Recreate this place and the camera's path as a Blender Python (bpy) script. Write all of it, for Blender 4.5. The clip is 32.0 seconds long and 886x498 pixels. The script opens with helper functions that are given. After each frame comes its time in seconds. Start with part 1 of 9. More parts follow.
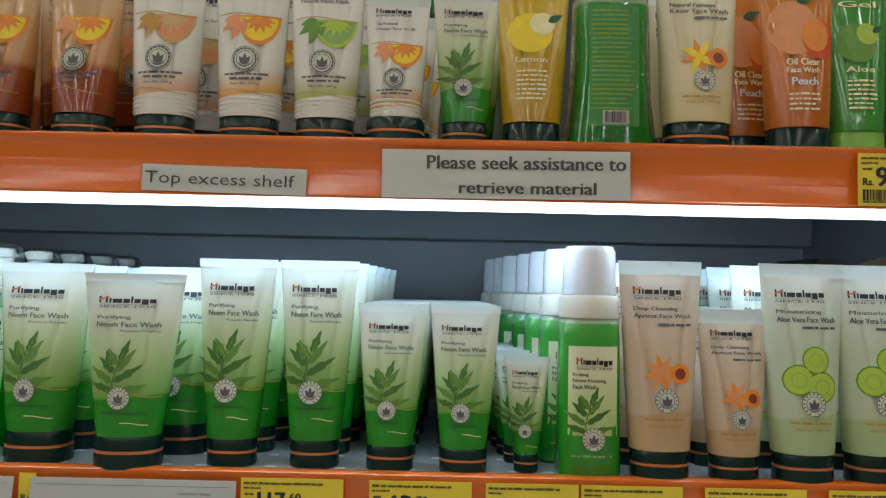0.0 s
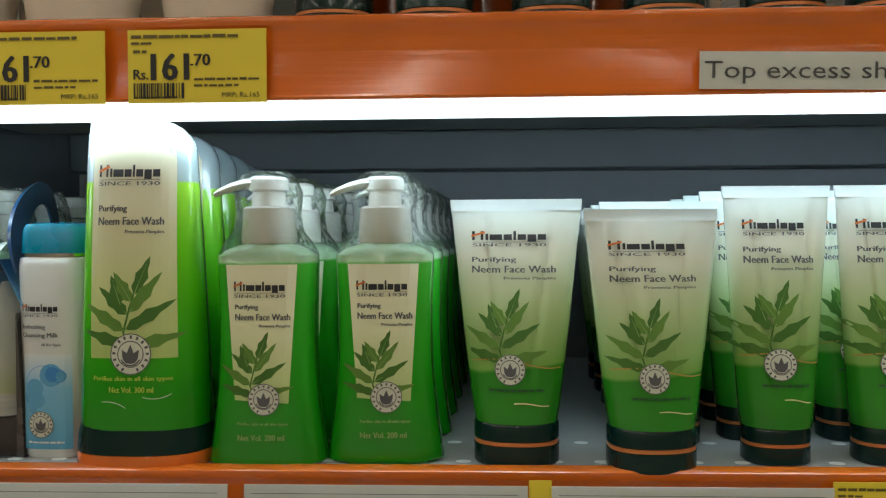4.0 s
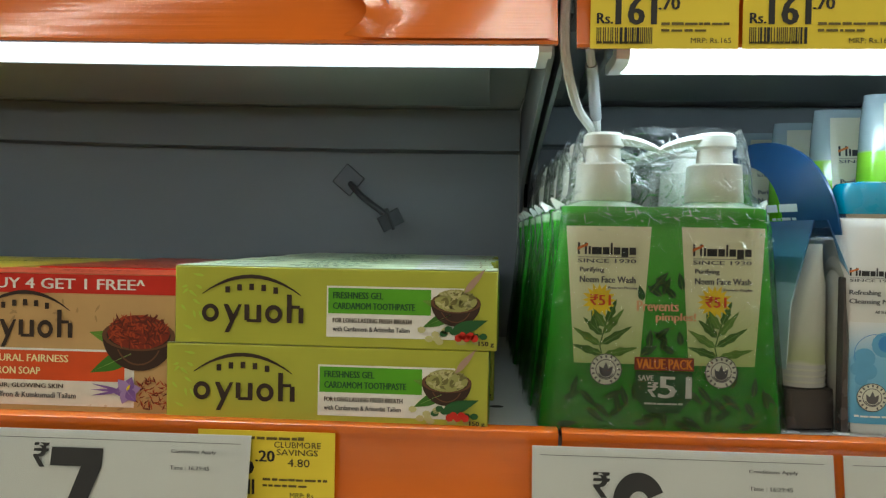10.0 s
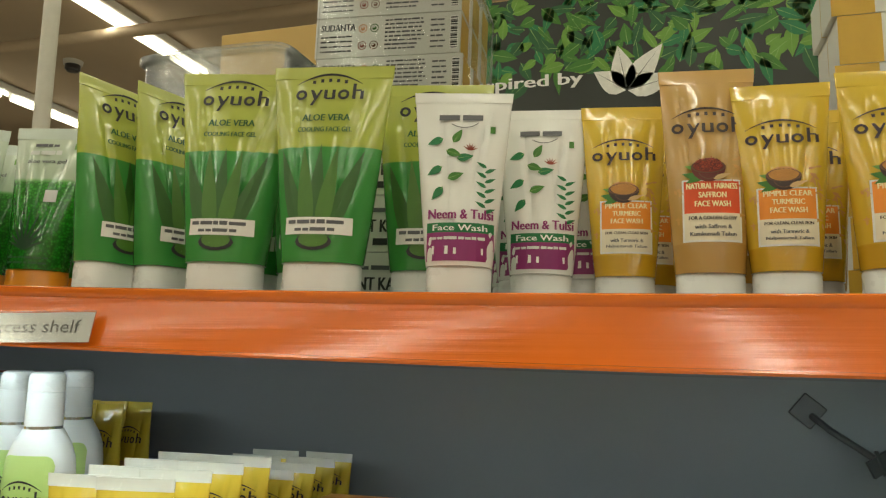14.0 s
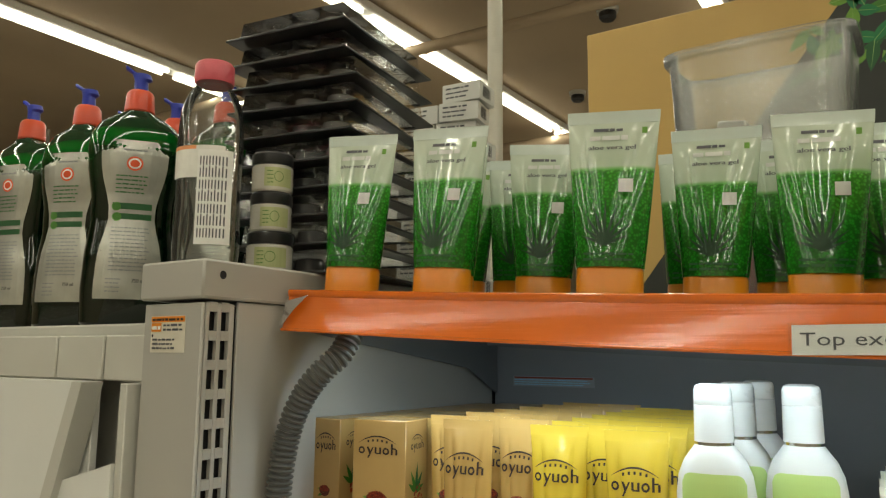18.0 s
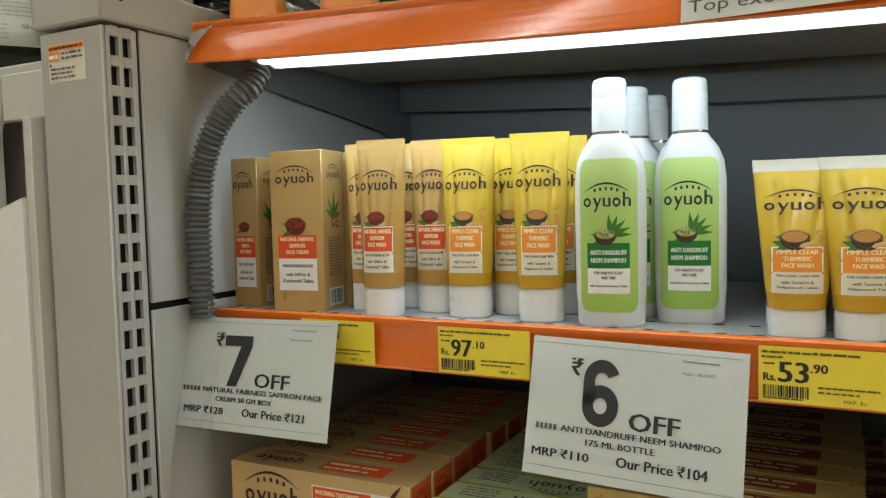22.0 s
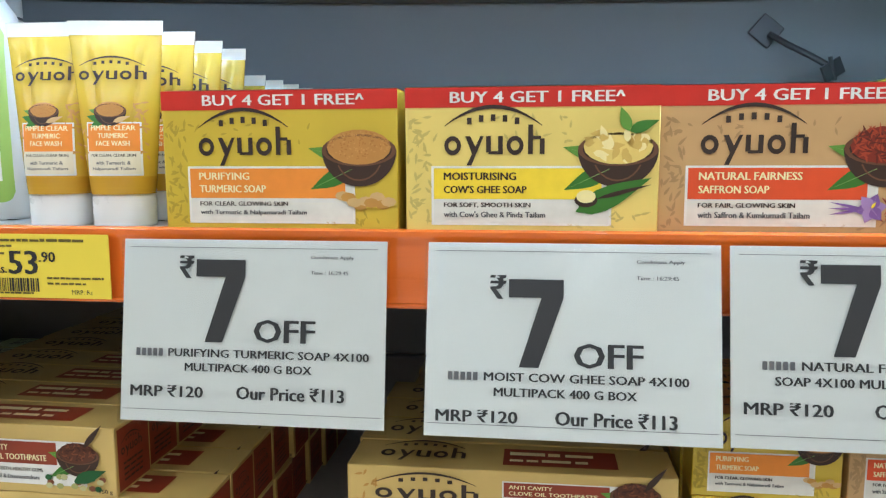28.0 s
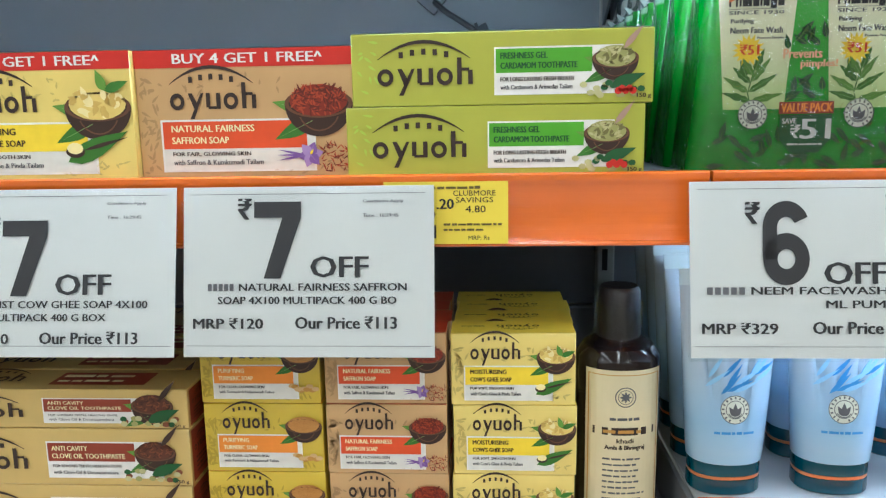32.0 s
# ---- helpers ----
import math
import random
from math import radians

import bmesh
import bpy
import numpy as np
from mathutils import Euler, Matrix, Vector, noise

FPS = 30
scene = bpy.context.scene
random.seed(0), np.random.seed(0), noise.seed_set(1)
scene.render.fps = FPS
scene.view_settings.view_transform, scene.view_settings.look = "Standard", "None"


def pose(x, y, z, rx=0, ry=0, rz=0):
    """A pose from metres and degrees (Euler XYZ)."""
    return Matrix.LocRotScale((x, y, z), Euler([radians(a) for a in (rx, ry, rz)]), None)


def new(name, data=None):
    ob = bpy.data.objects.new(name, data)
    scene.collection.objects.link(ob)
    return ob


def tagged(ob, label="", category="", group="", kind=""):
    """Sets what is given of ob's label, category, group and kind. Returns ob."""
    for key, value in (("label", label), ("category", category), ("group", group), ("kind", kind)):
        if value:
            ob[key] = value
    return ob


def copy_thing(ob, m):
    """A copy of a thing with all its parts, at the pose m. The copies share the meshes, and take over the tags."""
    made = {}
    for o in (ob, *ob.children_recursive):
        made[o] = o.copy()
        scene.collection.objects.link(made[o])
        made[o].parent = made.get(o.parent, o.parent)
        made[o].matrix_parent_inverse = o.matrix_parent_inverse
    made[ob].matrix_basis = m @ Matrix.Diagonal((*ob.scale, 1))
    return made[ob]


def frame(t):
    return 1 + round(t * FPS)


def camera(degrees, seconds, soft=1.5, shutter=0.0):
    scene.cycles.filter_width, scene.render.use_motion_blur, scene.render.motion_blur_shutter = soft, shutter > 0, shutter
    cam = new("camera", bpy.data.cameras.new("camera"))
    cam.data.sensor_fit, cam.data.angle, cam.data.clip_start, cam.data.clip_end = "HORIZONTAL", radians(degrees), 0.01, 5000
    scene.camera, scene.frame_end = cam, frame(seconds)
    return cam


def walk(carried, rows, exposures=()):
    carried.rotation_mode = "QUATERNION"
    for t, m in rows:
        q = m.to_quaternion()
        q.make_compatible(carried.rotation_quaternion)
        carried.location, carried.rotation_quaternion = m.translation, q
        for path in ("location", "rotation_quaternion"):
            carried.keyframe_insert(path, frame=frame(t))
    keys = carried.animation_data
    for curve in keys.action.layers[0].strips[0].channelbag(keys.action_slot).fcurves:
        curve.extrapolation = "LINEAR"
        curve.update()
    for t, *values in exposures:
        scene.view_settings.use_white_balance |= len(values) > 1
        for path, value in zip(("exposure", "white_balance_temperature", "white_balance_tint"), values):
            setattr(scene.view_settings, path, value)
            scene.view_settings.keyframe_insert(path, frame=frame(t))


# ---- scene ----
cam = camera(60.73, 32.0, soft=1.25)
PATH = [
    (0.0, 2.0200, -0.5485, 1.3352, 3.08, 0.22, 1.22),
    (0.5, 1.9601, -0.5432, 1.3295, 2.46, -0.81, 0.55),
    (1.0, 1.9216, -0.5360, 1.3209, 1.76, -1.09, 0.06),
    (1.5, 1.8860, -0.5251, 1.3193, 1.18, -0.88, -0.18),
    (2.0, 1.8477, -0.5060, 1.3228, -0.01, -0.18, -0.17),
    (2.5, 1.8133, -0.4819, 1.3297, -0.95, 0.45, -0.12),
    (3.0, 1.7668, -0.4506, 1.3334, -1.42, 1.06, -0.03),
    (3.5, 1.7331, -0.4255, 1.3316, -0.98, 2.45, -0.33),
    (5.5, 1.5473, -0.3500, 1.3153, -0.98, 0.91, -0.34),
    (6.0, 1.5236, -0.3448, 1.3103, -0.65, 1.88, -0.21),
    (6.5, 1.4918, -0.3410, 1.3058, -1.09, 2.87, -0.20),
    (7.0, 1.4629, -0.3466, 1.3139, -1.77, 3.26, -0.12),
    (7.5, 1.4334, -0.3497, 1.3169, -0.74, 3.42, 0.31),
    (8.0, 1.3912, -0.3564, 1.3170, -0.50, 2.90, 0.47),
    (8.5, 1.3562, -0.3649, 1.3153, -0.39, 2.55, 0.60),
    (9.0, 1.3168, -0.3744, 1.3128, -0.39, 2.62, 0.54),
    (9.5, 1.2758, -0.3858, 1.3062, -0.66, 2.28, 0.73),
    (10.0, 1.2329, -0.3960, 1.3033, -0.91, 3.61, 0.96),
    (10.5, 1.1940, -0.4068, 1.3042, -0.55, 5.56, 1.14),
    (11.0, 1.1483, -0.4217, 1.3110, 0.59, 7.56, 1.57),
    (11.5, 1.1353, -0.4308, 1.3376, 2.08, 9.17, 1.84),
    (12.0, 1.1315, -0.4349, 1.3705, 4.14, 10.50, 1.65),
    (12.5, 1.1110, -0.4328, 1.3860, 5.47, 11.80, 1.44),
    (13.0, 1.0602, -0.4262, 1.3885, 6.79, 13.69, 1.24),
    (13.5, 1.0087, -0.4190, 1.3998, 7.66, 15.42, 1.11),
    (15.5, 0.7857, -0.3932, 1.4096, 9.68, 20.39, 0.13),
    (16.0, 0.7346, -0.4122, 1.4024, 9.27, 23.26, 0.76),
    (16.5, 0.6908, -0.4361, 1.4004, 9.09, 26.11, 0.87),
    (17.0, 0.6396, -0.4715, 1.4082, 8.85, 29.54, 0.65),
    (17.5, 0.6010, -0.5086, 1.4113, 8.70, 31.68, 0.48),
    (18.0, 0.5766, -0.5373, 1.4103, 8.12, 33.36, 0.49),
    (18.5, 0.5679, -0.5490, 1.4017, 7.15, 34.06, 0.52),
    (19.0, 0.5639, -0.5494, 1.3806, 5.59, 33.75, 0.43),
    (19.5, 0.5609, -0.5455, 1.3645, 3.92, 33.06, 0.20),
    (20.0, 0.5636, -0.5525, 1.3441, 2.03, 31.35, -0.12),
    (20.5, 0.5696, -0.5496, 1.3263, 0.67, 30.22, -0.47),
    (21.0, 0.5743, -0.5453, 1.3155, -1.02, 29.04, -0.91),
    (21.5, 0.5788, -0.5466, 1.3080, -2.24, 28.12, -1.14),
    (22.0, 0.5876, -0.5457, 1.2987, -3.43, 27.33, -1.39),
    (22.5, 0.5948, -0.5419, 1.2893, -4.39, 26.26, -1.61),
    (23.0, 0.6059, -0.5318, 1.2777, -5.27, 24.66, -1.69),
    (23.5, 0.6179, -0.5216, 1.2724, -5.97, 23.02, -1.90),
    (24.0, 0.6390, -0.5061, 1.2717, -6.51, 20.97, -2.13),
    (24.5, 0.6586, -0.4938, 1.2712, -6.73, 18.72, -2.08),
    (25.0, 0.6766, -0.4825, 1.2713, -7.07, 15.68, -1.72),
    (25.5, 0.6922, -0.4717, 1.2677, -7.28, 12.96, -1.09),
    (27.5, 0.8178, -0.4224, 1.2454, -7.60, 8.26, -0.06),
    (28.0, 0.8634, -0.4031, 1.2448, -7.32, 7.38, -0.21),
    (28.5, 0.8991, -0.3902, 1.2446, -7.24, 6.89, -0.28),
    (29.0, 0.9447, -0.3794, 1.2398, -6.83, 5.95, -0.64),
    (29.5, 0.9775, -0.3731, 1.2318, -6.76, 4.25, -1.02),
    (30.0, 1.0062, -0.3707, 1.2100, -6.29, 3.62, -1.21),
    (30.5, 1.0261, -0.3800, 1.1941, -5.78, 2.90, -1.42),
    (31.0, 1.0648, -0.3947, 1.2146, -8.63, 4.00, -1.63),
    (31.5, 1.0982, -0.4174, 1.2316, -9.80, 4.43, -1.69),
    (32.0, 1.1416, -0.4490, 1.2358, -9.85, 3.61, -0.99),
]


def cam_pose(x, y, z, tilt, turn, lean):
    return pose(x, y, z, 90 + tilt, 0, turn) @ pose(0, 0, 0, 0, 0, lean)


walk(cam, [(r[0], cam_pose(*r[1:])) for r in PATH],
     exposures=[(0.0, -0.32, 5900, 3), (3.0, -0.50, 6300, 2), (7.0, -0.45, 6700, 0), (9.0, -0.32, 6500, 0), (11.0, 0.0, 6400, -4), (13.0, 0.06, 6700, -5), (16.0, 0.0, 6600, -3),
                (19.0, -0.05, 6500, -2), (21.0, 0.05, 6300, -1), (23.0, 0.17, 5900, 1), (25.0, 0.43, 5450, 2), (28.0, 0.76, 5200, 3), (32.0, 0.86, 5150, 3)])

# ---- world and lamps ----
world = bpy.data.worlds.new("store_air")
world.use_nodes = True
world.node_tree.nodes["Background"].inputs[0].default_value = (1.0, 0.93, 0.82, 1)
world.node_tree.nodes["Background"].inputs[1].default_value = 0.02
scene.world = world
scene.view_settings.exposure = 0.0

CEIL_Z = 3.4


def area_lamp(name, m, sx, sy, power, color):
    d = bpy.data.lights.new(name, "AREA")
    d.shape, d.size, d.size_y, d.energy, d.color = "RECTANGLE", sx, sy, power, color
    ob = new(name, d)
    ob.matrix_world = m
    return ob


# the shop's rows of ceiling tubes
for tx in (-3.75, -2.05, -0.35, 1.35, 3.05, 4.75):
    area_lamp("tube_row_light", pose(tx, 0.0, CEIL_Z - 0.13), 0.05, 15.4, 60.0, (1.0, 0.93, 0.82))
# the light tubes under the two top shelves
area_lamp("shelf_tube_light", pose(0.685, 0.018, 1.4075, 20, 1.6), 1.12, 0.024, 1.50, (0.74, 0.87, 1.0))
area_lamp("shelf_tube_light", pose(1.866, 0.020, 1.3945, 52), 1.12, 0.024, 1.9, (0.60, 0.80, 1.0))
# unseen tube added under the right middle shelf, with no batten modelled
area_lamp("shelf_tube_light", pose(1.875, 0.026, 1.157, 25), 1.10, 0.018, 1.8, (0.78, 0.89, 1.0))

# ---- materials ----


def links(nt, a, b):
    nt.links.new(a, b)


def mat(name, color, rough=0.5, metal=0.0, vary=0.08, scale=40.0, bump=0.0, bscale=300.0, coat=0.0, spec=0.5,
        rand=0.0, emit=0.0, trans=0.0, alpha=1.0):
    m = bpy.data.materials.new(name)
    m.use_nodes = True
    nt = m.node_tree
    b = nt.nodes["Principled BSDF"]
    b.inputs["Roughness"].default_value = rough
    b.inputs["Metallic"].default_value = metal
    b.inputs["Specular IOR Level"].default_value = spec
    b.inputs["Coat Weight"].default_value = coat
    b.inputs["Coat Roughness"].default_value = 0.12
    b.inputs["Transmission Weight"].default_value = trans
    b.inputs["Base Color"].default_value = (*color, 1)
    if emit:
        b.inputs["Emission Color"].default_value = (*color, 1)
        b.inputs["Emission Strength"].default_value = emit
    if vary or rand:
        tc = nt.nodes.new("ShaderNodeTexCoord")
        n1 = nt.nodes.new("ShaderNodeTexNoise")
        n1.inputs["Scale"].default_value = scale
        n1.inputs["Detail"].default_value = 6
        links(nt, tc.outputs["Object"], n1.inputs["Vector"])
        r = nt.nodes.new("ShaderNodeMapRange")
        r.inputs["From Min"].default_value, r.inputs["From Max"].default_value = 0.3, 0.7
        r.inputs["To Min"].default_value, r.inputs["To Max"].default_value = 1 - vary, 1 + vary
        links(nt, n1.outputs["Fac"], r.inputs["Value"])
        val = r.outputs[0]
        if rand:
            oi = nt.nodes.new("ShaderNodeObjectInfo")
            r2 = nt.nodes.new("ShaderNodeMapRange")
            r2.inputs["To Min"].default_value, r2.inputs["To Max"].default_value = 1 - rand, 1 + rand
            links(nt, oi.outputs["Random"], r2.inputs["Value"])
            mu = nt.nodes.new("ShaderNodeMath")
            mu.operation = "MULTIPLY"
            links(nt, val, mu.inputs[0])
            links(nt, r2.outputs[0], mu.inputs[1])
            val = mu.outputs[0]
        hsv = nt.nodes.new("ShaderNodeHueSaturation")
        hsv.inputs["Color"].default_value = (*color, 1)
        links(nt, val, hsv.inputs["Value"])
        links(nt, hsv.outputs[0], b.inputs["Base Color"])
        r3 = nt.nodes.new("ShaderNodeMapRange")
        r3.inputs["To Min"].default_value, r3.inputs["To Max"].default_value = max(0.02, rough - 0.06), min(1, rough + 0.08)
        links(nt, n1.outputs["Fac"], r3.inputs["Value"])
        links(nt, r3.outputs[0], b.inputs["Roughness"])
        if bump:
            n2 = nt.nodes.new("ShaderNodeTexNoise")
            n2.inputs["Scale"].default_value = bscale
            n2.inputs["Detail"].default_value = 3
            links(nt, tc.outputs["Object"], n2.inputs["Vector"])
            bp = nt.nodes.new("ShaderNodeBump")
            bp.inputs["Strength"].default_value = bump
            bp.inputs["Distance"].default_value = 0.001
            links(nt, n2.outputs["Fac"], bp.inputs["Height"])
            links(nt, bp.outputs[0], b.inputs["Normal"])
    return m


def mat_ramp(name, stops, rough=0.3, coat=0.3, axis=2, wobble=0.004, bump=0.15, blobs=0.0, constant=False, trans=0.0, wave=0.0, fill=0.67):
    """A printed or filled pack whose colour changes along one axis, in metres from its base."""
    m = bpy.data.materials.new(name)
    m.use_nodes = True
    nt = m.node_tree
    b = nt.nodes["Principled BSDF"]
    b.inputs["Roughness"].default_value = rough
    b.inputs["Coat Weight"].default_value = coat
    b.inputs["Coat Roughness"].default_value = 0.045
    b.inputs["Transmission Weight"].default_value = trans
    tc = nt.nodes.new("ShaderNodeTexCoord")
    sp = nt.nodes.new("ShaderNodeSeparateXYZ")
    links(nt, tc.outputs["Object"], sp.inputs[0])
    n1 = nt.nodes.new("ShaderNodeTexNoise")
    n1.inputs["Scale"].default_value = 35
    links(nt, tc.outputs["Object"], n1.inputs["Vector"])
    ma = nt.nodes.new("ShaderNodeMath")
    ma.operation = "MULTIPLY_ADD"
    links(nt, n1.outputs["Fac"], ma.inputs[0])
    ma.inputs[1].default_value = wobble * 2
    links(nt, sp.outputs[axis], ma.inputs[2])
    src = ma.outputs[0]
    if wave:
        mw = nt.nodes.new("ShaderNodeMath")
        mw.operation = "MULTIPLY_ADD"
        links(nt, sp.outputs[0], mw.inputs[0])
        mw.inputs[1].default_value = wave
        links(nt, src, mw.inputs[2])
        src = mw.outputs[0]
    lo, hi = stops[0][0], stops[-1][0]
    mr = nt.nodes.new("ShaderNodeMapRange")
    mr.inputs["From Min"].default_value, mr.inputs["From Max"].default_value = lo + wobble, hi + wobble
    links(nt, src, mr.inputs["Value"])
    cr = nt.nodes.new("ShaderNodeValToRGB")
    if constant:
        cr.color_ramp.interpolation = "CONSTANT"
    el = cr.color_ramp.elements
    while len(el) < len(stops):
        el.new(0.5)
    for e, (h, c) in zip(el, stops):
        e.position = (h - lo) / (hi - lo)
        e.color = (*c, 1)
    links(nt, mr.outputs[0], cr.inputs[0])
    out = cr.outputs[0]
    if blobs:
        v = nt.nodes.new("ShaderNodeTexVoronoi")
        v.inputs["Scale"].default_value = 380
        links(nt, tc.outputs["Object"], v.inputs["Vector"])
        r = nt.nodes.new("ShaderNodeMapRange")
        r.inputs["From Max"].default_value = 0.6
        r.inputs["To Min"].default_value, r.inputs["To Max"].default_value = 1 + blobs, 1 - blobs
        links(nt, v.outputs["Distance"], r.inputs["Value"])
        hsv = nt.nodes.new("ShaderNodeHueSaturation")
        links(nt, out, hsv.inputs["Color"])
        links(nt, r.outputs[0], hsv.inputs["Value"])
        low = nt.nodes.new("ShaderNodeMath")
        low.operation = "LESS_THAN"
        links(nt, mr.outputs[0], low.inputs[0])
        low.inputs[1].default_value = fill
        links(nt, low.outputs[0], hsv.inputs["Fac"])
        out = hsv.outputs[0]
    links(nt, out, b.inputs["Base Color"])
    if bump:
        n2 = nt.nodes.new("ShaderNodeTexNoise")
        n2.inputs["Scale"].default_value = 28
        n2.inputs["Detail"].default_value = 2
        links(nt, tc.outputs["Object"], n2.inputs["Vector"])
        bp = nt.nodes.new("ShaderNodeBump")
        bp.inputs["Strength"].default_value = bump
        bp.inputs["Distance"].default_value = 0.004
        links(nt, n2.outputs["Fac"], bp.inputs["Height"])
        links(nt, bp.outputs[0], b.inputs["Normal"])
        links(nt, bp.outputs[0], b.inputs["Coat Normal"])
    return m


def mat_film(name, rough=0.06, strength=0.5, crinkle=0.5, scale=45.0, tint=(0.96, 0.97, 0.97), milky=0.0):
    """Clear wrapping film: mostly see-through, with crinkled gloss."""
    m = bpy.data.materials.new(name)
    m.use_nodes = True
    nt = m.node_tree
    for n in list(nt.nodes):
        if n.type == "BSDF_PRINCIPLED":
            nt.nodes.remove(n)
    out = [n for n in nt.nodes if n.type == "OUTPUT_MATERIAL"][0]
    tr = nt.nodes.new("ShaderNodeBsdfTransparent")
    tr.inputs[0].default_value = (*tint, 1)
    gl = nt.nodes.new("ShaderNodeBsdfGlossy")
    gl.inputs["Roughness"].default_value = rough
    tc = nt.nodes.new("ShaderNodeTexCoord")
    n2 = nt.nodes.new("ShaderNodeTexNoise")
    n2.inputs["Scale"].default_value = scale
    n2.inputs["Detail"].default_value = 3
    n2.inputs["Distortion"].default_value = 1.2
    links(nt, tc.outputs["Object"], n2.inputs["Vector"])
    bp = nt.nodes.new("ShaderNodeBump")
    bp.inputs["Strength"].default_value = crinkle
    bp.inputs["Distance"].default_value = 0.006
    links(nt, n2.outputs["Fac"], bp.inputs["Height"])
    links(nt, bp.outputs[0], gl.inputs["Normal"])
    fr = nt.nodes.new("ShaderNodeFresnel")
    fr.inputs[0].default_value = 1.45
    links(nt, bp.outputs[0], fr.inputs["Normal"])
    mul = nt.nodes.new("ShaderNodeMath")
    mul.operation = "MULTIPLY"
    mul.inputs[1].default_value = strength * 2
    mul.use_clamp = True
    links(nt, fr.outputs[0], mul.inputs[0])
    mx = nt.nodes.new("ShaderNodeMixShader")
    links(nt, mul.outputs[0], mx.inputs[0])
    base = tr.outputs[0]
    if milky:
        df = nt.nodes.new("ShaderNodeBsdfDiffuse")
        df.inputs["Color"].default_value = (*tint, 1)
        mm = nt.nodes.new("ShaderNodeMixShader")
        mm.inputs[0].default_value = milky
        links(nt, base, mm.inputs[1])
        links(nt, df.outputs[0], mm.inputs[2])
        base = mm.outputs[0]
    links(nt, base, mx.inputs[1])
    links(nt, gl.outputs[0], mx.inputs[2])
    links(nt, mx.outputs[0], out.inputs[0])
    return m


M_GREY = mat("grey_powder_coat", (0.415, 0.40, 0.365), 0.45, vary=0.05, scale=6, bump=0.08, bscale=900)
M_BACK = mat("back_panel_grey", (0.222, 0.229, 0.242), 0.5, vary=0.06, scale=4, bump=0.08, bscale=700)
# shelf steel with the shade under the shelves put into its colour
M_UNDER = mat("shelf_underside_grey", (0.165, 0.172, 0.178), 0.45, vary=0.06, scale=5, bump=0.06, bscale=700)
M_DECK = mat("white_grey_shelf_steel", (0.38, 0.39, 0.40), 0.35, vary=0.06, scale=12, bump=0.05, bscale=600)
# near-black that stands in for the shade inside slots and holes
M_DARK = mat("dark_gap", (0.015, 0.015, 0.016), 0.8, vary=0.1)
M_ORANGE = mat("orange_plastic", (0.74, 0.160, 0.012), 0.20, vary=0.10, scale=9, bump=0.0, coat=0.8)


def drawn_grain(m, across, along, strength):
    """Fine streaks along x, as on extruded plastic strip."""
    nt = m.node_tree
    tc = nt.nodes.new("ShaderNodeTexCoord")
    mp = nt.nodes.new("ShaderNodeMapping")
    mp.inputs["Scale"].default_value = (along, across, across)
    nz = nt.nodes.new("ShaderNodeTexNoise")
    nz.inputs["Scale"].default_value = 1.0
    nz.inputs["Detail"].default_value = 4
    links(nt, tc.outputs["Object"], mp.inputs[0])
    links(nt, mp.outputs[0], nz.inputs["Vector"])
    bp = nt.nodes.new("ShaderNodeBump")
    bp.inputs["Strength"].default_value = strength
    bp.inputs["Distance"].default_value = 0.0012
    links(nt, nz.outputs["Fac"], bp.inputs["Height"])
    b = nt.nodes["Principled BSDF"]
    links(nt, bp.outputs[0], b.inputs["Normal"])
    links(nt, bp.outputs[0], b.inputs["Coat Normal"])


drawn_grain(M_ORANGE, 260.0, 5.0, 0.30)
M_TUBE = mat("lit_tube", (0.90, 0.95, 1.0), 0.3, vary=0, emit=3.0)
M_TUBE_DIM = mat("dim_lit_tube", (0.82, 0.90, 1.0), 0.3, vary=0, emit=1.5)
M_CTUBE = mat("lit_ceiling_tube", (1.0, 0.90, 0.75), 0.3, vary=0, emit=6.0)
M_WHITE = mat("white_plastic", (0.78, 0.78, 0.77), 0.3, vary=0.03, coat=0.2)
M_PAPER = mat("white_paper", (0.74, 0.74, 0.73), 0.6, vary=0.02, scale=15)
# white that stands in for lamp light coming up through the deck's holes
M_HOLE = mat("shelf_perforation", (0.9, 0.92, 0.93), 0.4, vary=0.0)
M_INK = mat("black_ink", (0.02, 0.02, 0.022), 0.6, vary=0)
M_YELLOW = mat("yellow_tag_paper", (0.83, 0.66, 0.05), 0.5, vary=0.05, scale=14)
M_CEIL = mat("brown_beige_ceiling", (0.33, 0.255, 0.17), 0.8, vary=0.1, scale=1.2)
M_WALL = mat("beige_store_wall", (0.50, 0.43, 0.33), 0.8, vary=0.08, scale=0.9)
M_FLOOR = mat("beige_floor_tile", (0.5, 0.46, 0.40), 0.25, vary=0.08, scale=2.0)

# ---- mesh helpers ----


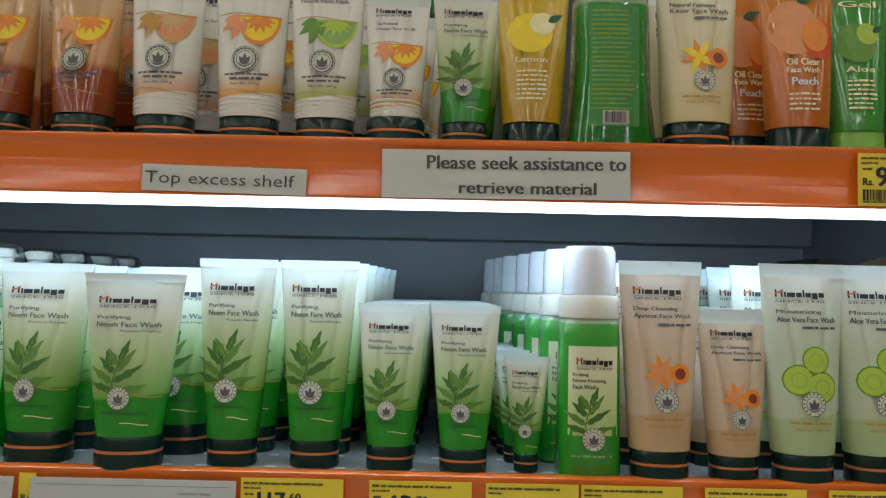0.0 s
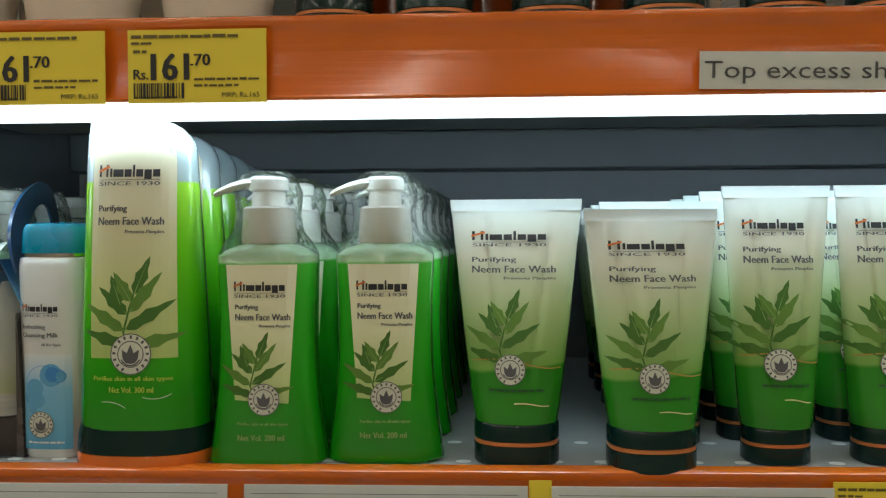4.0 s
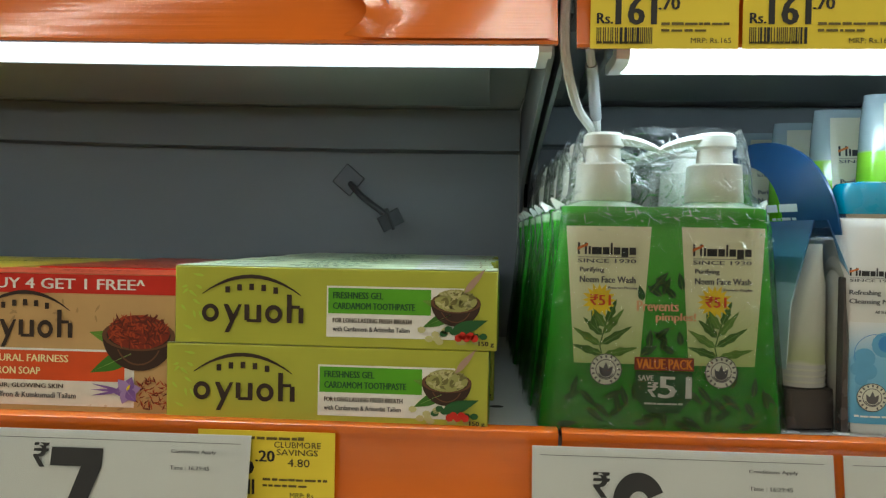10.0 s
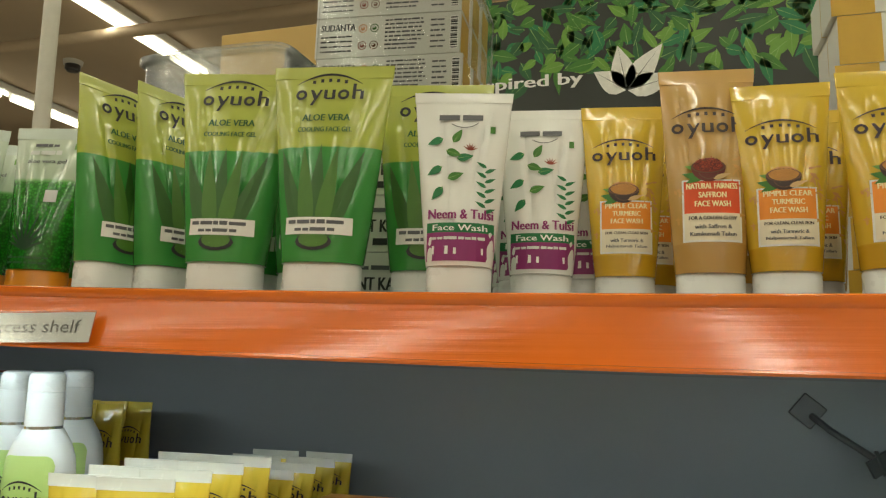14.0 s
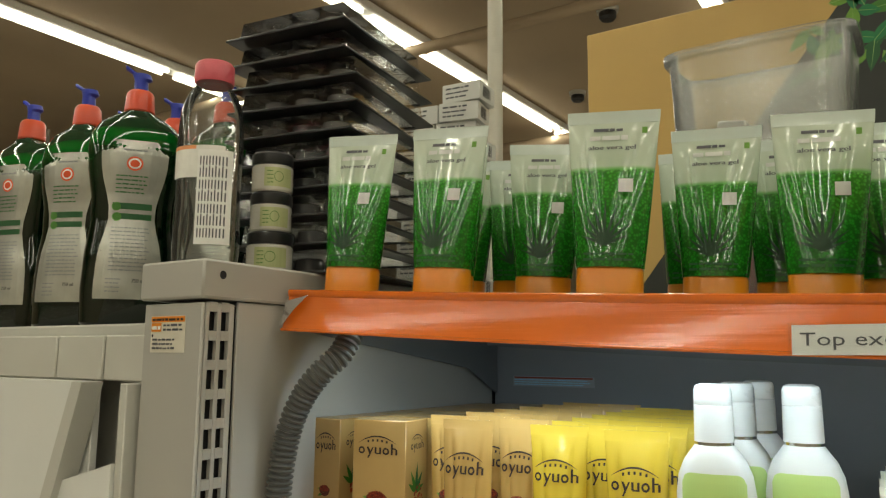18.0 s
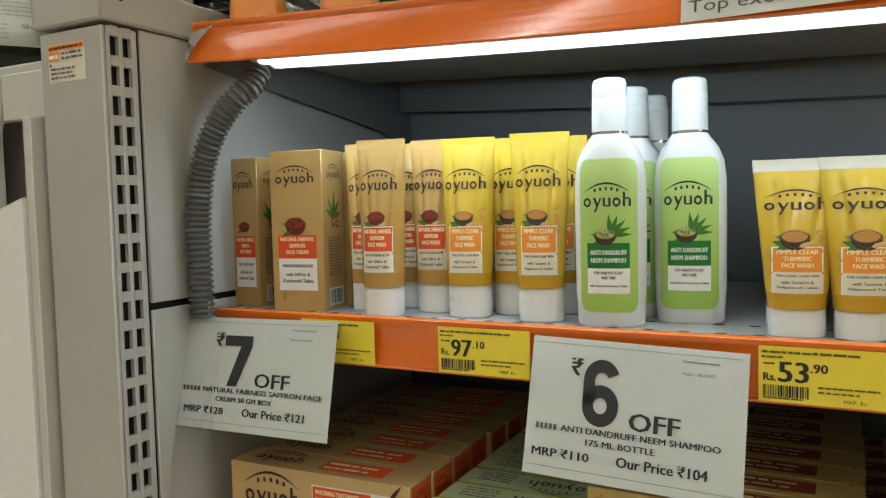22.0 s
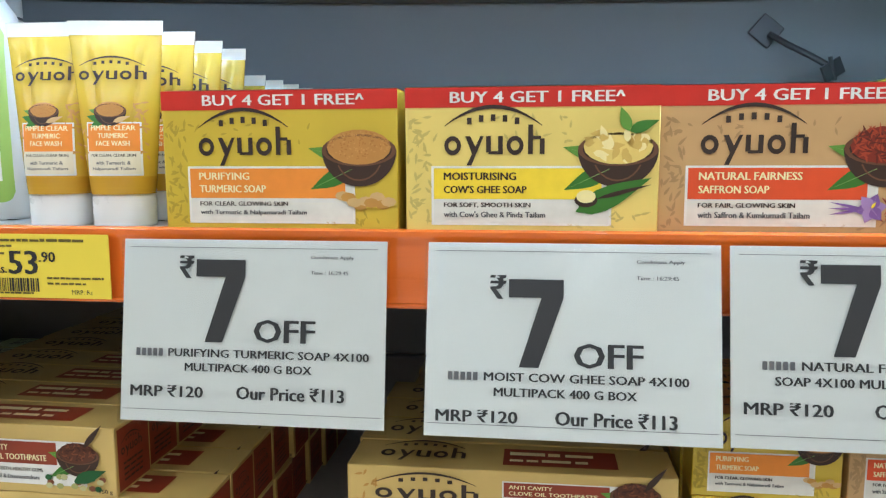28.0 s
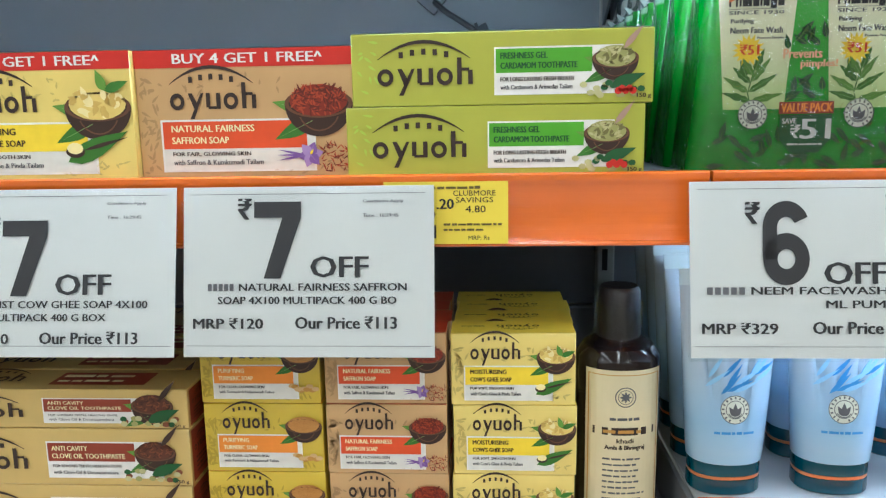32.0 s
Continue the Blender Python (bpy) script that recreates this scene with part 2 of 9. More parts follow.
class Geo:
    """Collects faces with materials; one mesh object in the end."""

    def __init__(self):
        self.v, self.f, self.m, self.mats = [], [], [], []

    def slot(self, material):
        if material not in self.mats:
            self.mats.append(material)
        return self.mats.index(material)

    def add(self, verts, faces, material):
        o, k = len(self.v), self.slot(material)
        self.v.extend(verts)
        self.f.extend([tuple(i + o for i in f) for f in faces])
        self.m.extend([k] * len(faces))
        return self

    def box(self, x0, x1, y0, y1, z0, z1, material, bevel=0.0):
        if bevel <= 0:
            vs = [(x, y, z) for z in (z0, z1) for y in (y0, y1) for x in (x0, x1)]
            fs = [(0, 2, 3, 1), (4, 5, 7, 6), (0, 1, 5, 4), (2, 6, 7, 3), (0, 4, 6, 2), (1, 3, 7, 5)]
            return self.add(vs, fs, material)
        b = bevel
        xs, ys, zs = (x0, x1), (y0, y1), (z0, z1)
        vs, idx = [], {}
        for ix in (0, 1):
            for iy in (0, 1):
                for iz in (0, 1):
                    sx, sy, sz = (b, -b)[ix], (b, -b)[iy], (b, -b)[iz]
                    for ax in range(3):
                        p = [xs[ix] + sx, ys[iy] + sy, zs[iz] + sz]
                        p[ax] = (xs[ix], ys[iy], zs[iz])[ax]
                        idx[ix, iy, iz, ax] = len(vs)
                        vs.append(tuple(p))
        fs = []
        for s in (0, 1):
            q = [(s, 0, 0), (s, 1, 0), (s, 1, 1), (s, 0, 1)]
            fs.append([idx[(*c, 0)] for c in (q if s else q[::-1])])
            q = [(0, s, 0), (0, s, 1), (1, s, 1), (1, s, 0)]
            fs.append([idx[(*c, 1)] for c in (q if s else q[::-1])])
            q = [(0, 0, s), (1, 0, s), (1, 1, s), (0, 1, s)]
            fs.append([idx[(*c, 2)] for c in (q if s else q[::-1])])
        for a in (0, 1):
            for c in (0, 1):
                fs.append([idx[0, a, c, 1], idx[1, a, c, 1], idx[1, a, c, 2], idx[0, a, c, 2]])
                fs.append([idx[a, 0, c, 0], idx[a, 1, c, 0], idx[a, 1, c, 2], idx[a, 0, c, 2]])
                fs.append([idx[a, c, 0, 0], idx[a, c, 1, 0], idx[a, c, 1, 1], idx[a, c, 0, 1]])
                for e in (0, 1):
                    fs.append([idx[a, c, e, 0], idx[a, c, e, 1], idx[a, c, e, 2]])
        return self.add(vs, [tuple(f) for f in fs], material)

    def prism(self, poly, axis, a, b, material):
        """A polygon in the other two axes, drawn out from a to b along an axis."""
        n = len(poly)

        def at(p, w):
            q = list(p)
            q.insert(axis, w)
            return tuple(q)
        vs = [at(p, a) for p in poly] + [at(p, b) for p in poly]
        fs = [tuple(range(n))[::-1], tuple(range(n, 2 * n))] + [(i, (i + 1) % n, n + (i + 1) % n, n + i) for i in range(n)]
        return self.add(vs, fs, material)

    def loft(self, rings, material, cap0=True, cap1=True):
        n = len(rings[0])
        vs = [p for r in rings for p in r]
        fs = []
        for k in range(len(rings) - 1):
            for i in range(n):
                j = (i + 1) % n
                fs.append((k * n + i, k * n + j, (k + 1) * n + j, (k + 1) * n + i))
        if cap0:
            fs.append(tuple(range(n))[::-1])
        if cap1:
            fs.append(tuple(range((len(rings) - 1) * n, len(rings) * n)))
        return self.add(vs, fs, material)

    def mesh(self, name, smooth=True):
        me = bpy.data.meshes.new(name)
        me.from_pydata(self.v, [], self.f)
        for mt in self.mats:
            me.materials.append(mt)
        me.polygons.foreach_set("material_index", self.m)
        bm = bmesh.new()
        bm.from_mesh(me)
        bmesh.ops.recalc_face_normals(bm, faces=bm.faces)
        bm.to_mesh(me)
        bm.free()
        if smooth:
            me.polygons.foreach_set("use_smooth", [True] * len(me.polygons))
            me.set_sharp_from_angle(angle=radians(38))
        return me


def ellipse(cx, cy, z, a, b, n=28, power=2.0):
    out = []
    for i in range(n):
        t = 2 * math.pi * i / n
        c, s = math.cos(t), math.sin(t)
        out.append((cx + a * math.copysign(abs(c) ** (2 / power), c), cy + b * math.copysign(abs(s) ** (2 / power), s), z))
    return out


def part(name, geo, parent, label="", m=None, smooth=True):
    ob = new(name, geo.mesh(name, smooth) if isinstance(geo, Geo) else geo)
    ob.parent = parent
    if m is not None:
        ob.matrix_basis = m
    if label:
        ob["label"] = label
    return ob


def thing(name, label, category, group="", m=None, kind=""):
    ob = new(name)
    ob.empty_display_size = 0.03
    tagged(ob, label, category, group, kind)
    if m is not None:
        ob.matrix_basis = m
    return ob


def tube_curve(points, radius, n=10, seg=8):
    """A smooth round cable through the points, as a Geo loft."""
    ps = [Vector(p) for p in points]
    fine = []
    for i in range(len(ps) - 1):
        p0, p1, p2, p3 = ps[max(i - 1, 0)], ps[i], ps[i + 1], ps[min(i + 2, len(ps) - 1)]
        for k in range(seg):
            t = k / seg
            fine.append(0.5 * ((2 * p1) + (p2 - p0) * t + (2 * p0 - 5 * p1 + 4 * p2 - p3) * t * t + (3 * p1 - p0 - 3 * p2 + p3) * t ** 3))
    fine.append(ps[-1])
    return fine


def sweep(geo, fine, radii, material, n=10):
    rings, up = [], None
    for i, p in enumerate(fine):
        d = (fine[min(i + 1, len(fine) - 1)] - fine[max(i - 1, 0)]).normalized()
        if up is None:
            up = d.orthogonal().normalized()
        up = (up - d * up.dot(d)).normalized()
        side = d.cross(up)
        r = radii(i) if callable(radii) else radii
        rings.append([tuple(p + (up * math.cos(2 * math.pi * k / n) + side * math.sin(2 * math.pi * k / n)) * r) for k in range(n)])
    return geo.loft(rings, material)


# ---- room shell ----
def slab(name, x0, x1, y0, y1, z0, z1, material, label, category):
    ob = new(name, Geo().box(x0, x1, y0, y1, z0, z1, material).mesh(name, False))
    return tagged(ob, label, category, kind="structure")


RX0, RX1, RY0, RY1 = -9.0, 8.0, -8.0, 12.0
slab("floor", RX0, RX1, RY0, RY1, -0.05, 0.0, M_FLOOR, "pale beige tiled shop floor under the shelves", "floor")
slab("ceiling", RX0, RX1, RY0, RY1, CEIL_Z, CEIL_Z + 0.1, M_CEIL, "brownish beige painted shop ceiling", "ceiling")
slab("wall_north", RX0, RX1, RY1, RY1 + 0.15, 0, CEIL_Z, M_WALL, "plain beige far wall of the shop", "wall")
slab("wall_south", RX0, RX1, RY0 - 0.15, RY0, 0, CEIL_Z, M_WALL, "plain beige wall behind the aisle", "wall")
slab("wall_west", RX0 - 0.15, RX0, RY0, RY1, 0, CEIL_Z, M_WALL, "plain beige side wall of the shop", "wall")
slab("wall_east", RX1, RX1 + 0.15, RY0, RY1, 0, CEIL_Z, M_WALL, "plain beige side wall of the shop", "wall")

for tx in (-3.75, -2.05, -0.35, 1.35, 3.05, 4.75):
    lamp = thing("ceiling_lamp_row", "long row of lit fluorescent tubes under the ceiling", "ceiling lamp", "ceiling lamp rows", pose(tx, 0.0, CEIL_Z))
    part("batten", Geo().box(-0.06, 0.06, -7.7, 7.7, -0.06, 0.0, M_WHITE, 0.01), lamp)
    for k in range(12):
        y0 = -7.75 + k * 1.3
        for dx in (-0.035, 0.035):
            g = Geo()
            g.loft([[(dx + 0.013 * math.cos(a * math.pi / 4), y, -0.078 + 0.013 * math.sin(a * math.pi / 4)) for a in range(8)] for y in (y0, y0 + 1.2)], M_CTUBE)
            part("tube", g, lamp)

# ---- shelving: two bays, joined at x = 1.265 ----
ZM = 1.200     # deck of the middle shelf
ZL = 0.955     # deck of the left bay's lower shelf
ZLR = 0.990    # deck of the right bay's lower shelf
YB = 0.400     # face of the back panel
X0, XJ, X1 = 0.048, 1.268, 2.470


def top_left(x):
    """Height of the left bay's sagging top deck."""
    u = x - 0.06
    return 1.4705 - 0.058 * u + 0.024 * u * u


def tilt_at(x):
    """Slope of that deck, in degrees."""
    return math.degrees(math.atan(0.058 - 0.048 * (x - 0.06)))


Z_TR = 1.4405  # deck of the right bay's top shelf


def shelf(name, x0, x1, z, yf, strip_y, strip_h, tilt_deg, label, holes=True, strip_x=None, lip=0.034, bend=None, hollow=13, hole=None):
    """A steel shelf: deck, lip, stiffener, price strip; z is the deck's top. bend gives a sagging deck's height along x."""
    s = thing(name, label, "shelf", "gondola shelves", pose(0, 0, 0 if bend else z))

    def run(g, a, b, prof, material):
        n = 12 if bend else 1
        return g.loft([[(a + (b - a) * k / n, y, h + (bend(a + (b - a) * k / n) if bend else 0)) for y, h in prof] for k in range(n + 1)], material)

    def boxes(a, b, rest, material, bevel):
        g = Geo()
        for y0, y1, z0, z1 in rest:
            if bend:
                run(g, a, b, [(y0, z0), (y1, z0), (y1, z1), (y0, z1)], material)
            else:
                g.box(a, b, y0, y1, z0, z1, material, bevel)
        return g
    part("deck", boxes(x0, x1, [(yf + 0.004, YB - 0.004, -0.003, 0.0)], M_DECK, 0.0008), s)
    # lips, stiffener and brackets take the darkened colour that stands for shade
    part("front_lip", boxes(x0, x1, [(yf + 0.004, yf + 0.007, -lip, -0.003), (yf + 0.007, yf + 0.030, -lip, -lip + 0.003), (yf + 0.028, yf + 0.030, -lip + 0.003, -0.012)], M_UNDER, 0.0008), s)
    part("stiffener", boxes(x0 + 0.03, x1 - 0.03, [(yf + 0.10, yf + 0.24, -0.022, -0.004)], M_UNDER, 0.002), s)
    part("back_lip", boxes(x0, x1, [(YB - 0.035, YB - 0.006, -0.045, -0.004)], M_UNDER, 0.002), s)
    for xb in (x0 - 0.0045, x1 + 0.0015):
        g = Geo()
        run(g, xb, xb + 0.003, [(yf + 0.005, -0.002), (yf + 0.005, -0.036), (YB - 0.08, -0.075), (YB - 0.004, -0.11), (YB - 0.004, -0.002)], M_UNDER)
        part("bracket", g, s, "folded steel side bracket")
    sx0, sx1 = strip_x if strip_x else (x0, x1)
    g = Geo()
    # a bead along the top edge, a hollow face that turns up towards its foot, a lower channel
    y, n, h0 = strip_y, 9, strip_h - 0.0062
    face = [(y, -0.0045)]
    for k in range(n):
        face.append((face[-1][0] - math.tan(radians(tilt_deg + hollow * (2 * (k + 0.5) / n - 1))) * h0 / n, face[-1][1] - h0 / n))
    yb = face[-1][0]
    run(g, sx0, sx1, [(yf + 0.006, 0.0025), (y - 0.0002, 0.0025), (y - 0.0014, 0.0016), (y - 0.0016, -0.0012), (y - 0.0010, -0.0032)] + face
        + [(yb - 0.0018, -strip_h + 0.0014), (yb - 0.0024, -strip_h + 0.0002), (yb - 0.0016, -strip_h - 0.0012), (yb + 0.004, -strip_h - 0.0008)]
        + [(a + 0.0026, b) for a, b in face[::-1]] + [(yf + 0.006, 0.0008)], M_ORANGE)
    part("price_strip", g, s, "glossy orange plastic price strip")
    # flat discs, not cut holes: white paints light from below, black paints shade
    if holes:
        g = Geo()
        for row in range(2):
            xx = x0 + 0.02 + row * 0.02
            while xx < x1 - 0.02:
                r = 0.0034
                g.add([(xx + r * 1.35 * math.cos(a * math.pi / 5), yf + 0.0190 + row * 0.040 + r * math.sin(a * math.pi / 5), 0.0005) for a in range(10)], [tuple(range(10))], hole or M_HOLE)
                xx += 0.026
        part("perforations", g, s, "small round perforations in the deck, coloured as lit or shaded")["kind"] = "stuff"
    return s


shelf("top_shelf", X0 + 0.008, XJ - 0.008, 0, 0.0, -0.014, 0.036, 14, "grey steel top shelf with an orange price strip, sagging slightly",
      holes=False, hollow=9, strip_x=(0.056, XJ - 0.004), lip=0.018, bend=top_left)
shelf("top_shelf", XJ + 0.006, X1 - 0.006, Z_TR, 0.0, -0.012, 0.0405, 2, "grey steel top shelf with an orange price strip", holes=False, lip=0.022)
shelf("middle_shelf", X0 + 0.006, XJ - 0.004, ZM, 0.006, 0.003, 0.040, 0, "grey steel middle shelf with an orange price strip", hole=M_DARK, strip_x=(X0 + 0.004, XJ + 0.002))
shelf("middle_shelf", XJ + 0.006, X1 - 0.006, ZM, 0.006, 0.003, 0.040, 0, "perforated grey steel shelf with an orange price strip", strip_x=(XJ + 0.004, X1))
shelf("lower_shelf", X0 + 0.006, XJ - 0.004, ZL, -0.014, -0.017, 0.040, 0, "grey steel lower shelf with an orange price strip", holes=False)
shelf("lower_shelf", XJ + 0.006, X1 - 0.006, ZLR, 0.006, 0.003, 0.040, 0, "grey steel lower shelf with an orange price strip", holes=False)


# light battens under the top shelves, set in behind the strips
def shelf_light(lx0, lx1, height, bottom, top, glow):
    lt = thing("shelf_light", "lit white light batten under the edge of the top shelf", "light batten", "shelf lights")

    def run(a, b, prof, material):
        n = 12
        return Geo().loft([[(a + (b - a) * k / n, y, h + height(a + (b - a) * k / n)) for y, h in prof] for k in range(n + 1)], material)
    lo = -bottom
    part("diffuser", run(lx0, lx1, [(0.0015, lo + 0.006), (0.0025, lo + 0.0015), (0.006, lo), (0.034, lo), (0.0375, lo + 0.0015), (0.0385, lo + 0.006)], glow), lt, "glowing white diffuser")
    part("housing", run(lx0 - 0.003, lx1 + 0.003, [(0.0008, lo + 0.0062), (0.0395, lo + 0.0062), (0.0395, -top), (0.0008, -top)], M_WHITE), lt, "white batten housing")
    for e in (lx0 - 0.007, lx1):
        part("end_cap", run(e, e + 0.007, [(0.0008, lo + 0.006), (0.0018, lo + 0.001), (0.006, lo - 0.0006), (0.034, lo - 0.0006), (0.0385, lo + 0.001), (0.0395, lo + 0.006)], M_WHITE), lt, "white end cap")


shelf_light(0.118, 1.256, top_left, 0.0360, 0.0180, M_TUBE_DIM)
shelf_light(1.303, 2.43, lambda x: Z_TR, 0.0445, 0.0225, M_TUBE)

# back panels and the plinth
for bx0, bx1, top in ((X0, XJ, 1.44), (XJ + 0.002, X1, 1.425)):
    bk = thing("rear_shelving_unit", "grey painted steel back panel of the shelving", "back panel", "back panels")
    for z0, z1 in ((0.12, 0.62), (0.624, 1.02), (1.024, top)):
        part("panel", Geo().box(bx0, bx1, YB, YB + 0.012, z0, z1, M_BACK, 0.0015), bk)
    part("plinth", Geo().box(bx0, bx1, 0.02, YB, 0.0, 0.12, M_GREY, 0.002), bk)
    part("rear_wall", Geo().box(bx0, bx1, YB + 0.014, YB + 0.03, 0.0, 1.43, M_GREY), bk)
up = thing("middle_upright", "grey slotted upright between the two bays", "upright")
part("post", Geo().box(XJ - 0.008, XJ + 0.012, YB - 0.012, YB + 0.03, 0.0, 1.43, M_GREY, 0.002), up)
for k in range(24):
    z = 0.3 + k * 0.045
    # thin black plate on the post, painted shade rather than a cut slot
    part("slot", Geo().box(XJ - 0.002, XJ + 0.004, YB - 0.0128, YB - 0.0124, z, z + 0.024, M_DARK), up, "slot painted black for its shade")

# end column
col = thing("end_column", "grey powder-coated end column with rows of slots", "column")
part("front_face", Geo().box(-0.036, 0.0435, -0.105, -0.101, 0.0, 1.4555, M_GREY, 0.0012), col)
part("outer_side", Geo().box(-0.036, -0.033, -0.101, 0.43, 0.0, 1.4555, M_GREY), col)
# solid black core gives the column's inside its shade
part("core", Geo().box(-0.032, 0.0360, -0.0995, 0.43, 0.0, 1.4545, M_DARK), col, "black core painted for the shade behind the slots")
g = Geo()
ys = (-0.1008, -0.0965, -0.0880, -0.0835, -0.0750, -0.0690)
for a in (0, 2, 4):
    g.box(0.0385, 0.0437, ys[a], ys[a + 1], 0.0, 1.4555, M_GREY, 0.0006)
z = 0.006
while z < 1.45:
    for a in (1, 3):
        g.box(0.0388, 0.0434, ys[a], ys[a + 1], z, z + 0.0085, M_GREY)
    z += 0.0253
part("slotted_edge", g, col, "edge with two rows of upright slots")
g = Geo()
g.box(-0.040, 0.0480, -0.109, 0.432, 1.459, 1.4935, M_GREY, 0.0022)
cap = part("cap", g, col, "folded sheet-metal cap")
g = Geo()
# flat black disc painted as the hole's shade
g.add([(0.0483, -0.088 + 0.0038 * math.cos(a * math.pi / 6), 1.4805 + 0.0038 * math.sin(a * math.pi / 6)) for a in range(12)], [tuple(range(12))], M_DARK)
part("bolt_hole", g, cap)
# the end panels that close the bay's side
ep = thing("side_panel", "grey steel panel closing the bay's end", "panel")
part("upper_panel", Geo().box(0.0400, 0.0442, -0.0655, YB, 1.2155, 1.458, M_GREY, 0.001), ep)
part("lower_panel", Geo().box(0.0400, 0.0442, -0.0655, YB, 0.0, 1.2090, M_GREY, 0.001), ep)

# ---- printing on packs ----
_TEXT = {}


def text_mesh(s):
    """Triangles of a line of built-in font, fitted to a unit box."""
    if s not in _TEXT:
        cu = bpy.data.curves.new("line", "FONT")
        cu.body, cu.resolution_u, cu.offset = s, 2, 0.0
        ob = bpy.data.objects.new("line", cu)
        me = bpy.data.meshes.new_from_object(ob)
        vs = [tuple(v.co) for v in me.vertices]
        fs = [tuple(p.vertices) for p in me.polygons]
        bpy.data.objects.remove(ob)
        bpy.data.meshes.remove(me)
        bpy.data.curves.remove(cu)
        x0, x1 = min(v[0] for v in vs), max(v[0] for v in vs)
        z0, z1 = min(v[1] for v in vs), max(v[1] for v in vs)
        _TEXT[s] = ([((v[0] - x0) / (x1 - x0), (v[1] - z0) / (z1 - z0)) for v in vs], fs)
    return _TEXT[s]


def flat(y):
    return lambda x, z: y


class Print:
    """Flat ink shapes laid on a front surface y = f(x, z), layer over layer."""
    STEP, bold = 0.00016, True

    def __init__(self, front):
        self.g, self.front = Geo(), front

    def put(self, pts, faces, material, layer):
        self.g.add([(x, self.front(x, z) - 0.00025 - self.STEP * layer, z) for x, z in pts], faces, material)
        return self

    def rect(self, x0, x1, z0, z1, material, layer=1, nx=12, nz=8):
        pts = [(x0 + (x1 - x0) * i / nx, z0 + (z1 - z0) * k / nz) for k in range(nz + 1) for i in range(nx + 1)]
        fs = [(k * (nx + 1) + i, k * (nx + 1) + i + 1, (k + 1) * (nx + 1) + i + 1, (k + 1) * (nx + 1) + i) for k in range(nz) for i in range(nx)]
        return self.put(pts, fs, material, layer)

    def quad(self, a, b, c, d, material, layer=1, nx=12, nz=10):
        """A four-sided patch: a, b below from left to right, c, d above from right to left."""
        pts = []
        for k in range(nz + 1):
            v = k / nz
            for i in range(nx + 1):
                u = i / nx
                pts.append(tuple((a[j] * (1 - u) + b[j] * u) * (1 - v) + (d[j] * (1 - u) + c[j] * u) * v for j in (0, 1)))
        fs = [(k * (nx + 1) + i, k * (nx + 1) + i + 1, (k + 1) * (nx + 1) + i + 1, (k + 1) * (nx + 1) + i) for k in range(nz) for i in range(nx)]
        return self.put(pts, fs, material, layer)

    def rrect(self, x0, x1, z0, z1, r, material, layer=1, nx=20, nz=14):
        """A patch with rounded corners."""
        pts = []
        for i in range(nx + 1):
            x = x0 + (x1 - x0) * i / nx
            d = max(0.0, r - min(x - x0, x1 - x))
            c = r - math.sqrt(max(0.0, r * r - d * d))
            for k in range(nz + 1):
                pts.append((x, z0 + c + (z1 - z0 - 2 * c) * k / nz))
        fs = [(i * (nz + 1) + k, (i + 1) * (nz + 1) + k, (i + 1) * (nz + 1) + k + 1, i * (nz + 1) + k + 1) for i in range(nx) for k in range(nz)]
        return self.put(pts, fs, material, layer)

    def poly(self, pts, material, layer=2):
        return self.put(pts, [tuple(range(len(pts)))], material, layer)

    def disc(self, cx, cz, rx, material, layer=2, rz=None, n=14, a0=0.0, a1=360.0):
        rz = rz or rx
        full = a1 - a0 >= 360
        k = n if full else n + 1
        ang = [radians(a0 + (a1 - a0) * i / n) for i in range(k)]
        pts = [(cx, cz)] + [(cx + rx * q * math.cos(a), cz + rz * q * math.sin(a)) for q in (0.55, 1.0) for a in ang]
        fs = []
        for i in range(k if full else k - 1):
            j = (i + 1) % k
            fs += [(0, 1 + i, 1 + j), (1 + i, 1 + k + i, 1 + k + j, 1 + j)]
        return self.put(pts, fs, material, layer)

    def ring(self, cx, cz, r0, r1, material, layer=3, n=18, a0=0.0, a1=360.0, sz=1.0):
        pts, fs = [], []
        for i in range(n + 1):
            a = radians(a0 + (a1 - a0) * i / n)
            pts += [(cx + r0 * math.cos(a), cz + r0 * sz * math.sin(a)), (cx + r1 * math.cos(a), cz + r1 * sz * math.sin(a))]
        fs = [(2 * i, 2 * i + 1, 2 * i + 3, 2 * i + 2) for i in range(n)]
        return self.put(pts, fs, material, layer)

    def text(self, s, x0, z0, w, h, material, layer=4):
        vs, fs = text_mesh(s)
        for i, d in enumerate((0.0, 0.028, 0.056) if self.bold else (0.0,)):
            self.put([(x0 + a * w + d * h * 1.6, z0 + b * h) for a, b in vs], fs, material, layer + 0.22 * i)
        return self

    def ctext(self, s, cx, z0, w, h, material, layer=4):
        return self.text(s, cx - w / 2, z0, w, h, material, layer)

    def bars(self, x0, x1, z, h, material, layer=4, seed=1, gap=0.25):
        """A line of writing too small to read."""
        r = random.Random(seed)
        x = x0
        while x < x1 - h:
            w = min(h * r.uniform(1.2, 4.5), x1 - x)
            self.rect(x, x + w, z, z + h * r.uniform(0.75, 1.0), material, layer, 1, 1)
            x += w + h * (gap + r.uniform(0.1, 0.5))
        return self

    def lines(self, x0, x1, z1, n, h, pitch, material, layer=4, seed=1, ragged=0.2):
        r = random.Random(seed)
        for k in range(n):
            self.bars(x0, x1 - (x1 - x0) * ragged * r.random(), z1 - k * pitch - h, h, material, layer, seed + 17 * k)
        return self

    def wave(self, x0, x1, z, amp, thick, material, layer=4, n=14, lean=0.0):
        """A thin wavy line across a pack."""
        pts = []
        for i in range(n + 1):
            u = i / n
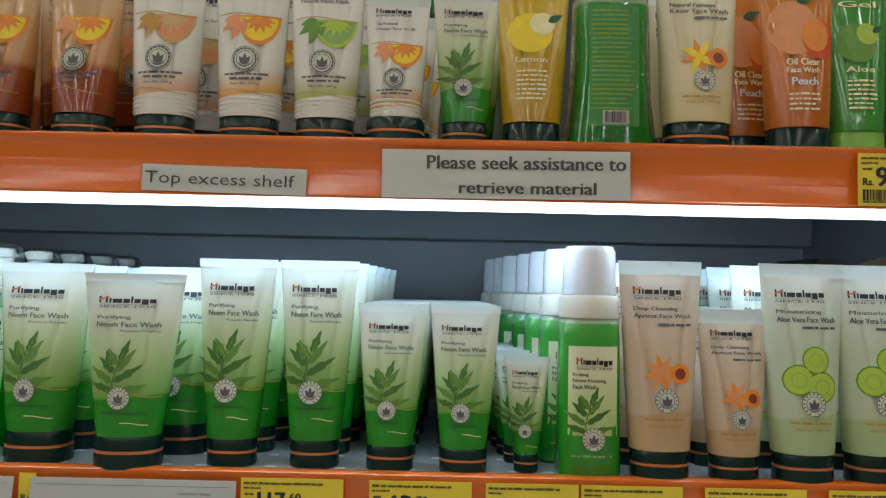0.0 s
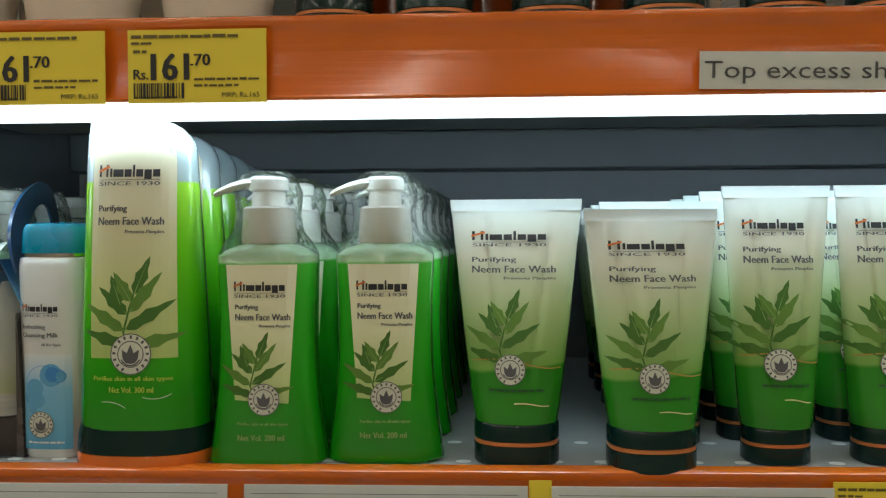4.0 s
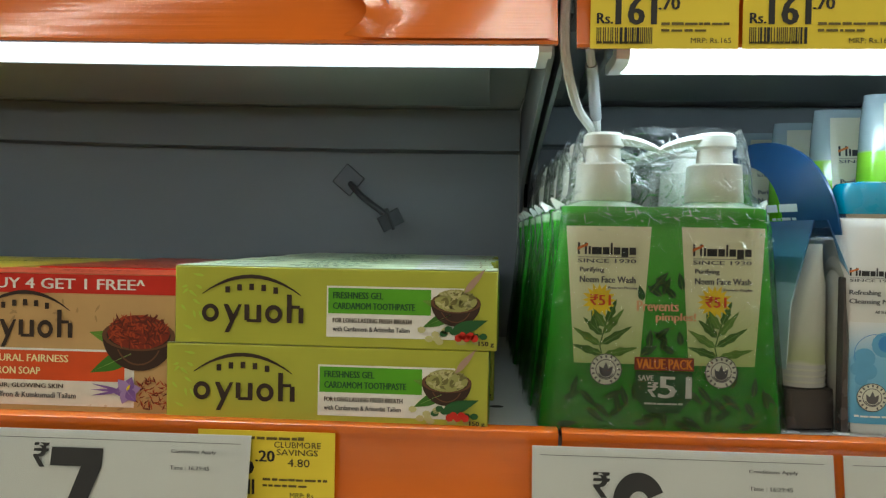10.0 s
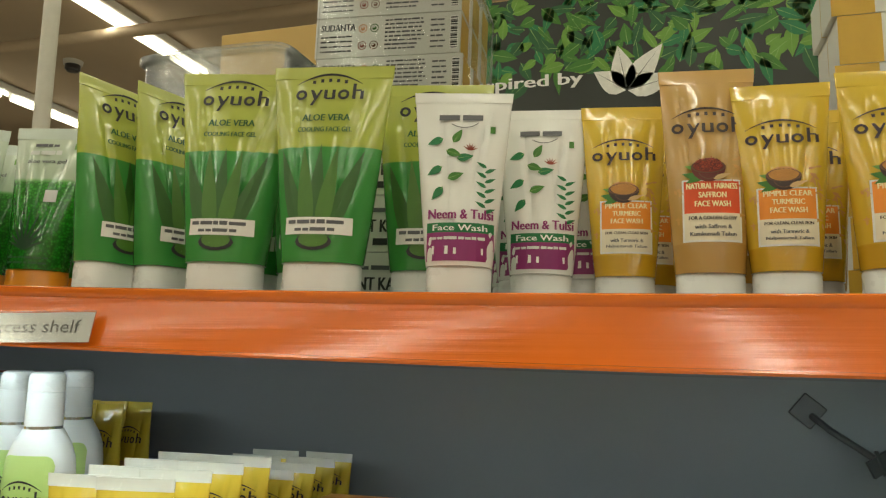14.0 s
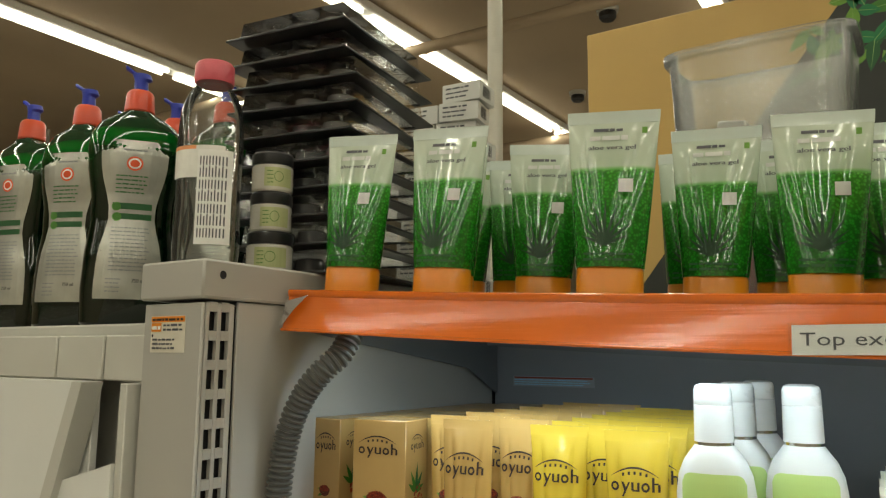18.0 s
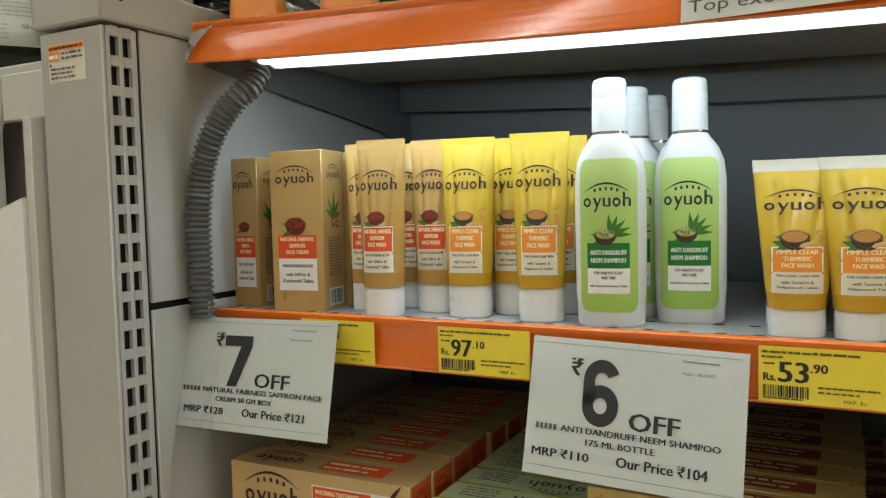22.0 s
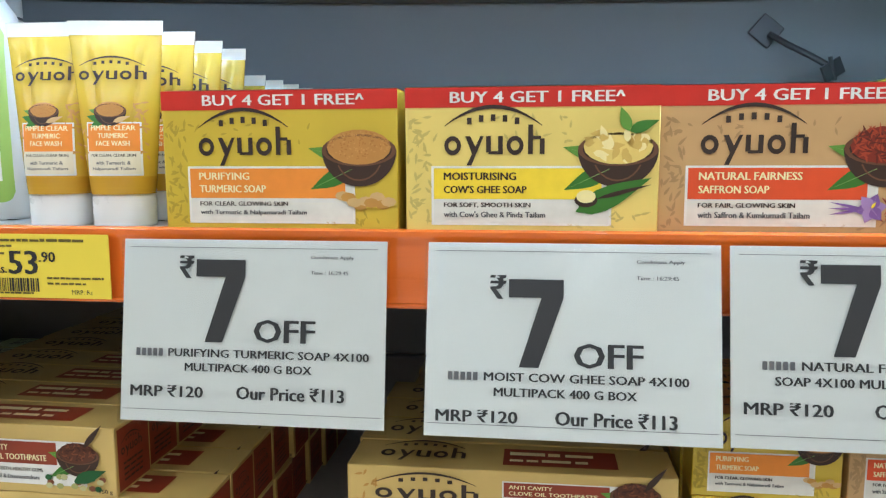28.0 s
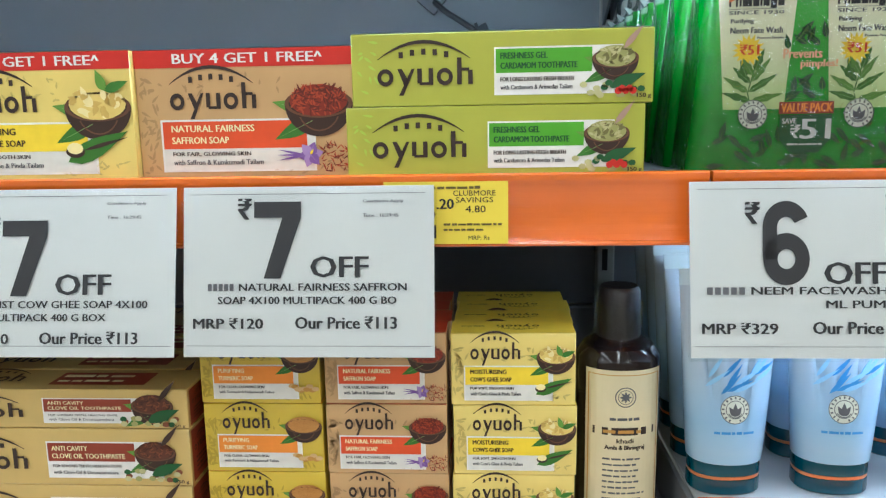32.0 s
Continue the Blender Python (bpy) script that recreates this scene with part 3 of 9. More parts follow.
            zz = z + amp * math.sin(2 * math.pi * (u - 0.1)) + lean * (u - 0.5)
            pts += [(x0 + (x1 - x0) * u, zz), (x0 + (x1 - x0) * u, zz + thick)]
        return self.put(pts, [(2 * i, 2 * i + 2, 2 * i + 3, 2 * i + 1) for i in range(n)], material, layer)

    def six(self, x, z, w, h, material, layer=1):
        """A heavy figure 6."""
        r0, r1 = w * 0.19, w * 0.5
        self.ring(x + w / 2, z + h * 0.31, r0, r1, material, layer, 24, 0, 360, h * 0.31 / r1)
        self.ring(x + w / 2, z + h * 0.69, r0, r1, material, layer, 14, 22, 180, h * 0.31 / r1)
        return self.rect(x, x + r1 - r0, z + h * 0.31, z + h * 0.69, material, layer, 1, 1)

    def leaf(self, x, z, length, width, ang, material, layer=2, teeth=0, vein=None):
        n = 6
        ca, sa = math.cos(radians(ang)), math.sin(radians(ang))
        up, dn = [], []
        for i in range(n + 1):
            t = i / n
            w = width / 2 * math.sin(math.pi * t ** 0.75) * (1 - 0.25 * t)
            if teeth and 0 < i < n:
                w *= 1.18 if i % 2 else 0.8
            up.append((t * length, w))
            dn.append((t * length, -w))
        pts = [q for a, b in zip(up, dn) for q in (a, (a[0], 0.0), b)]
        fs = []
        for i in range(n):
            fs += [(3 * i, 3 * i + 3, 3 * i + 4, 3 * i + 1), (3 * i + 1, 3 * i + 4, 3 * i + 5, 3 * i + 2)]
        self.put([(x + a * ca - b * sa, z + a * sa + b * ca) for a, b in pts], fs, material, layer)
        if vein:
            q = [(0, 0.02 * width), (length * 0.95, 0), (0, -0.02 * width - 0.00015)]
            self.poly([(x + a * ca - b * sa, z + a * sa + b * ca) for a, b in q], vein, layer + 1)
        return self

    def sprig(self, x, z, s, layer=2, mats=None):
        """A neem sprig: toothed leaflets on a stem that leans to the right."""
        a, b = mats or (M_SPRIG, M_SPRIG2)
        stem = [(0, 0), (-0.06, 0.25), (0.0, 0.5), (0.08, 0.78)]
        for (p, q) in zip(stem, stem[1:]):
            self.poly([(x + s * (p[0] - 0.012), z + s * p[1]), (x + s * (p[0] + 0.014), z + s * p[1]), (x + s * (q[0] + 0.010), z + s * q[1]), (x + s * (q[0] - 0.010), z + s * q[1])], a, layer)
        for lx, lz, ln, ang, m in ((-0.02, 0.10, 0.48, 163, a), (0.0, 0.08, 0.55, 14, b), (-0.05, 0.26, 0.50, 148, b), (-0.04, 0.27, 0.56, 32, a),
                                   (-0.02, 0.44, 0.40, 138, a), (0.0, 0.46, 0.50, 52, b), (0.02, 0.58, 0.34, 122, b), (0.05, 0.66, 0.40, 68, a), (-0.1, 0.55, 0.3, 110, a)):
            self.leaf(x + s * lx, z + s * lz, ln * s * 1.14, 0.155 * s, ang, m, layer + (1 if m is b else 0), 1, M_VEIN)
        return self

    def badge(self, x, z, r, layer=5):
        """A round seal: ring of tiny letters round a dark three-leaf emblem."""
        r *= 1.14
        self.disc(x, z, r, M_SEAL, layer)
        self.ring(x, z, r * 0.95, r * 1.0, M_GREYINK, layer + 1, 20)
        for k in range(15):
            a = radians(-65 + k * 22)
            c, s = math.cos(a), math.sin(a)
            q0, q1, t = r * 0.74, r * 0.90, r * 0.055
            self.put([(x + q0 * c - t * s, z + q0 * s + t * c), (x + q0 * c + t * s, z + q0 * s - t * c), (x + q1 * c + t * s, z + q1 * s - t * c), (x + q1 * c - t * s, z + q1 * s + t * c)], [(0, 1, 2, 3)], M_GREYINK, layer + 1)
        self.ring(x, z, r * 0.60, r * 0.65, M_GREYINK, layer + 1, 18)
        for ang, ln in ((58, 0.80), (90, 0.92), (122, 0.80)):
            self.leaf(x, z - r * 0.46, r * ln, r * 0.42, ang, M_GREYINK, layer + 2)
        return self.ring(x, z - r * 0.05, r * 0.46, r * 0.53, M_GREYINK, layer + 2, 8, 205, 335)

    def mark_h(self, x, z, w, h, layer=4, ink=None):
        """A maker's mark as plain dark shapes with an orange slash, and the line under it."""
        ink = ink or M_INK
        self.rect(x, x + 0.035 * w, z, z + h, ink, layer, 1, 1)
        self.rect(x + 0.115 * w, x + 0.15 * w, z, z + h, ink, layer, 1, 1)
        self.poly([(x - 0.01 * w, z + 0.35 * h), (x + 0.17 * w, z + 0.75 * h), (x + 0.17 * w, z + 0.98 * h), (x - 0.01 * w, z + 0.58 * h)], M_BRICK, layer + 1)
        for a, b, t in ((0.18, 0.215, 0.7), (0.235, 0.40, 0.62), (0.42, 0.53, 0.62), (0.55, 0.585, 1.0), (0.605, 0.715, 0.62), (0.735, 0.85, 0.60), (0.87, 0.98, 0.62)):
            self.rect(x + a * w, x + b * w, z - (0.2 * h if a == 0.735 else 0), z + t * h, ink, layer, 1, 1)
        self.text("SINCE 1930", x, z - 0.72 * h, 0.98 * w, 0.34 * h, M_GREYINK, layer)
        return self.rect(x, x + 0.98 * w, z - 0.26 * h, z - 0.22 * h, M_GREYINK, layer, 4, 1)

    def mark_a(self, x, z, w, h, ink=None, layer=4):
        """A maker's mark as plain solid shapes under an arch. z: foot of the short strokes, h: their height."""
        ink = ink or M_BROWNINK
        s = w / 5.2
        for k, kind in enumerate("abcad"):
            x0 = x + k * s * 1.05
            t = s * 0.24
            if kind == "a":
                self.ring(x0 + s * 0.40, z + h * 0.48, s * 0.22, s * 0.43, ink, layer, 14, 0, 360, h * 0.53 / (abs(s) * 0.43))
            elif kind == "b":
                self.poly([(x0, z + h), (x0 + t, z + h), (x0 + s * 0.56, z + 0.30 * h), (x0 + s * 0.34, z)], ink, layer)
                self.poly([(x0 + s * 0.92 - t * 0.7, z + h), (x0 + s * 0.92, z + h), (x0 + s * 0.30, z - 0.62 * h), (x0 + s * 0.06, z - 0.62 * h)], ink, layer)
            elif kind == "c":
                self.rect(x0, x0 + t, z + 0.1 * h, z + h, ink, layer, 1, 1)
                self.rect(x0 + s * 0.60, x0 + s * 0.84, z, z + h, ink, layer, 1, 1)
                self.rect(x0 + t * 0.5, x0 + s * 0.60, z, z + 0.17 * h, ink, layer, 1, 1)
            else:
                self.rect(x0, x0 + t, z, z + 1.62 * h, ink, layer, 1, 1)
                self.rect(x0 + s * 0.58, x0 + s * 0.82, z, z + 0.86 * h, ink, layer, 1, 1)
                self.rect(x0 + t, x0 + s * 0.64, z + 0.82 * h, z + h, ink, layer, 1, 1)
        cx, top = x + w * 0.47, z + 1.55 * h
        pts, fs = [], []
        for i in range(13):
            u = -1 + i / 6
            zz = top + (1 - u * u) * h * 0.95
            t = h * (0.05 + 0.17 * (1 - u * u))
            pts += [(cx + u * w * 0.47, zz), (cx + u * w * 0.47, zz + t)]
        self.put(pts, [(2 * i, 2 * i + 1, 2 * i + 3, 2 * i + 2) for i in range(12)], ink, layer)
        for k in range(5):
            xx = cx + (k - 2) * w * 0.115
            zz = top + h * (0.12 + 0.18 * (1 - ((k - 2) / 2) ** 2)) - 0.02 * h
            self.rect(xx - w * 0.022, xx + w * 0.022, zz, zz + 0.36 * h, ink, layer, 1, 1)
        return self

    def bowl(self, cx, cz, r, heap, dark, layer=4, seed=1, leaves=True):
        """A dark bowl with a heap in it and green leaves beside it."""
        rr = random.Random(seed)
        if leaves:
            self.leaf(cx - r * 0.2, cz - r * 0.5, r * 1.25, r * 0.5, 205, M_LEAF, layer, 0, M_VEIN)
            self.leaf(cx - r * 0.4, cz - r * 0.2, r * 1.0, r * 0.4, 165, M_LEAF2, layer, 0, M_VEIN)
        self.disc(cx, cz, r, dark, layer + 1, r * 0.95, 20, 180, 360)
        self.disc(cx, cz, r, dark, layer + 1, r * 0.42, 20)
        self.ring(cx, cz - r * 0.10, r * 0.60, r * 0.64, M_RIM, layer + 2, 10, 205, 335, 1.1)
        self.ring(cx, cz, r * 0.88, r * 1.0, M_RIM, layer + 2, 24, 0, 360, 0.42)
        self.disc(cx, cz + 0.08 * r, r * 0.86, heap[0], layer + 2, r * 0.46, 18)
        kind = heap[0].name.split("_")[0]
        n, lo, hi, wide = {"saffron": (150, 0.16, 0.34, 0.05), "turmeric": (120, 0.04, 0.09, 0.05), "ghee": (26, 0.22, 0.46, 0.20), "cardamom": (44, 0.20, 0.34, 0.12), "clove": (60, 0.14, 0.28, 0.07)}.get(kind, (50, 0.10, 0.2, 0.10))
        for k in range(n):
            a, q = rr.uniform(0, 6.28), rr.random() ** 0.5 * 0.80
            x, z = cx + r * q * math.cos(a), cz + 0.13 * r + r * (0.46 if kind != "saffron" else 0.52) * q * math.sin(a)
            ln, ang = r * rr.uniform(lo, hi), rr.uniform(0, 360)
            self.leaf(x - ln * 0.5 * math.cos(radians(ang)), z - ln * 0.5 * math.sin(radians(ang)), ln, r * wide, ang, heap[1 + k % (len(heap) - 1)], layer + 3 + 0.5 * (k % 6))
        return self

    def barcode(self, x0, x1, z0, z1, layer=3, seed=3, ink=None):
        r = random.Random(seed)
        x = x0
        while x < x1:
            w = (x1 - x0) / 60 * r.choice((1, 1, 2, 3))
            self.rect(x, min(x + w, x1), z0, z1, ink or M_INK, layer, 1, 1)
            x += w + (x1 - x0) / 60 * r.choice((1, 1, 2))
        return self

    def swirls(self, x0, x1, z0, z1, n, material, layer=1, seed=1, s=0.006):
        """Faint printed sprigs scattered over a pack."""
        r = random.Random(seed)
        for _ in range(n):
            x, z, a, ln = r.uniform(x0, x1), r.uniform(z0, z1), r.uniform(0, 360), s * r.uniform(0.6, 1.2)
            if x0 <= x + ln * math.cos(radians(a)) <= x1 and z0 <= z + ln * math.sin(radians(a)) <= z1:
                self.leaf(x, z, ln, s * 0.28, a, material, layer)
        return self

    def done(self, parent, name="front_print", label=""):
        ob = part(name, self.g, parent, label or "printed pack front", smooth=False)
        ob["kind"] = "stuff"
        return ob


def ink(name, color, rough=0.45):
    return mat(name, color, rough, vary=0.05, scale=120)


M_LEAF, M_LEAF2, M_VEIN = ink("leaf_green_print", (0.045, 0.17, 0.012)), ink("mid_green_print", (0.13, 0.29, 0.03)), ink("pale_vein_print", (0.25, 0.42, 0.12))
M_SPRIG, M_SPRIG2 = ink("sprig_green_print", (0.052, 0.150, 0.014)), ink("sprig_pale_green_print", (0.110, 0.235, 0.030))
M_SILVER, M_GREYINK, M_OFFWHITE = ink("silver_print", (0.62, 0.63, 0.60), 0.3), ink("grey_ink", (0.10, 0.10, 0.11)), ink("offwhite_print", (0.74, 0.73, 0.68))
M_RIM = ink("brown_rim_print", (0.13, 0.055, 0.025))
M_SEAL = ink("pale_seal_print", (0.66, 0.68, 0.58))
M_BRICK, M_BROWNINK = ink("orange_red_print", (0.65, 0.17, 0.03)), ink("dark_brown_ink", (0.028, 0.014, 0.010))
M_RED, M_GREENPR, M_LIMEPR = ink("red_print", (0.55, 0.02, 0.012), 0.3), ink("green_print", (0.10, 0.38, 0.01)), ink("lime_print", (0.42, 0.58, 0.06))
M_ORPR, M_YPR, M_WPR = ink("orange_print", (0.78, 0.26, 0.02)), ink("yellow_print", (0.88, 0.66, 0.02)), ink("white_print", (0.80, 0.79, 0.76))
M_CRIMSON, M_PURPLE, M_BLUEPR = ink("crimson_print", (0.68, 0.075, 0.01)), ink("purple_print", (0.24, 0.02, 0.14)), ink("blue_print", (0.05, 0.24, 0.58))
M_MAROON, M_GOLD, M_BOWL = ink("maroon_print", (0.25, 0.035, 0.012)), ink("gold_print", (0.50, 0.26, 0.045)), ink("dark_wood_print", (0.035, 0.014, 0.008))
M_TAN, M_PALEY, M_LIGHTBLUE = ink("tan_print", (0.60, 0.40, 0.17)), ink("pale_yellow_print", (0.88, 0.80, 0.45)), ink("light_blue_print", (0.30, 0.55, 0.78))
M_DKGREEN, M_TEAL, M_PEACH = ink("dark_green_print", (0.012, 0.09, 0.02)), ink("teal_print", (0.0, 0.20, 0.27)), ink("peach_print", (0.72, 0.30, 0.12))
M_FILM2 = mat_film("clear_stiff_film", 0.08, 0.35, 0.25, 25)
M_FILM3 = mat_film("clear_crinkled_film", 0.05, 0.38, 1.0, 95)
M_SLEEVE = mat_film("clear_card_sleeve", 0.12, 0.16, 0.03, 8)


# ---- price tags and offer cards ----
M_TAGINK = ink("faded_tag_ink", (0.13, 0.095, 0.02))


def price_tag(x, price, cents, w, m, save=False, seed=1, dz=-0.003):
    """A yellow price ticket slipped into the strip; x is its left edge."""
    t = thing("price_tag", "yellow paper price tag in the orange strip", "price tag", "price tags", m @ pose(x, 0, 0))
    h = 0.0375
    part("ticket", Geo().box(0, w, -0.0006, 0, -h, 0, M_YELLOW), t)
    p = Print(flat(-0.0007))
    p.bars(0.002, w * 0.8, -0.0044, 0.0018, M_TAGINK, 1, seed, 0.1)
    p.bars(0.002, w * 0.2, -0.0076, 0.0014, M_TAGINK, 1, seed + 1, 0.1)
    p.bars(0.003, w * 0.14, -0.0120, 0.0016, M_TAGINK, 1, seed + 2, 0.1)
    p.bold = True
    p.text("Rs.", 0.003, -0.0200 + dz, 0.0075, 0.0052, M_INK, 1)
    n = len(price)
    dw = 0.0088 if n < 3 else 0.0063
    p.text(price, 0.0120, -0.0205 + dz, dw * n, 0.0138, M_INK, 1)
    p.text("." + cents, 0.0138 + dw * n, -0.0132 + dz, 0.0100, 0.0060, M_INK, 1)
    p.bold = False
    p.barcode(0.003, w * 0.42, -0.0320 + dz * 0.6, -0.0240 + dz * 0.6, 1, seed)
    p.bars(w * 0.48, w * 0.95, -0.0262, 0.0014, M_TAGINK, 1, seed + 3, 0.15)
    p.bars(w * 0.48, w * 0.80, -0.0294, 0.0013, M_TAGINK, 1, seed + 4, 0.3)
    p.bars(0.003, w * 0.36, -0.0352, 0.0012, M_TAGINK, 1, seed + 5, 0.15)
    p.text("MRP: Rs.165" if price == "161" else "MRP: Rs", w * 0.68, -0.0350, w * (0.27 if price == "161" else 0.17), 0.0026, M_INK, 1)
    if save:
        p.text("CLUBMORE", w * 0.56, -0.0085, w * 0.34, 0.0032, M_INK, 1)
        p.text("SAVINGS", w * 0.58, -0.0125, w * 0.30, 0.0032, M_INK, 1)
        p.text("4.80", w * 0.66, -0.0185, w * 0.16, 0.0042, M_INK, 1)
    p.done(t, "ticket_print", "black price print")
    return t


def offer_card(x, w, lean, number, two, mrp, our, num=0.0, txt=0.0, low=0.0, turn=0.0, tilt=0.0, gap=0.0065):
    """A white card with a rupee offer, hung from the strip; x is its left edge."""
    t = thing("offer_card", "white offer card in a clear sleeve on the shelf edge", "offer card", "offer cards",
              pose(x, -gap, ZM - 0.003, -lean, tilt, turn))
    h = 0.1010
    part("card", Geo().box(0, w, -0.0005, 0.0, -h, 0, M_PAPER), t)
    part("sleeve", Geo().box(-0.0015, w + 0.0015, -0.0009, -0.0007, -h - 0.002, -0.0005, M_SLEEVE), t, "clear plastic sleeve")
    part("clip", Geo().box(0.01, w - 0.01, 0.0003, gap - 0.0010, -0.012, -0.002, M_FILM2, 0.0004), t, "clear plastic hanger")
    p = Print(flat(-0.0010))
    k = w / 0.150
    p.rect(0.004 * k, w - 0.005, -0.0046, -0.0043, M_GREYINK, 1, 1, 1)
    p.rect(0.002 * k, w - 0.002, -0.0945, -0.0942, M_GREYINK, 1, 1, 1)
    p.text("Conditions Apply", w * 0.72, -0.0105, w * 0.16, 0.0023, M_GREYINK, 1)
    p.text("Time : 16:29:45", w * 0.72, -0.0185, w * 0.14, 0.0021, M_GREYINK, 1)
    nx = (0.287 if number == "7" else 0.27) * w if len(number) == 1 else 0.24 * w
    nw = 0.188 * w if len(number) == 1 else 0.33 * w
    p.bold = True
    p.text("\u20b9", nx - 0.066 * w, -0.0215 + num, 0.05 * w, 0.0125, M_INK, 1)
    if number == "7":
        p.rect(nx, nx + nw, -0.0205 + num, -0.0110 + num, M_INK, 1, 1, 1)
        p.quad((nx + nw * 0.20, -0.0565 + num), (nx + nw * 0.56, -0.0565 + num), (nx + nw, -0.0205 + num), (nx + nw * 0.60, -0.0205 + num), M_INK, 1, 1, 1)
    elif number == "6":
        p.six(nx, -0.0565 + num, nw * 0.92, 0.0480, M_INK)
    else:
        for d in (-0.0014, -0.0007, 0, 0.0007, 0.0014):
            p.text(number, nx + d, -0.0560 + num, nw * 0.96, 0.0475, M_INK, 1 + (d != 0))
    p.text("OFF", nx + nw + 0.036 * w, -0.0560 + num, 0.225 * w, 0.0125, M_INK, 1)
    for i, (bar, s, a, b) in enumerate(two):
        z = -0.0648 + txt - i * 0.0078
        if bar:
            for q in range(5):
                p.rect((a + bar * q / 5) * w, (a + bar * (q + 0.72) / 5) * w, z, z + 0.0042, M_GREYINK, 1, 1, 1)
        p.text(s, (a + (bar + 0.015 if bar else 0)) * w, z, (b - a - (bar + 0.015 if bar else 0)) * w, 0.0044, M_INK, 1)
    p.text("MRP \u20b9" + mrp, 0.04 * w, -0.0872 + low, 0.28 * w, 0.0064, M_INK, 1)
    p.text("Our Price \u20b9" + our, 0.45 * w, -0.0872 + low, 0.40 * w, 0.0074, M_INK, 1)
    p.done(t, "card_print", "black printed offer")
    return t

# ---- packs ----


def skin_tube(name, label, h, wt, wb, db, cap_h, cap_w, body, cap, cat_name, group, crimp=0.010, crimp_mat=None, stripe=None, cap_top=None, round_cap=2.4, draw=None, wrap=False, cap_round=0.004):
    """A squeeze tube standing on its cap: round at the cap, flat at the sealed end."""
    t = thing(name, label, cat_name, group)
    hw0, hw1, d0 = wb / 2, wt / 2, db / 2
    z0, z1 = cap_h, h - crimp

    def wd(z):
        s = min(max((z - z0) / (z1 - z0), 0), 1)
        return hw0 + (hw1 - hw0) * s ** 0.9, d0 * (1 - s ** 1.7) + 0.0012

    def front(x, z):
        a, b = wd(z)
        return -b * (max(0.0, 1 - min(1, abs(x) / a) ** 2.2)) ** (1 / 2.2)
    rings = []
    rr = random.Random(int(h * 1e5) + int(wt * 1e5))
    creases = [(rr.uniform(0.10, 0.30) * sg, rr.uniform(0.40, 0.72) * sg, rr.uniform(0.0, 0.25), rr.uniform(0.0018, 0.0027)) for sg in (-1, 1)] + [(rr.uniform(-0.1, 0.1), rr.uniform(-0.3, 0.3), 0.3, 0.0009)]
    for k in range(23):
        s = k / 22
        z = z0 + (z1 - z0) * s
        a, b = wd(z)
        ring = []
        for x, y, zz in ellipse(0, 0, z, a, b, 84, 2.2):
            d = 0.0
            for c0, c1, s0, dep in creases:
                xc = a * (c0 + (c1 - c0) * s)
                fade = max(0.0, min(1.0, (s - s0) * 5)) * max(0.0, min(1.0, (0.97 - s) * 8))
                d += dep * fade * math.exp(-((x - xc) / 0.0019) ** 2)
            ring.append((x, y + (d if y < 0 else -d) * min(1, abs(y) / 0.002), zz))
        rings.append(ring)
    g = Geo().loft([ellipse(0, 0, z0, hw0 * 0.93, d0 * 0.93, 84, 2.2)] + rings, body)
    part("tube_body", g, t)
    g = Geo()
    g.loft([ellipse(0, 0, z1 - 0.0005, hw1 + 0.0003, 0.0014, 28, 6), ellipse(0, 0, z1 + crimp * 0.3, hw1 + 0.0005, 0.0007, 28, 8), ellipse(0, 0, h, hw1 + 0.0008, 0.0006, 28, 8)], crimp_mat or body)
    part("crimped_end", g, t, "flat crimped tube end")
    cw, cd = cap_w / 2, db / 2 * cap_w / wb
    r = cap_round
    rings = [ellipse(0, 0, 0.0, cw - 0.0012, cd - 0.0012, 28, round_cap), ellipse(0, 0, 0.0012, cw, cd, 28, round_cap)]
    if stripe:
        for zz, e in ((cap_h * 0.46, 0), (cap_h * 0.48, -0.0008), (cap_h * 0.58, -0.0008), (cap_h * 0.60, 0)):
            rings.append(ellipse(0, 0, zz, cw + e, cd + e, 28, round_cap))
    rings += [ellipse(0, 0, cap_h - r * 0.4, cw * 0.995, cd * 0.995, 28, round_cap), ellipse(0, 0, cap_h + 0.0006, cw - 0.0012, cd - 0.0012, 28, round_cap)]
    c = part("cap", Geo().loft(rings, cap), t, cap.name.replace("_", " ") + " cap")
    if stripe:
        part("cap_band", Geo().loft([ellipse(0, 0, cap_h * 0.485, cw - 0.0003, cd - 0.0003, 28, round_cap), ellipse(0, 0, cap_h * 0.575, cw - 0.0003, cd - 0.0003, 28, round_cap)], stripe), c)
    if draw:
        p = Print(front)
        draw(p, h, wd)
        p.done(t)
    return t


M_CAPDK = mat("dark_green_black_plastic", (0.003, 0.022, 0.020), 0.2, vary=0.05, coat=0.12, spec=0.35)
M_BAND = mat("copper_orange_band", (0.62, 0.22, 0.07), 0.3, metal=0.3, vary=0.03)
M_FROST = mat("frosted_clear_end", (0.62, 0.68, 0.66), 0.28, vary=0.03, coat=0.3)
G_DK, G_MD, G_LT = (0.012, 0.17, 0.008), (0.05, 0.30, 0.02), (0.34, 0.50, 0.17)


def neem_mat(h):
    return mat_ramp("green_gel_tube", [(0.0, (0.010, 0.14, 0.01)), (0.22 * h, (0.030, 0.26, 0.016)), (0.36 * h, (0.03, 0.24, 0.015)), (0.375 * h, (0.20, 0.40, 0.08)), (0.60 * h, (0.46, 0.57, 0.28)), (0.80 * h, (0.66, 0.66, 0.52)), (0.92 * h, (0.66, 0.70, 0.62)), (h, (0.60, 0.66, 0.64))], 0.26, 0.4, wobble=0.002, wave=-0.08)


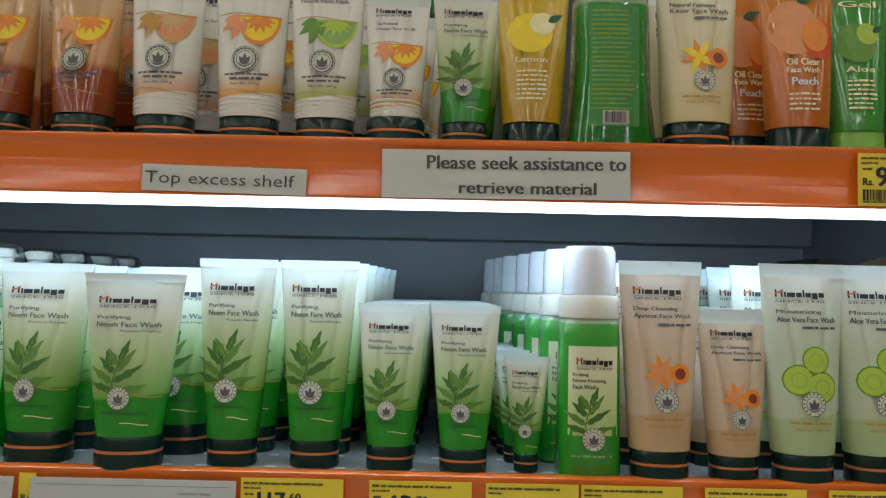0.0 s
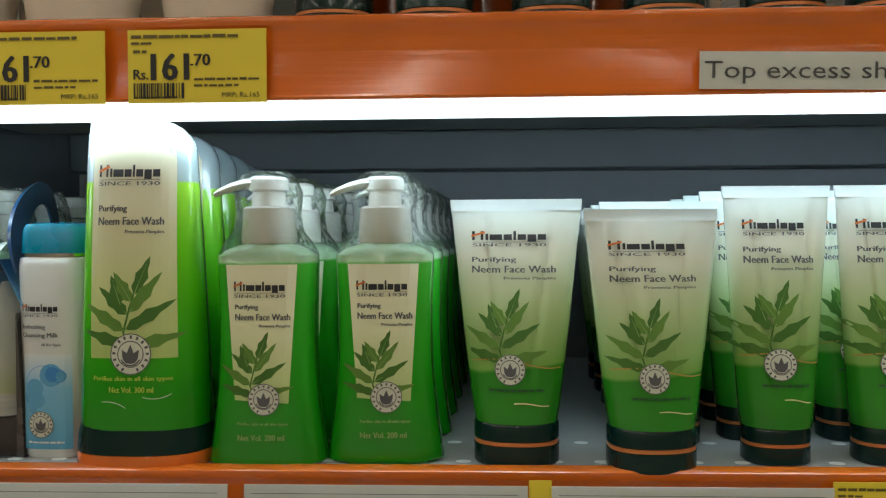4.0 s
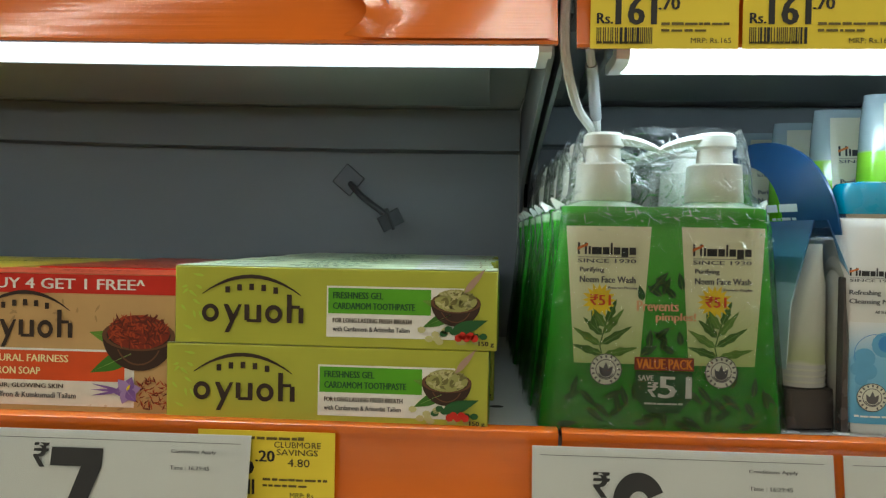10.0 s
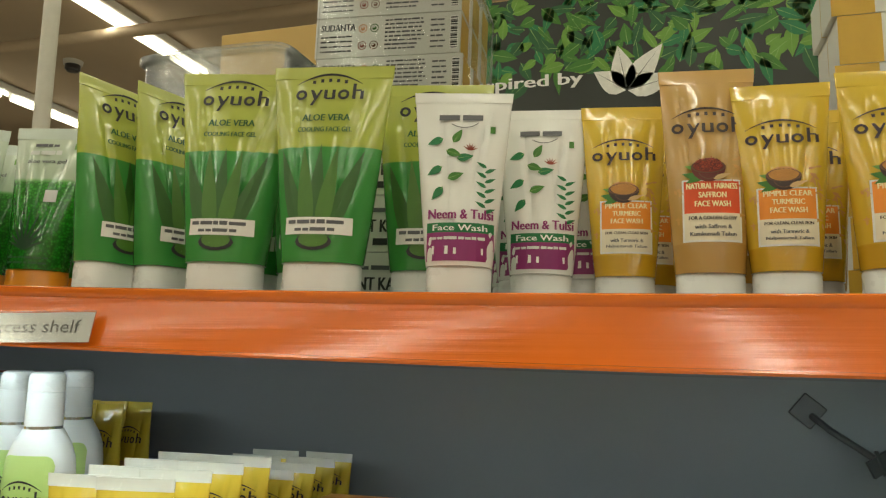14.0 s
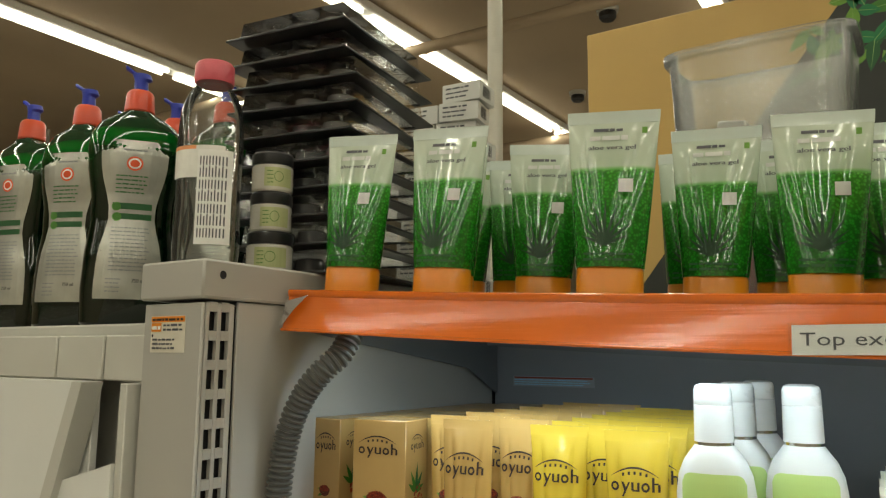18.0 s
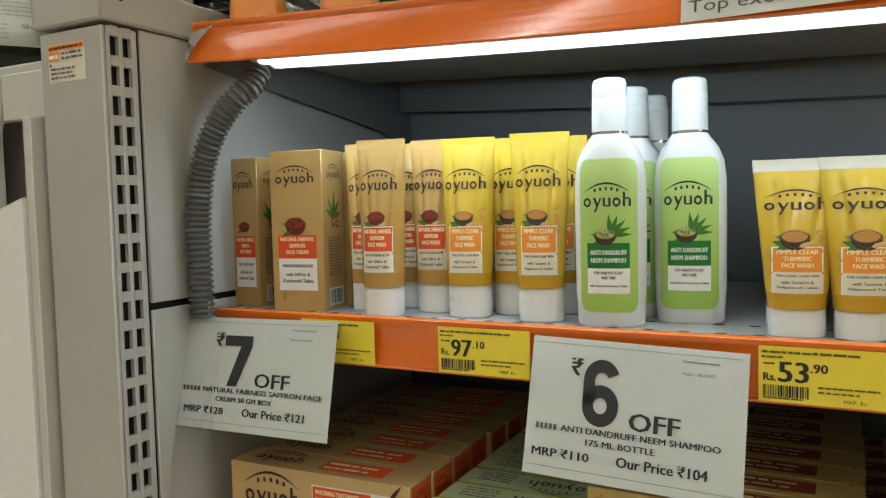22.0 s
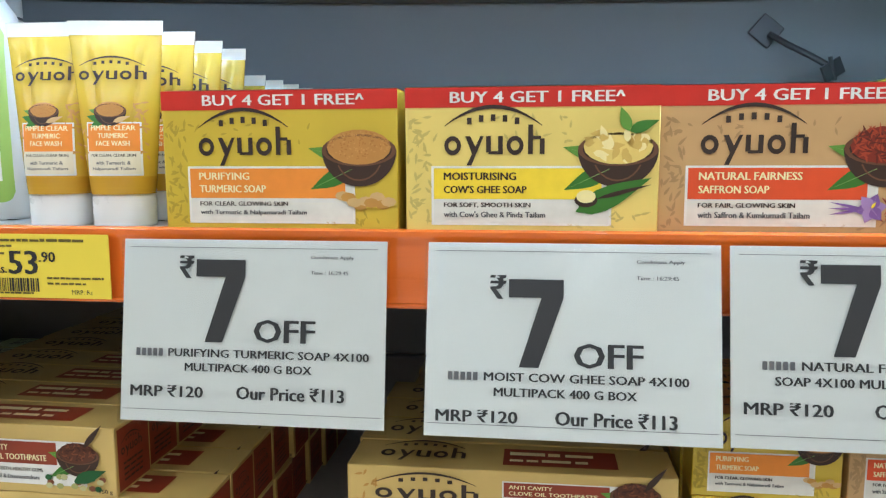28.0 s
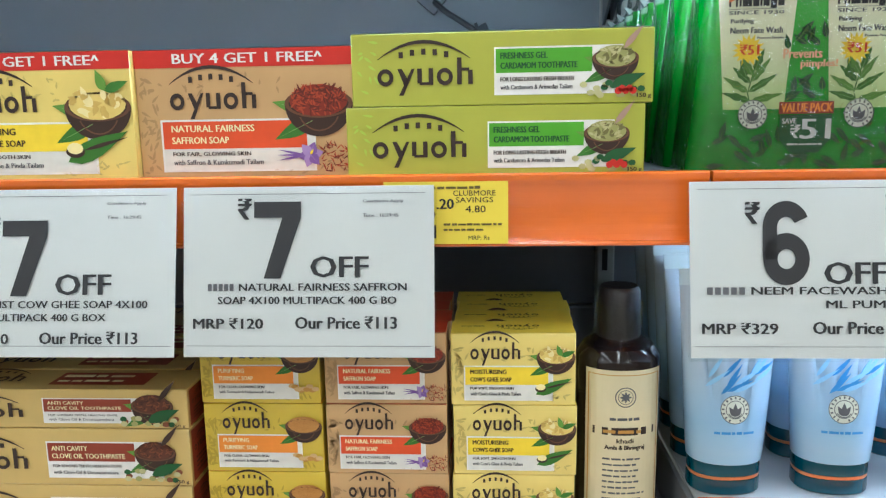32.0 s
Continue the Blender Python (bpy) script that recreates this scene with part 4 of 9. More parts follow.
def draw_neem(lines=("Purifying", "Neem Face Wash", "Prevents Pimples")):
    def f(p, h, wd):
        w = wd(0.8 * h)[0] * 2
        x = -w * 0.36
        p.mark_h(x, 0.845 * h, w * 0.62, 0.034 * h)
        p.text(lines[0], x, 0.757 * h, w * 0.36, 0.024 * h, M_GREYINK)
        p.text(lines[1], x, 0.722 * h, w * 0.68, 0.026 * h, M_GREYINK)
        p.text(lines[2], x + w * 0.26, 0.693 * h, w * 0.42, 0.014 * h, M_GREYINK)
        p.sprig(-w * 0.10, 0.37 * h, 0.27 * h, 2)
        p.badge(-w * 0.05, 0.365 * h, 0.050 * h, 6)
        p.bars(-w * 0.22, w * 0.24, 0.285 * h, 0.010 * h, M_DKGREEN, 4, 3)
        p.wave(-w * 0.40, w * 0.40, 0.385 * h, 0.012 * h, 0.004 * h, M_GOLD, 2, 18, -0.02 * h)
        p.wave(-w * 0.02, w * 0.26, 0.235 * h, 0.003 * h, 0.004 * h, M_PALEY, 4, 10, -0.012 * h)
    return f


def draw_fruit(lines, tint, tint2, leafy=False, low=M_GOLD):
    def f(p, h, wd):
        w = wd(0.8 * h)[0] * 2
        x = -w * 0.36
        p.mark_h(x, 0.845 * h, w * 0.62, 0.034 * h)
        p.text(lines[0], x, 0.765 * h, w * 0.55, 0.023 * h, M_GREYINK)
        p.text(lines[1], x, 0.730 * h, w * 0.72, 0.025 * h, M_GREYINK)
        p.bars(x + w * 0.3, x + w * 0.72, 0.700 * h, 0.012 * h, M_GREYINK, 4, 2)
        if leafy:
            for cx, cz, r in ((0.08, 0.56, 0.17), (-0.14, 0.47, 0.19), (0.14, 0.44, 0.19)):
                p.disc(cx * w, cz * h, r * w, M_LEAF2, 2)
                p.disc(cx * w, cz * h, r * w * 0.90, M_LIMEPR, 3)
                p.ring(cx * w, cz * h, r * w * 0.45, r * w * 0.5, M_VEIN, 4, 10)
        else:
            for a in range(0, 360, 45):
                p.leaf(-0.03 * w, 0.49 * h, 0.24 * w, 0.10 * w, a + 15, tint if a % 90 else tint2, 2 + (a % 90 > 0))
            p.disc(0.20 * w, 0.485 * h, 0.13 * w, tint2, 4)
            p.disc(0.20 * w, 0.485 * h, 0.07 * w, M_MAROON, 5)
        p.badge(0.02 * w, 0.365 * h, 0.048 * h, 6)
        p.bars(-w * 0.25, w * 0.25, 0.275 * h, 0.011 * h, low, 4, 5)
        p.text("Net Vol. 100 ml", -w * 0.2, 0.245 * h, w * 0.4, 0.013 * h, low, 4)
    return f


def neem_tube(h, wt, wb, db, cap_h, cap_w):
    return skin_tube("face_wash_tube", "green gel face wash tube with frosted top, on dark cap", h, wt, wb, db, cap_h, cap_w,
                     neem_mat(h), M_CAPDK, "face wash tube", "green face wash tubes", crimp=0.006, crimp_mat=M_FROST, stripe=M_BAND, draw=draw_neem())


def rows(ob, x, y, z, n, pitch, turn=0.0, drift=0.0, seed=1, tilt=0.0):
    """Stands a pack at the front and n - 1 more behind it."""
    r = random.Random(seed)
    ob.matrix_basis = pose(x, y, z, tilt, 0, turn)
    for k in range(1, n):
        copy_thing(ob, pose(x + drift * k + r.uniform(-0.0015, 0.0015), y + pitch * k + r.uniform(-0.002, 0.002), z, 0, 0, turn + r.uniform(-4, 4)))
    return ob


# -- green tubes, middle shelf --
a150 = neem_tube(0.1490, 0.0735, 0.047, 0.036, 0.024, 0.0485)
rows(a150, 1.7145, 0.032, ZM, 6, 0.052, -3, 0.003)
b150 = neem_tube(0.1425, 0.0735, 0.047, 0.036, 0.024, 0.0485)
b150.matrix_basis = pose(1.7880, 0.0195, ZM, 0, 0, 4)
for k in range(1, 6):
    copy_thing(a150, pose(1.803 + 0.003 * k, 0.022 + 0.052 * k, ZM, 0, 0, 3 - k))
c100 = neem_tube(0.1555, 0.0590, 0.0385, 0.030, 0.021, 0.0370)
rows(c100, 1.861, 0.033, ZM, 6, 0.05, 0, 0.0035)
for k in range(6):
    copy_thing(c100, pose(1.9235 + 0.0025 * k, 0.034 + 0.05 * k, ZM, 0, 0, 2 - k * 0.7))
e50 = neem_tube(0.1240, 0.0520, 0.0345, 0.027, 0.019, 0.0355)
rows(e50, 1.981, 0.029, ZM, 6, 0.048, 0, 0.001)
for k in range(6):
    copy_thing(e50, pose(2.036 - 0.001 * k, 0.024 + 0.048 * k, ZM, 0, 0, k - 2))
g15 = neem_tube(0.086, 0.0330, 0.0185, 0.018, 0.014, 0.0185)
rows(g15, 2.0835, 0.030, ZM, 7, 0.030, -3, -0.004)


def fruit_tube(h, wt, wb, db, ch, cw, lines, base, mid, top, tint, tint2, label, leafy=False):
    m = mat_ramp("fruit_cream_tube", [(0, base), (0.30 * h, base), (0.315 * h, mid), (0.6 * h, mid), (0.9 * h, top), (h, top)], 0.28, 0.35, wobble=0.0015, wave=-0.1)
    return skin_tube("face_wash_tube", label, h, wt, wb, db, ch, cw, m, M_CAPDK, "face wash tube", "fruit face wash tubes", crimp_mat=M_FROST, stripe=M_BAND,
                     draw=draw_fruit(lines, tint, tint2, leafy))


apr = fruit_tube(0.160, 0.0610, 0.0440, 0.033, 0.022, 0.0425, ("Deep Cleansing", "Apricot Face Wash"), (0.52, 0.36, 0.20), (0.60, 0.46, 0.33), (0.66, 0.57, 0.47), M_PEACH, M_ORPR, "beige apricot face wash tube on a dark cap")
rows(apr, 2.181, 0.020, ZM, 6, 0.05, 0, -0.004)
apr2 = fruit_tube(0.125, 0.0530, 0.0360, 0.028, 0.019, 0.0350, ("Deep Cleansing", "Apricot Face Wash"), (0.52, 0.36, 0.20), (0.60, 0.46, 0.33), (0.66, 0.57, 0.47), M_PEACH, M_ORPR, "small beige apricot face wash tube on a dark cap")
rows(apr2, 2.236, 0.020, ZM, 6, 0.048, 0, 0.002)
alo = fruit_tube(0.160, 0.0620, 0.0440, 0.033, 0.022, 0.0425, ("Moisturizing", "Aloe Vera Face Wash"), (0.40, 0.50, 0.26), (0.52, 0.58, 0.42), (0.68, 0.70, 0.62), M_LEAF2, M_LIMEPR, "pale green cucumber face wash tube standing on its dark cap", True)
rows(alo, 2.286, 0.018, ZM, 6, 0.05, 0, -0.002)
for k in range(5):
    copy_thing(alo, pose(2.341 + 0.002 * k, 0.020 + 0.05 * k, ZM, 0, 0, k))
    copy_thing(alo, pose(2.405 + 0.002 * k, 0.024 + 0.05 * k, ZM, 0, 0, -k))

# -- foam pump --
M_CREAMPL = mat("cream_white_plastic", (0.72, 0.69, 0.60), 0.33, vary=0.03, coat=0.2)
M_GREENLIQ = mat_ramp("clear_green_liquid", [(0, (0.02, 0.24, 0.008)), (0.05, (0.03, 0.30, 0.015)), (0.098, (0.06, 0.34, 0.04)), (0.112, (0.10, 0.38, 0.07)), (0.1135, (0.42, 0.56, 0.40)), (0.14, (0.50, 0.60, 0.48))], 0.12, 0.6, wobble=0.001)
M_LABELG = mat_ramp("pale_green_label", [(0.02, (0.36, 0.52, 0.14)), (0.05, (0.56, 0.66, 0.30)), (0.075, (0.76, 0.77, 0.50)), (0.11, (0.80, 0.78, 0.58)), (0.14, (0.80, 0.78, 0.60))], 0.4, 0.2, bump=0)


def foam_bottle():
    t = thing("foam_pump_bottle", "green foaming face wash bottle with white pump", "pump bottle", "foam pump bottles")
    n = 30
    g = Geo().loft([ellipse(0, 0, 0, 0.0225, 0.0175, n, 3), ellipse(0, 0, 0.002, 0.0240, 0.019, n, 3), ellipse(0, 0, 0.05, 0.0232, 0.0185, n, 3), ellipse(0, 0, 0.104, 0.0228, 0.0182, n, 3),
                    ellipse(0, 0, 0.113, 0.0222, 0.018, n, 2.6), ellipse(0, 0, 0.117, 0.020, 0.017, n, 2.2)], M_GREENLIQ)
    part("bottle", g, t)
    part("collar", Geo().loft([ellipse(0, 0, 0.1165, 0.0222, 0.0215, n), ellipse(0, 0, 0.118, 0.0226, 0.022, n), ellipse(0, 0, 0.1315, 0.0222, 0.0215, n), ellipse(0, 0, 0.1335, 0.0205, 0.020, n)], M_CREAMPL), t)
    g = Geo().loft([ellipse(0, 0, 0.1335, 0.0135, 0.0135, n), ellipse(0, 0, 0.146, 0.0135, 0.0135, n), ellipse(0, 0, 0.148, 0.016, 0.015, n), ellipse(0, 0, 0.164, 0.0155, 0.0145, n), ellipse(0, 0, 0.167, 0.013, 0.012, n)], M_WHITE)
    part("pump_head", g, t)
    part("clear_cap", Geo().loft([ellipse(0, 0, 0.134, 0.0200, 0.0195, n), ellipse(0, 0, 0.166, 0.0195, 0.019, n), ellipse(0, 0, 0.170, 0.0175, 0.017, n)], mat("milky_clear_cap", (0.82, 0.83, 0.87), 0.22, vary=0.02, trans=0.12, coat=0.4), False), t, "milky clear cap")
    f = lambda x, z: -0.0184 * (max(0, 1 - (min(abs(x), 0.0229) / 0.0232) ** 3)) ** (1 / 3)
    p = Print(f)
    p.rect(-0.0175, 0.0185, 0.031, 0.096, M_LABELG, 1, 8, 3)
    p.mark_h(-0.012, 0.0825, 0.027, 0.0052)
    p.text("Purifying", -0.0145, 0.0735, 0.011, 0.003, M_GREYINK)
    p.text("Neem Foaming", -0.0145, 0.0690, 0.024, 0.0033, M_GREYINK)
    p.text("Face Wash", -0.0145, 0.0648, 0.017, 0.0033, M_GREYINK)
    p.sprig(-0.003, 0.030, 0.034, 2)
    p.badge(0.001, 0.0285, 0.0075, 6)
    p.bars(-0.015, 0.016, 0.0155, 0.0016, M_VEIN, 2, 4)
    p.done(t)
    return t


rows(foam_bottle(), 2.1295, 0.028, ZM, 7, 0.045, 0, -0.008)


# -- pump bottles --
M_PUMPLIQ = mat_ramp("green_gel_bottle", [(0, (0.012, 0.24, 0.006)), (0.05, (0.022, 0.32, 0.010)), (0.10, (0.04, 0.39, 0.02)), (0.113, (0.07, 0.44, 0.035)), (0.1145, (0.42, 0.62, 0.38)), (0.13, (0.50, 0.66, 0.46))], 0.10, 0.7, wobble=0.001, bump=0.05)


def pump_shape(z):
    """Half width of the flared bottle at height z."""
    s = z / 0.122
    return 0.0272 + 0.0072 * max(0, 1 - s / 0.55) ** 1.6 + 0.0012 * max(0, (s - 0.7) / 0.3)


def pump_parts(t, ox=0.0, mirror=1, name_prefix=""):
    n = 30
    rings = [ellipse(ox, 0, 0, 0.0320, 0.0185, n, 3.2)]
    for k in range(12):
        z = 0.002 + 0.116 * k / 11
        rings.append(ellipse(ox, 0, z, pump_shape(z), 0.0205 - 0.002 * k / 11, n, 3.2))
    rings += [ellipse(ox, 0, 0.1215, 0.0240, 0.0165, n, 2.8), ellipse(ox, 0, 0.1240, 0.0165, 0.0145, n, 2.2), ellipse(ox, 0, 0.1255, 0.0135, 0.0135, n)]
    part("bottle", Geo().loft(rings, M_PUMPLIQ), t, "clear green bottle")
    def up(z):
        return 0.1245 + (z - 0.1245) * 0.83
    part("collar", Geo().loft([ellipse(ox, 0, up(z), a, a, n) for z, a in ((0.1245, 0.0150), (0.126, 0.0158), (0.1375, 0.0152), (0.1485, 0.0147), (0.150, 0.0130))], M_CREAMPL), t, "cream screw collar")
    g = Geo().loft([ellipse(ox, 0, up(z), a, b, n) for z, a, b in ((0.1495, 0.0100, 0.0100), (0.160, 0.0092, 0.0092), (0.1615, 0.0112, 0.0105), (0.1685, 0.0112, 0.0105), (0.1705, 0.0095, 0.009))], M_CREAMPL)
    m = mirror
    prof = [((ox - m * 0.006), 0.1625, 0.1702, 0.0075), ((ox - m * 0.014), 0.1622, 0.1695, 0.0062), ((ox - m * 0.021), 0.1608, 0.1672, 0.0052), ((ox - m * 0.028), 0.1585, 0.1635, 0.0042), ((ox - m * 0.0315), 0.157, 0.1605, 0.0036)]
    rg = []
    for x, a, b, hw in prof:
        a, b = up(a), up(b)
        rg.append([(x, hw * math.cos(q * math.pi / 6), (a + b) / 2 + (b - a) / 2 * math.sin(q * math.pi / 6)) for q in range(12)])
    g.loft(rg, M_CREAMPL)
    part("pump_head", g, t, "cream pump head with a curved spout")


def pump_front(x, z):
    a = pump_shape(min(max(z, 0), 0.12))
    return -(0.0205 - 0.002 * z / 0.118) * (max(0, 1 - (min(abs(x), a * 0.985) / a) ** 3.2)) ** (1 / 3.2)


def pump_label(p, ox=0.0, volume=True):
    p.quad((ox - 0.0150, 0.038), (ox + 0.0150, 0.036), (ox + 0.0200, 0.113), (ox - 0.0200, 0.113), M_LABELG, 1, 8, 4)
    p.mark_h(ox - 0.0150, 0.0985, 0.029, 0.0052)
    p.text("Purifying", ox - 0.0145, 0.0875, 0.013, 0.0035, M_GREYINK)
    p.text("Neem Face Wash", ox - 0.0145, 0.0822, 0.0305, 0.0036, M_GREYINK)
    p.text("Prevents Pimples", ox - 0.001, 0.0778, 0.017, 0.0021, M_GREYINK)
    p.sprig(ox - 0.004, 0.037, 0.036, 2)
    p.badge(ox + 0.0015, 0.0385, 0.0078, 6)
    if volume:
        p.text("Purifies skin in all skin types", ox - 0.0135, 0.0235, 0.028, 0.0022, M_VEIN, 2)
        p.text("Net Vol. 200 ml", ox - 0.0135, 0.0155, 0.026, 0.0033, M_VEIN, 2)


def pump_bottle():
    t = thing("pump_bottle", "clear green neem face wash pump bottle in shrink film", "pump bottle", "green pump bottles")
    pump_parts(t)
    p = Print(pump_front)
    pump_label(p)
    p.done(t)
    w = Geo().loft([ellipse(0, 0, z, a, b, 26, 2.8) for z, a, b in ((0.1165, 0.0282, 0.0200), (0.119, 0.0280, 0.0196), (0.124, 0.0255, 0.0186), (0.132, 0.0192, 0.0176), (0.142, 0.0178, 0.0168), (0.154, 0.0192, 0.0150), (0.1635, 0.0150, 0.0120), (0.1665, 0.0095, 0.0040))], M_FILM3, False, False)
    part("shrink_film", w, t, "crinkled clear film")
    return t


pb = pump_bottle()
rows(pb, 1.5725, 0.031, ZM, 6, 0.055, 0, 0.004)
for k in range(6):
    copy_thing(pb, pose(1.639 + 0.003 * k, 0.038 + 0.055 * k, ZM, 0, 0, 2 - k))

# -- big bottle --
M_BIG = mat_ramp("bright_green_gel_bottle", [(0.0, (0.010, 0.20, 0.003)), (0.045, (0.020, 0.30, 0.004)), (0.075, (0.05, 0.42, 0.006)), (0.12, (0.14, 0.56, 0.01)), (0.1595, (0.33, 0.66, 0.05)), (0.1605, (0.33, 0.40, 0.38)), (0.195, (0.36, 0.42, 0.45))], 0.14, 0.6, wobble=0.0006, bump=0.05)
M_BIGLAB = mat_ramp("big_pale_label", [(0.05, (0.36, 0.50, 0.12)), (0.10, (0.58, 0.62, 0.28)), (0.14, (0.66, 0.62, 0.40)), (0.19, (0.62, 0.57, 0.42))], 0.4, 0.2, bump=0)


def big_bottle():
    t = thing("large_face_wash_bottle", "large bright green face wash bottle on orange rimmed base", "face wash bottle", "large green bottles")

    def lr(z):
        s = (z - 0.022) / 0.174
        left = -0.0360 + 0.0040 * s
        right = 0.0375 - 0.0080 * s
        if z > 0.178:
            q = min(1, (z - 0.178) / 0.018)
            right -= 0.022 * (1 - math.sqrt(max(0, 1 - q * q)))
            left += 0.001 * q
        return left, right

    def dep(z):
        return 0.0245 * (1 - ((z - 0.0) / 0.235) ** 2.2) + 0.001
    rings = []
    for z in (0.0222, 0.04, 0.06, 0.08, 0.10, 0.12, 0.14, 0.155, 0.165, 0.172, 0.178, 0.183, 0.187, 0.191, 0.1935, 0.195):
        a, b = lr(z)
        rings.append(ellipse((a + b) / 2, 0, z, (b - a) / 2, dep(z) * (1 if z < 0.19 else 0.8), 32, 2.6))
    part("bottle", Geo().loft(rings, M_BIG), t, "bright green bottle with a clear white top")

    def front(x, z):
        a, b = lr(z)
        c, hw = (a + b) / 2, (b - a) / 2
        return -dep(z) * (max(0, 1 - (min(abs(x - c), hw * 0.99) / hw) ** 2.6)) ** (1 / 2.6)
    part("base_cap", Geo().loft([ellipse(0.0005, 0, 0.0085, 0.0385, 0.0262, 32, 2.6), ellipse(0.0005, 0, 0.018, 0.0378, 0.0258, 32, 2.6), ellipse(0.0005, 0, 0.0245, 0.0365, 0.0250, 32, 2.6)], M_CAPDK), t, "dark green base cap")
    part("base_rim", Geo().loft([ellipse(0.0005, 0, 0, 0.0380, 0.0258, 32, 2.6), ellipse(0.0005, 0, 0.002, 0.0390, 0.0266, 32, 2.6), ellipse(0.0005, 0, 0.0082, 0.0387, 0.0263, 32, 2.6)], mat("orange_cap_rim", (0.72, 0.17, 0.02), 0.25, coat=0.4)), t, "orange rim")
    p = Print(front)
    p.quad((-0.0225, 0.062), (0.0260, 0.062), (0.0230, 0.172), (-0.0245, 0.172), M_BIGLAB, 1, 12, 10)
    p.quad((-0.0245, 0.172), (0.0230, 0.172), (0.0105, 0.1890), (-0.0240, 0.1890), M_BIGLAB, 1, 12, 4)
    p.poly([(0.0230, 0.172), (0.0222, 0.178), (0.0190, 0.1840), (0.0105, 0.189)], M_BIGLAB, 1)
    p.mark_h(-0.0200, 0.1625, 0.0355, 0.0068)
    p.text("Purifying", -0.0195, 0.1420, 0.0165, 0.0046, M_GREYINK)
    p.text("Neem Face Wash", -0.0195, 0.1355, 0.0370, 0.0044, M_GREYINK)
    p.text("Prevents Pimples", -0.0035, 0.1302, 0.0215, 0.0026, M_GREYINK)
    p.sprig(0.0, 0.064, 0.050, 2)
    p.badge(0.0015, 0.0645, 0.0100, 6)
    p.text("Purifies skin in all skin types", -0.0205, 0.0490, 0.0440, 0.0032, M_LIMEPR, 2)
    p.text("Net Vol. 300 ml", -0.0110, 0.0432, 0.0245, 0.0032, M_LIMEPR, 2)
    p.ring(-0.012, 0.020, 0.0180, 0.0184, M_SILVER, 3, 8, 55, 100)
    p.ring(0.014, 0.058, 0.0180, 0.0184, M_SILVER, 3, 8, 250, 300)
    p.done(t)
    return t


rows(big_bottle(), 1.5005, 0.030, ZM, 6, 0.058, 0, -0.0065)

# -- cleansing milk --
M_MILK = mat("milky_white_plastic", (0.68, 0.68, 0.66), 0.3, vary=0.03, coat=0.3)
M_TEALCAP = mat("teal_blue_plastic", (0.0, 0.19, 0.30), 0.25, vary=0.05, coat=0.3)
M_SKY = mat_ramp("sky_blue_label", [(0.005, (0.10, 0.38, 0.62)), (0.04, (0.22, 0.50, 0.72)), (0.062, (0.72, 0.74, 0.76))], 0.4, 0.1, bump=0)


M_MIDBLUE = ink("mid_blue_print", (0.12, 0.36, 0.60))


def milk_bottle():
    t = thing("cleansing_milk_bottle", "white cleansing milk bottle with teal cap and blue print", "lotion bottle", m=pose(1.4430, 0.040, ZM, 0, 0, -3))
    n = 30
    part("bottle", Geo().loft([ellipse(0, 0, 0, 0.0165, 0.0125, n, 2.8), ellipse(0, 0, 0.002, 0.018, 0.0138, n, 2.8), ellipse(0, 0, 0.06, 0.0203, 0.0145, n, 2.8), ellipse(0, 0, 0.112, 0.0212, 0.0148, n, 2.8), ellipse(0, 0, 0.1165, 0.0205, 0.0142, n, 2.8), ellipse(0, 0, 0.118, 0.0180, 0.0130, n, 2.8)], M_MILK), t)
    part("silver_ring", Geo().loft([ellipse(0, 0, 0.1175, 0.0196, 0.0140, n, 2.8), ellipse(0, 0, 0.1196, 0.0196, 0.0140, n, 2.8)], mat("silver_ring", (0.7, 0.7, 0.7), 0.2, metal=1.0)), t)
    part("cap", Geo().loft([ellipse(0, 0, 0.1196, 0.0196, 0.0142, n, 2.8), ellipse(0, 0, 0.133, 0.0190, 0.0138, n, 2.8), ellipse(0, 0, 0.1365, 0.0172, 0.0125, n, 2.8), ellipse(0, 0, 0.1375, 0.0120, 0.0090, n, 2.6)], M_TEALCAP), t, "teal flip cap")
    f = lambda x, z: -0.0145 * (max(0, 1 - (min(abs(x), 0.0175) / 0.0200) ** 2.8)) ** (1 / 2.8)
    p = Print(f)
    p.mark_h(-0.0145, 0.0860, 0.023, 0.0044)
    p.text("Refreshing", -0.0145, 0.0750, 0.0150, 0.0034, M_GREYINK)
    p.text("Cleansing Milk", -0.0145, 0.0702, 0.0225, 0.0034, M_GREYINK)
    p.text("All Skin Types", -0.0020, 0.0655, 0.0115, 0.0020, M_GREYINK)
    p.rect(-0.0140, 0.0150, 0.006, 0.061, M_SKY, 1, 8, 4)
    for cx, cz, r0, m, ly in ((-0.0065, 0.0415, 0.0055, M_MIDBLUE, 2), (-0.0095, 0.0355, 0.0038, M_MIDBLUE, 2), (-0.0045, 0.0345, 0.0045, M_MIDBLUE, 3), (-0.0080, 0.0300, 0.0032, M_MIDBLUE, 3), (0.0035, 0.0490, 0.0068, M_MIDBLUE, 3), (0.0045, 0.0495, 0.0045, M_BLUEPR, 4), (0.0095, 0.0485, 0.0030, M_MIDBLUE, 4)):
        p.disc(cx, cz, r0, m, ly)
    p.ring(0.0085, 0.0485, 0.0034, 0.0039, M_BLUEPR, 5, 16)
    p.ring(-0.001, 0.0440, 0.0105, 0.0108, M_BLUEPR, 5, 14, 20, 200)
    p.badge(-0.0025, 0.0205, 0.0068, 6)
    p.bars(-0.011, 0.011, 0.0095, 0.0012, M_WPR, 3, 8)
    p.done(t)
    return t


milk_bottle()


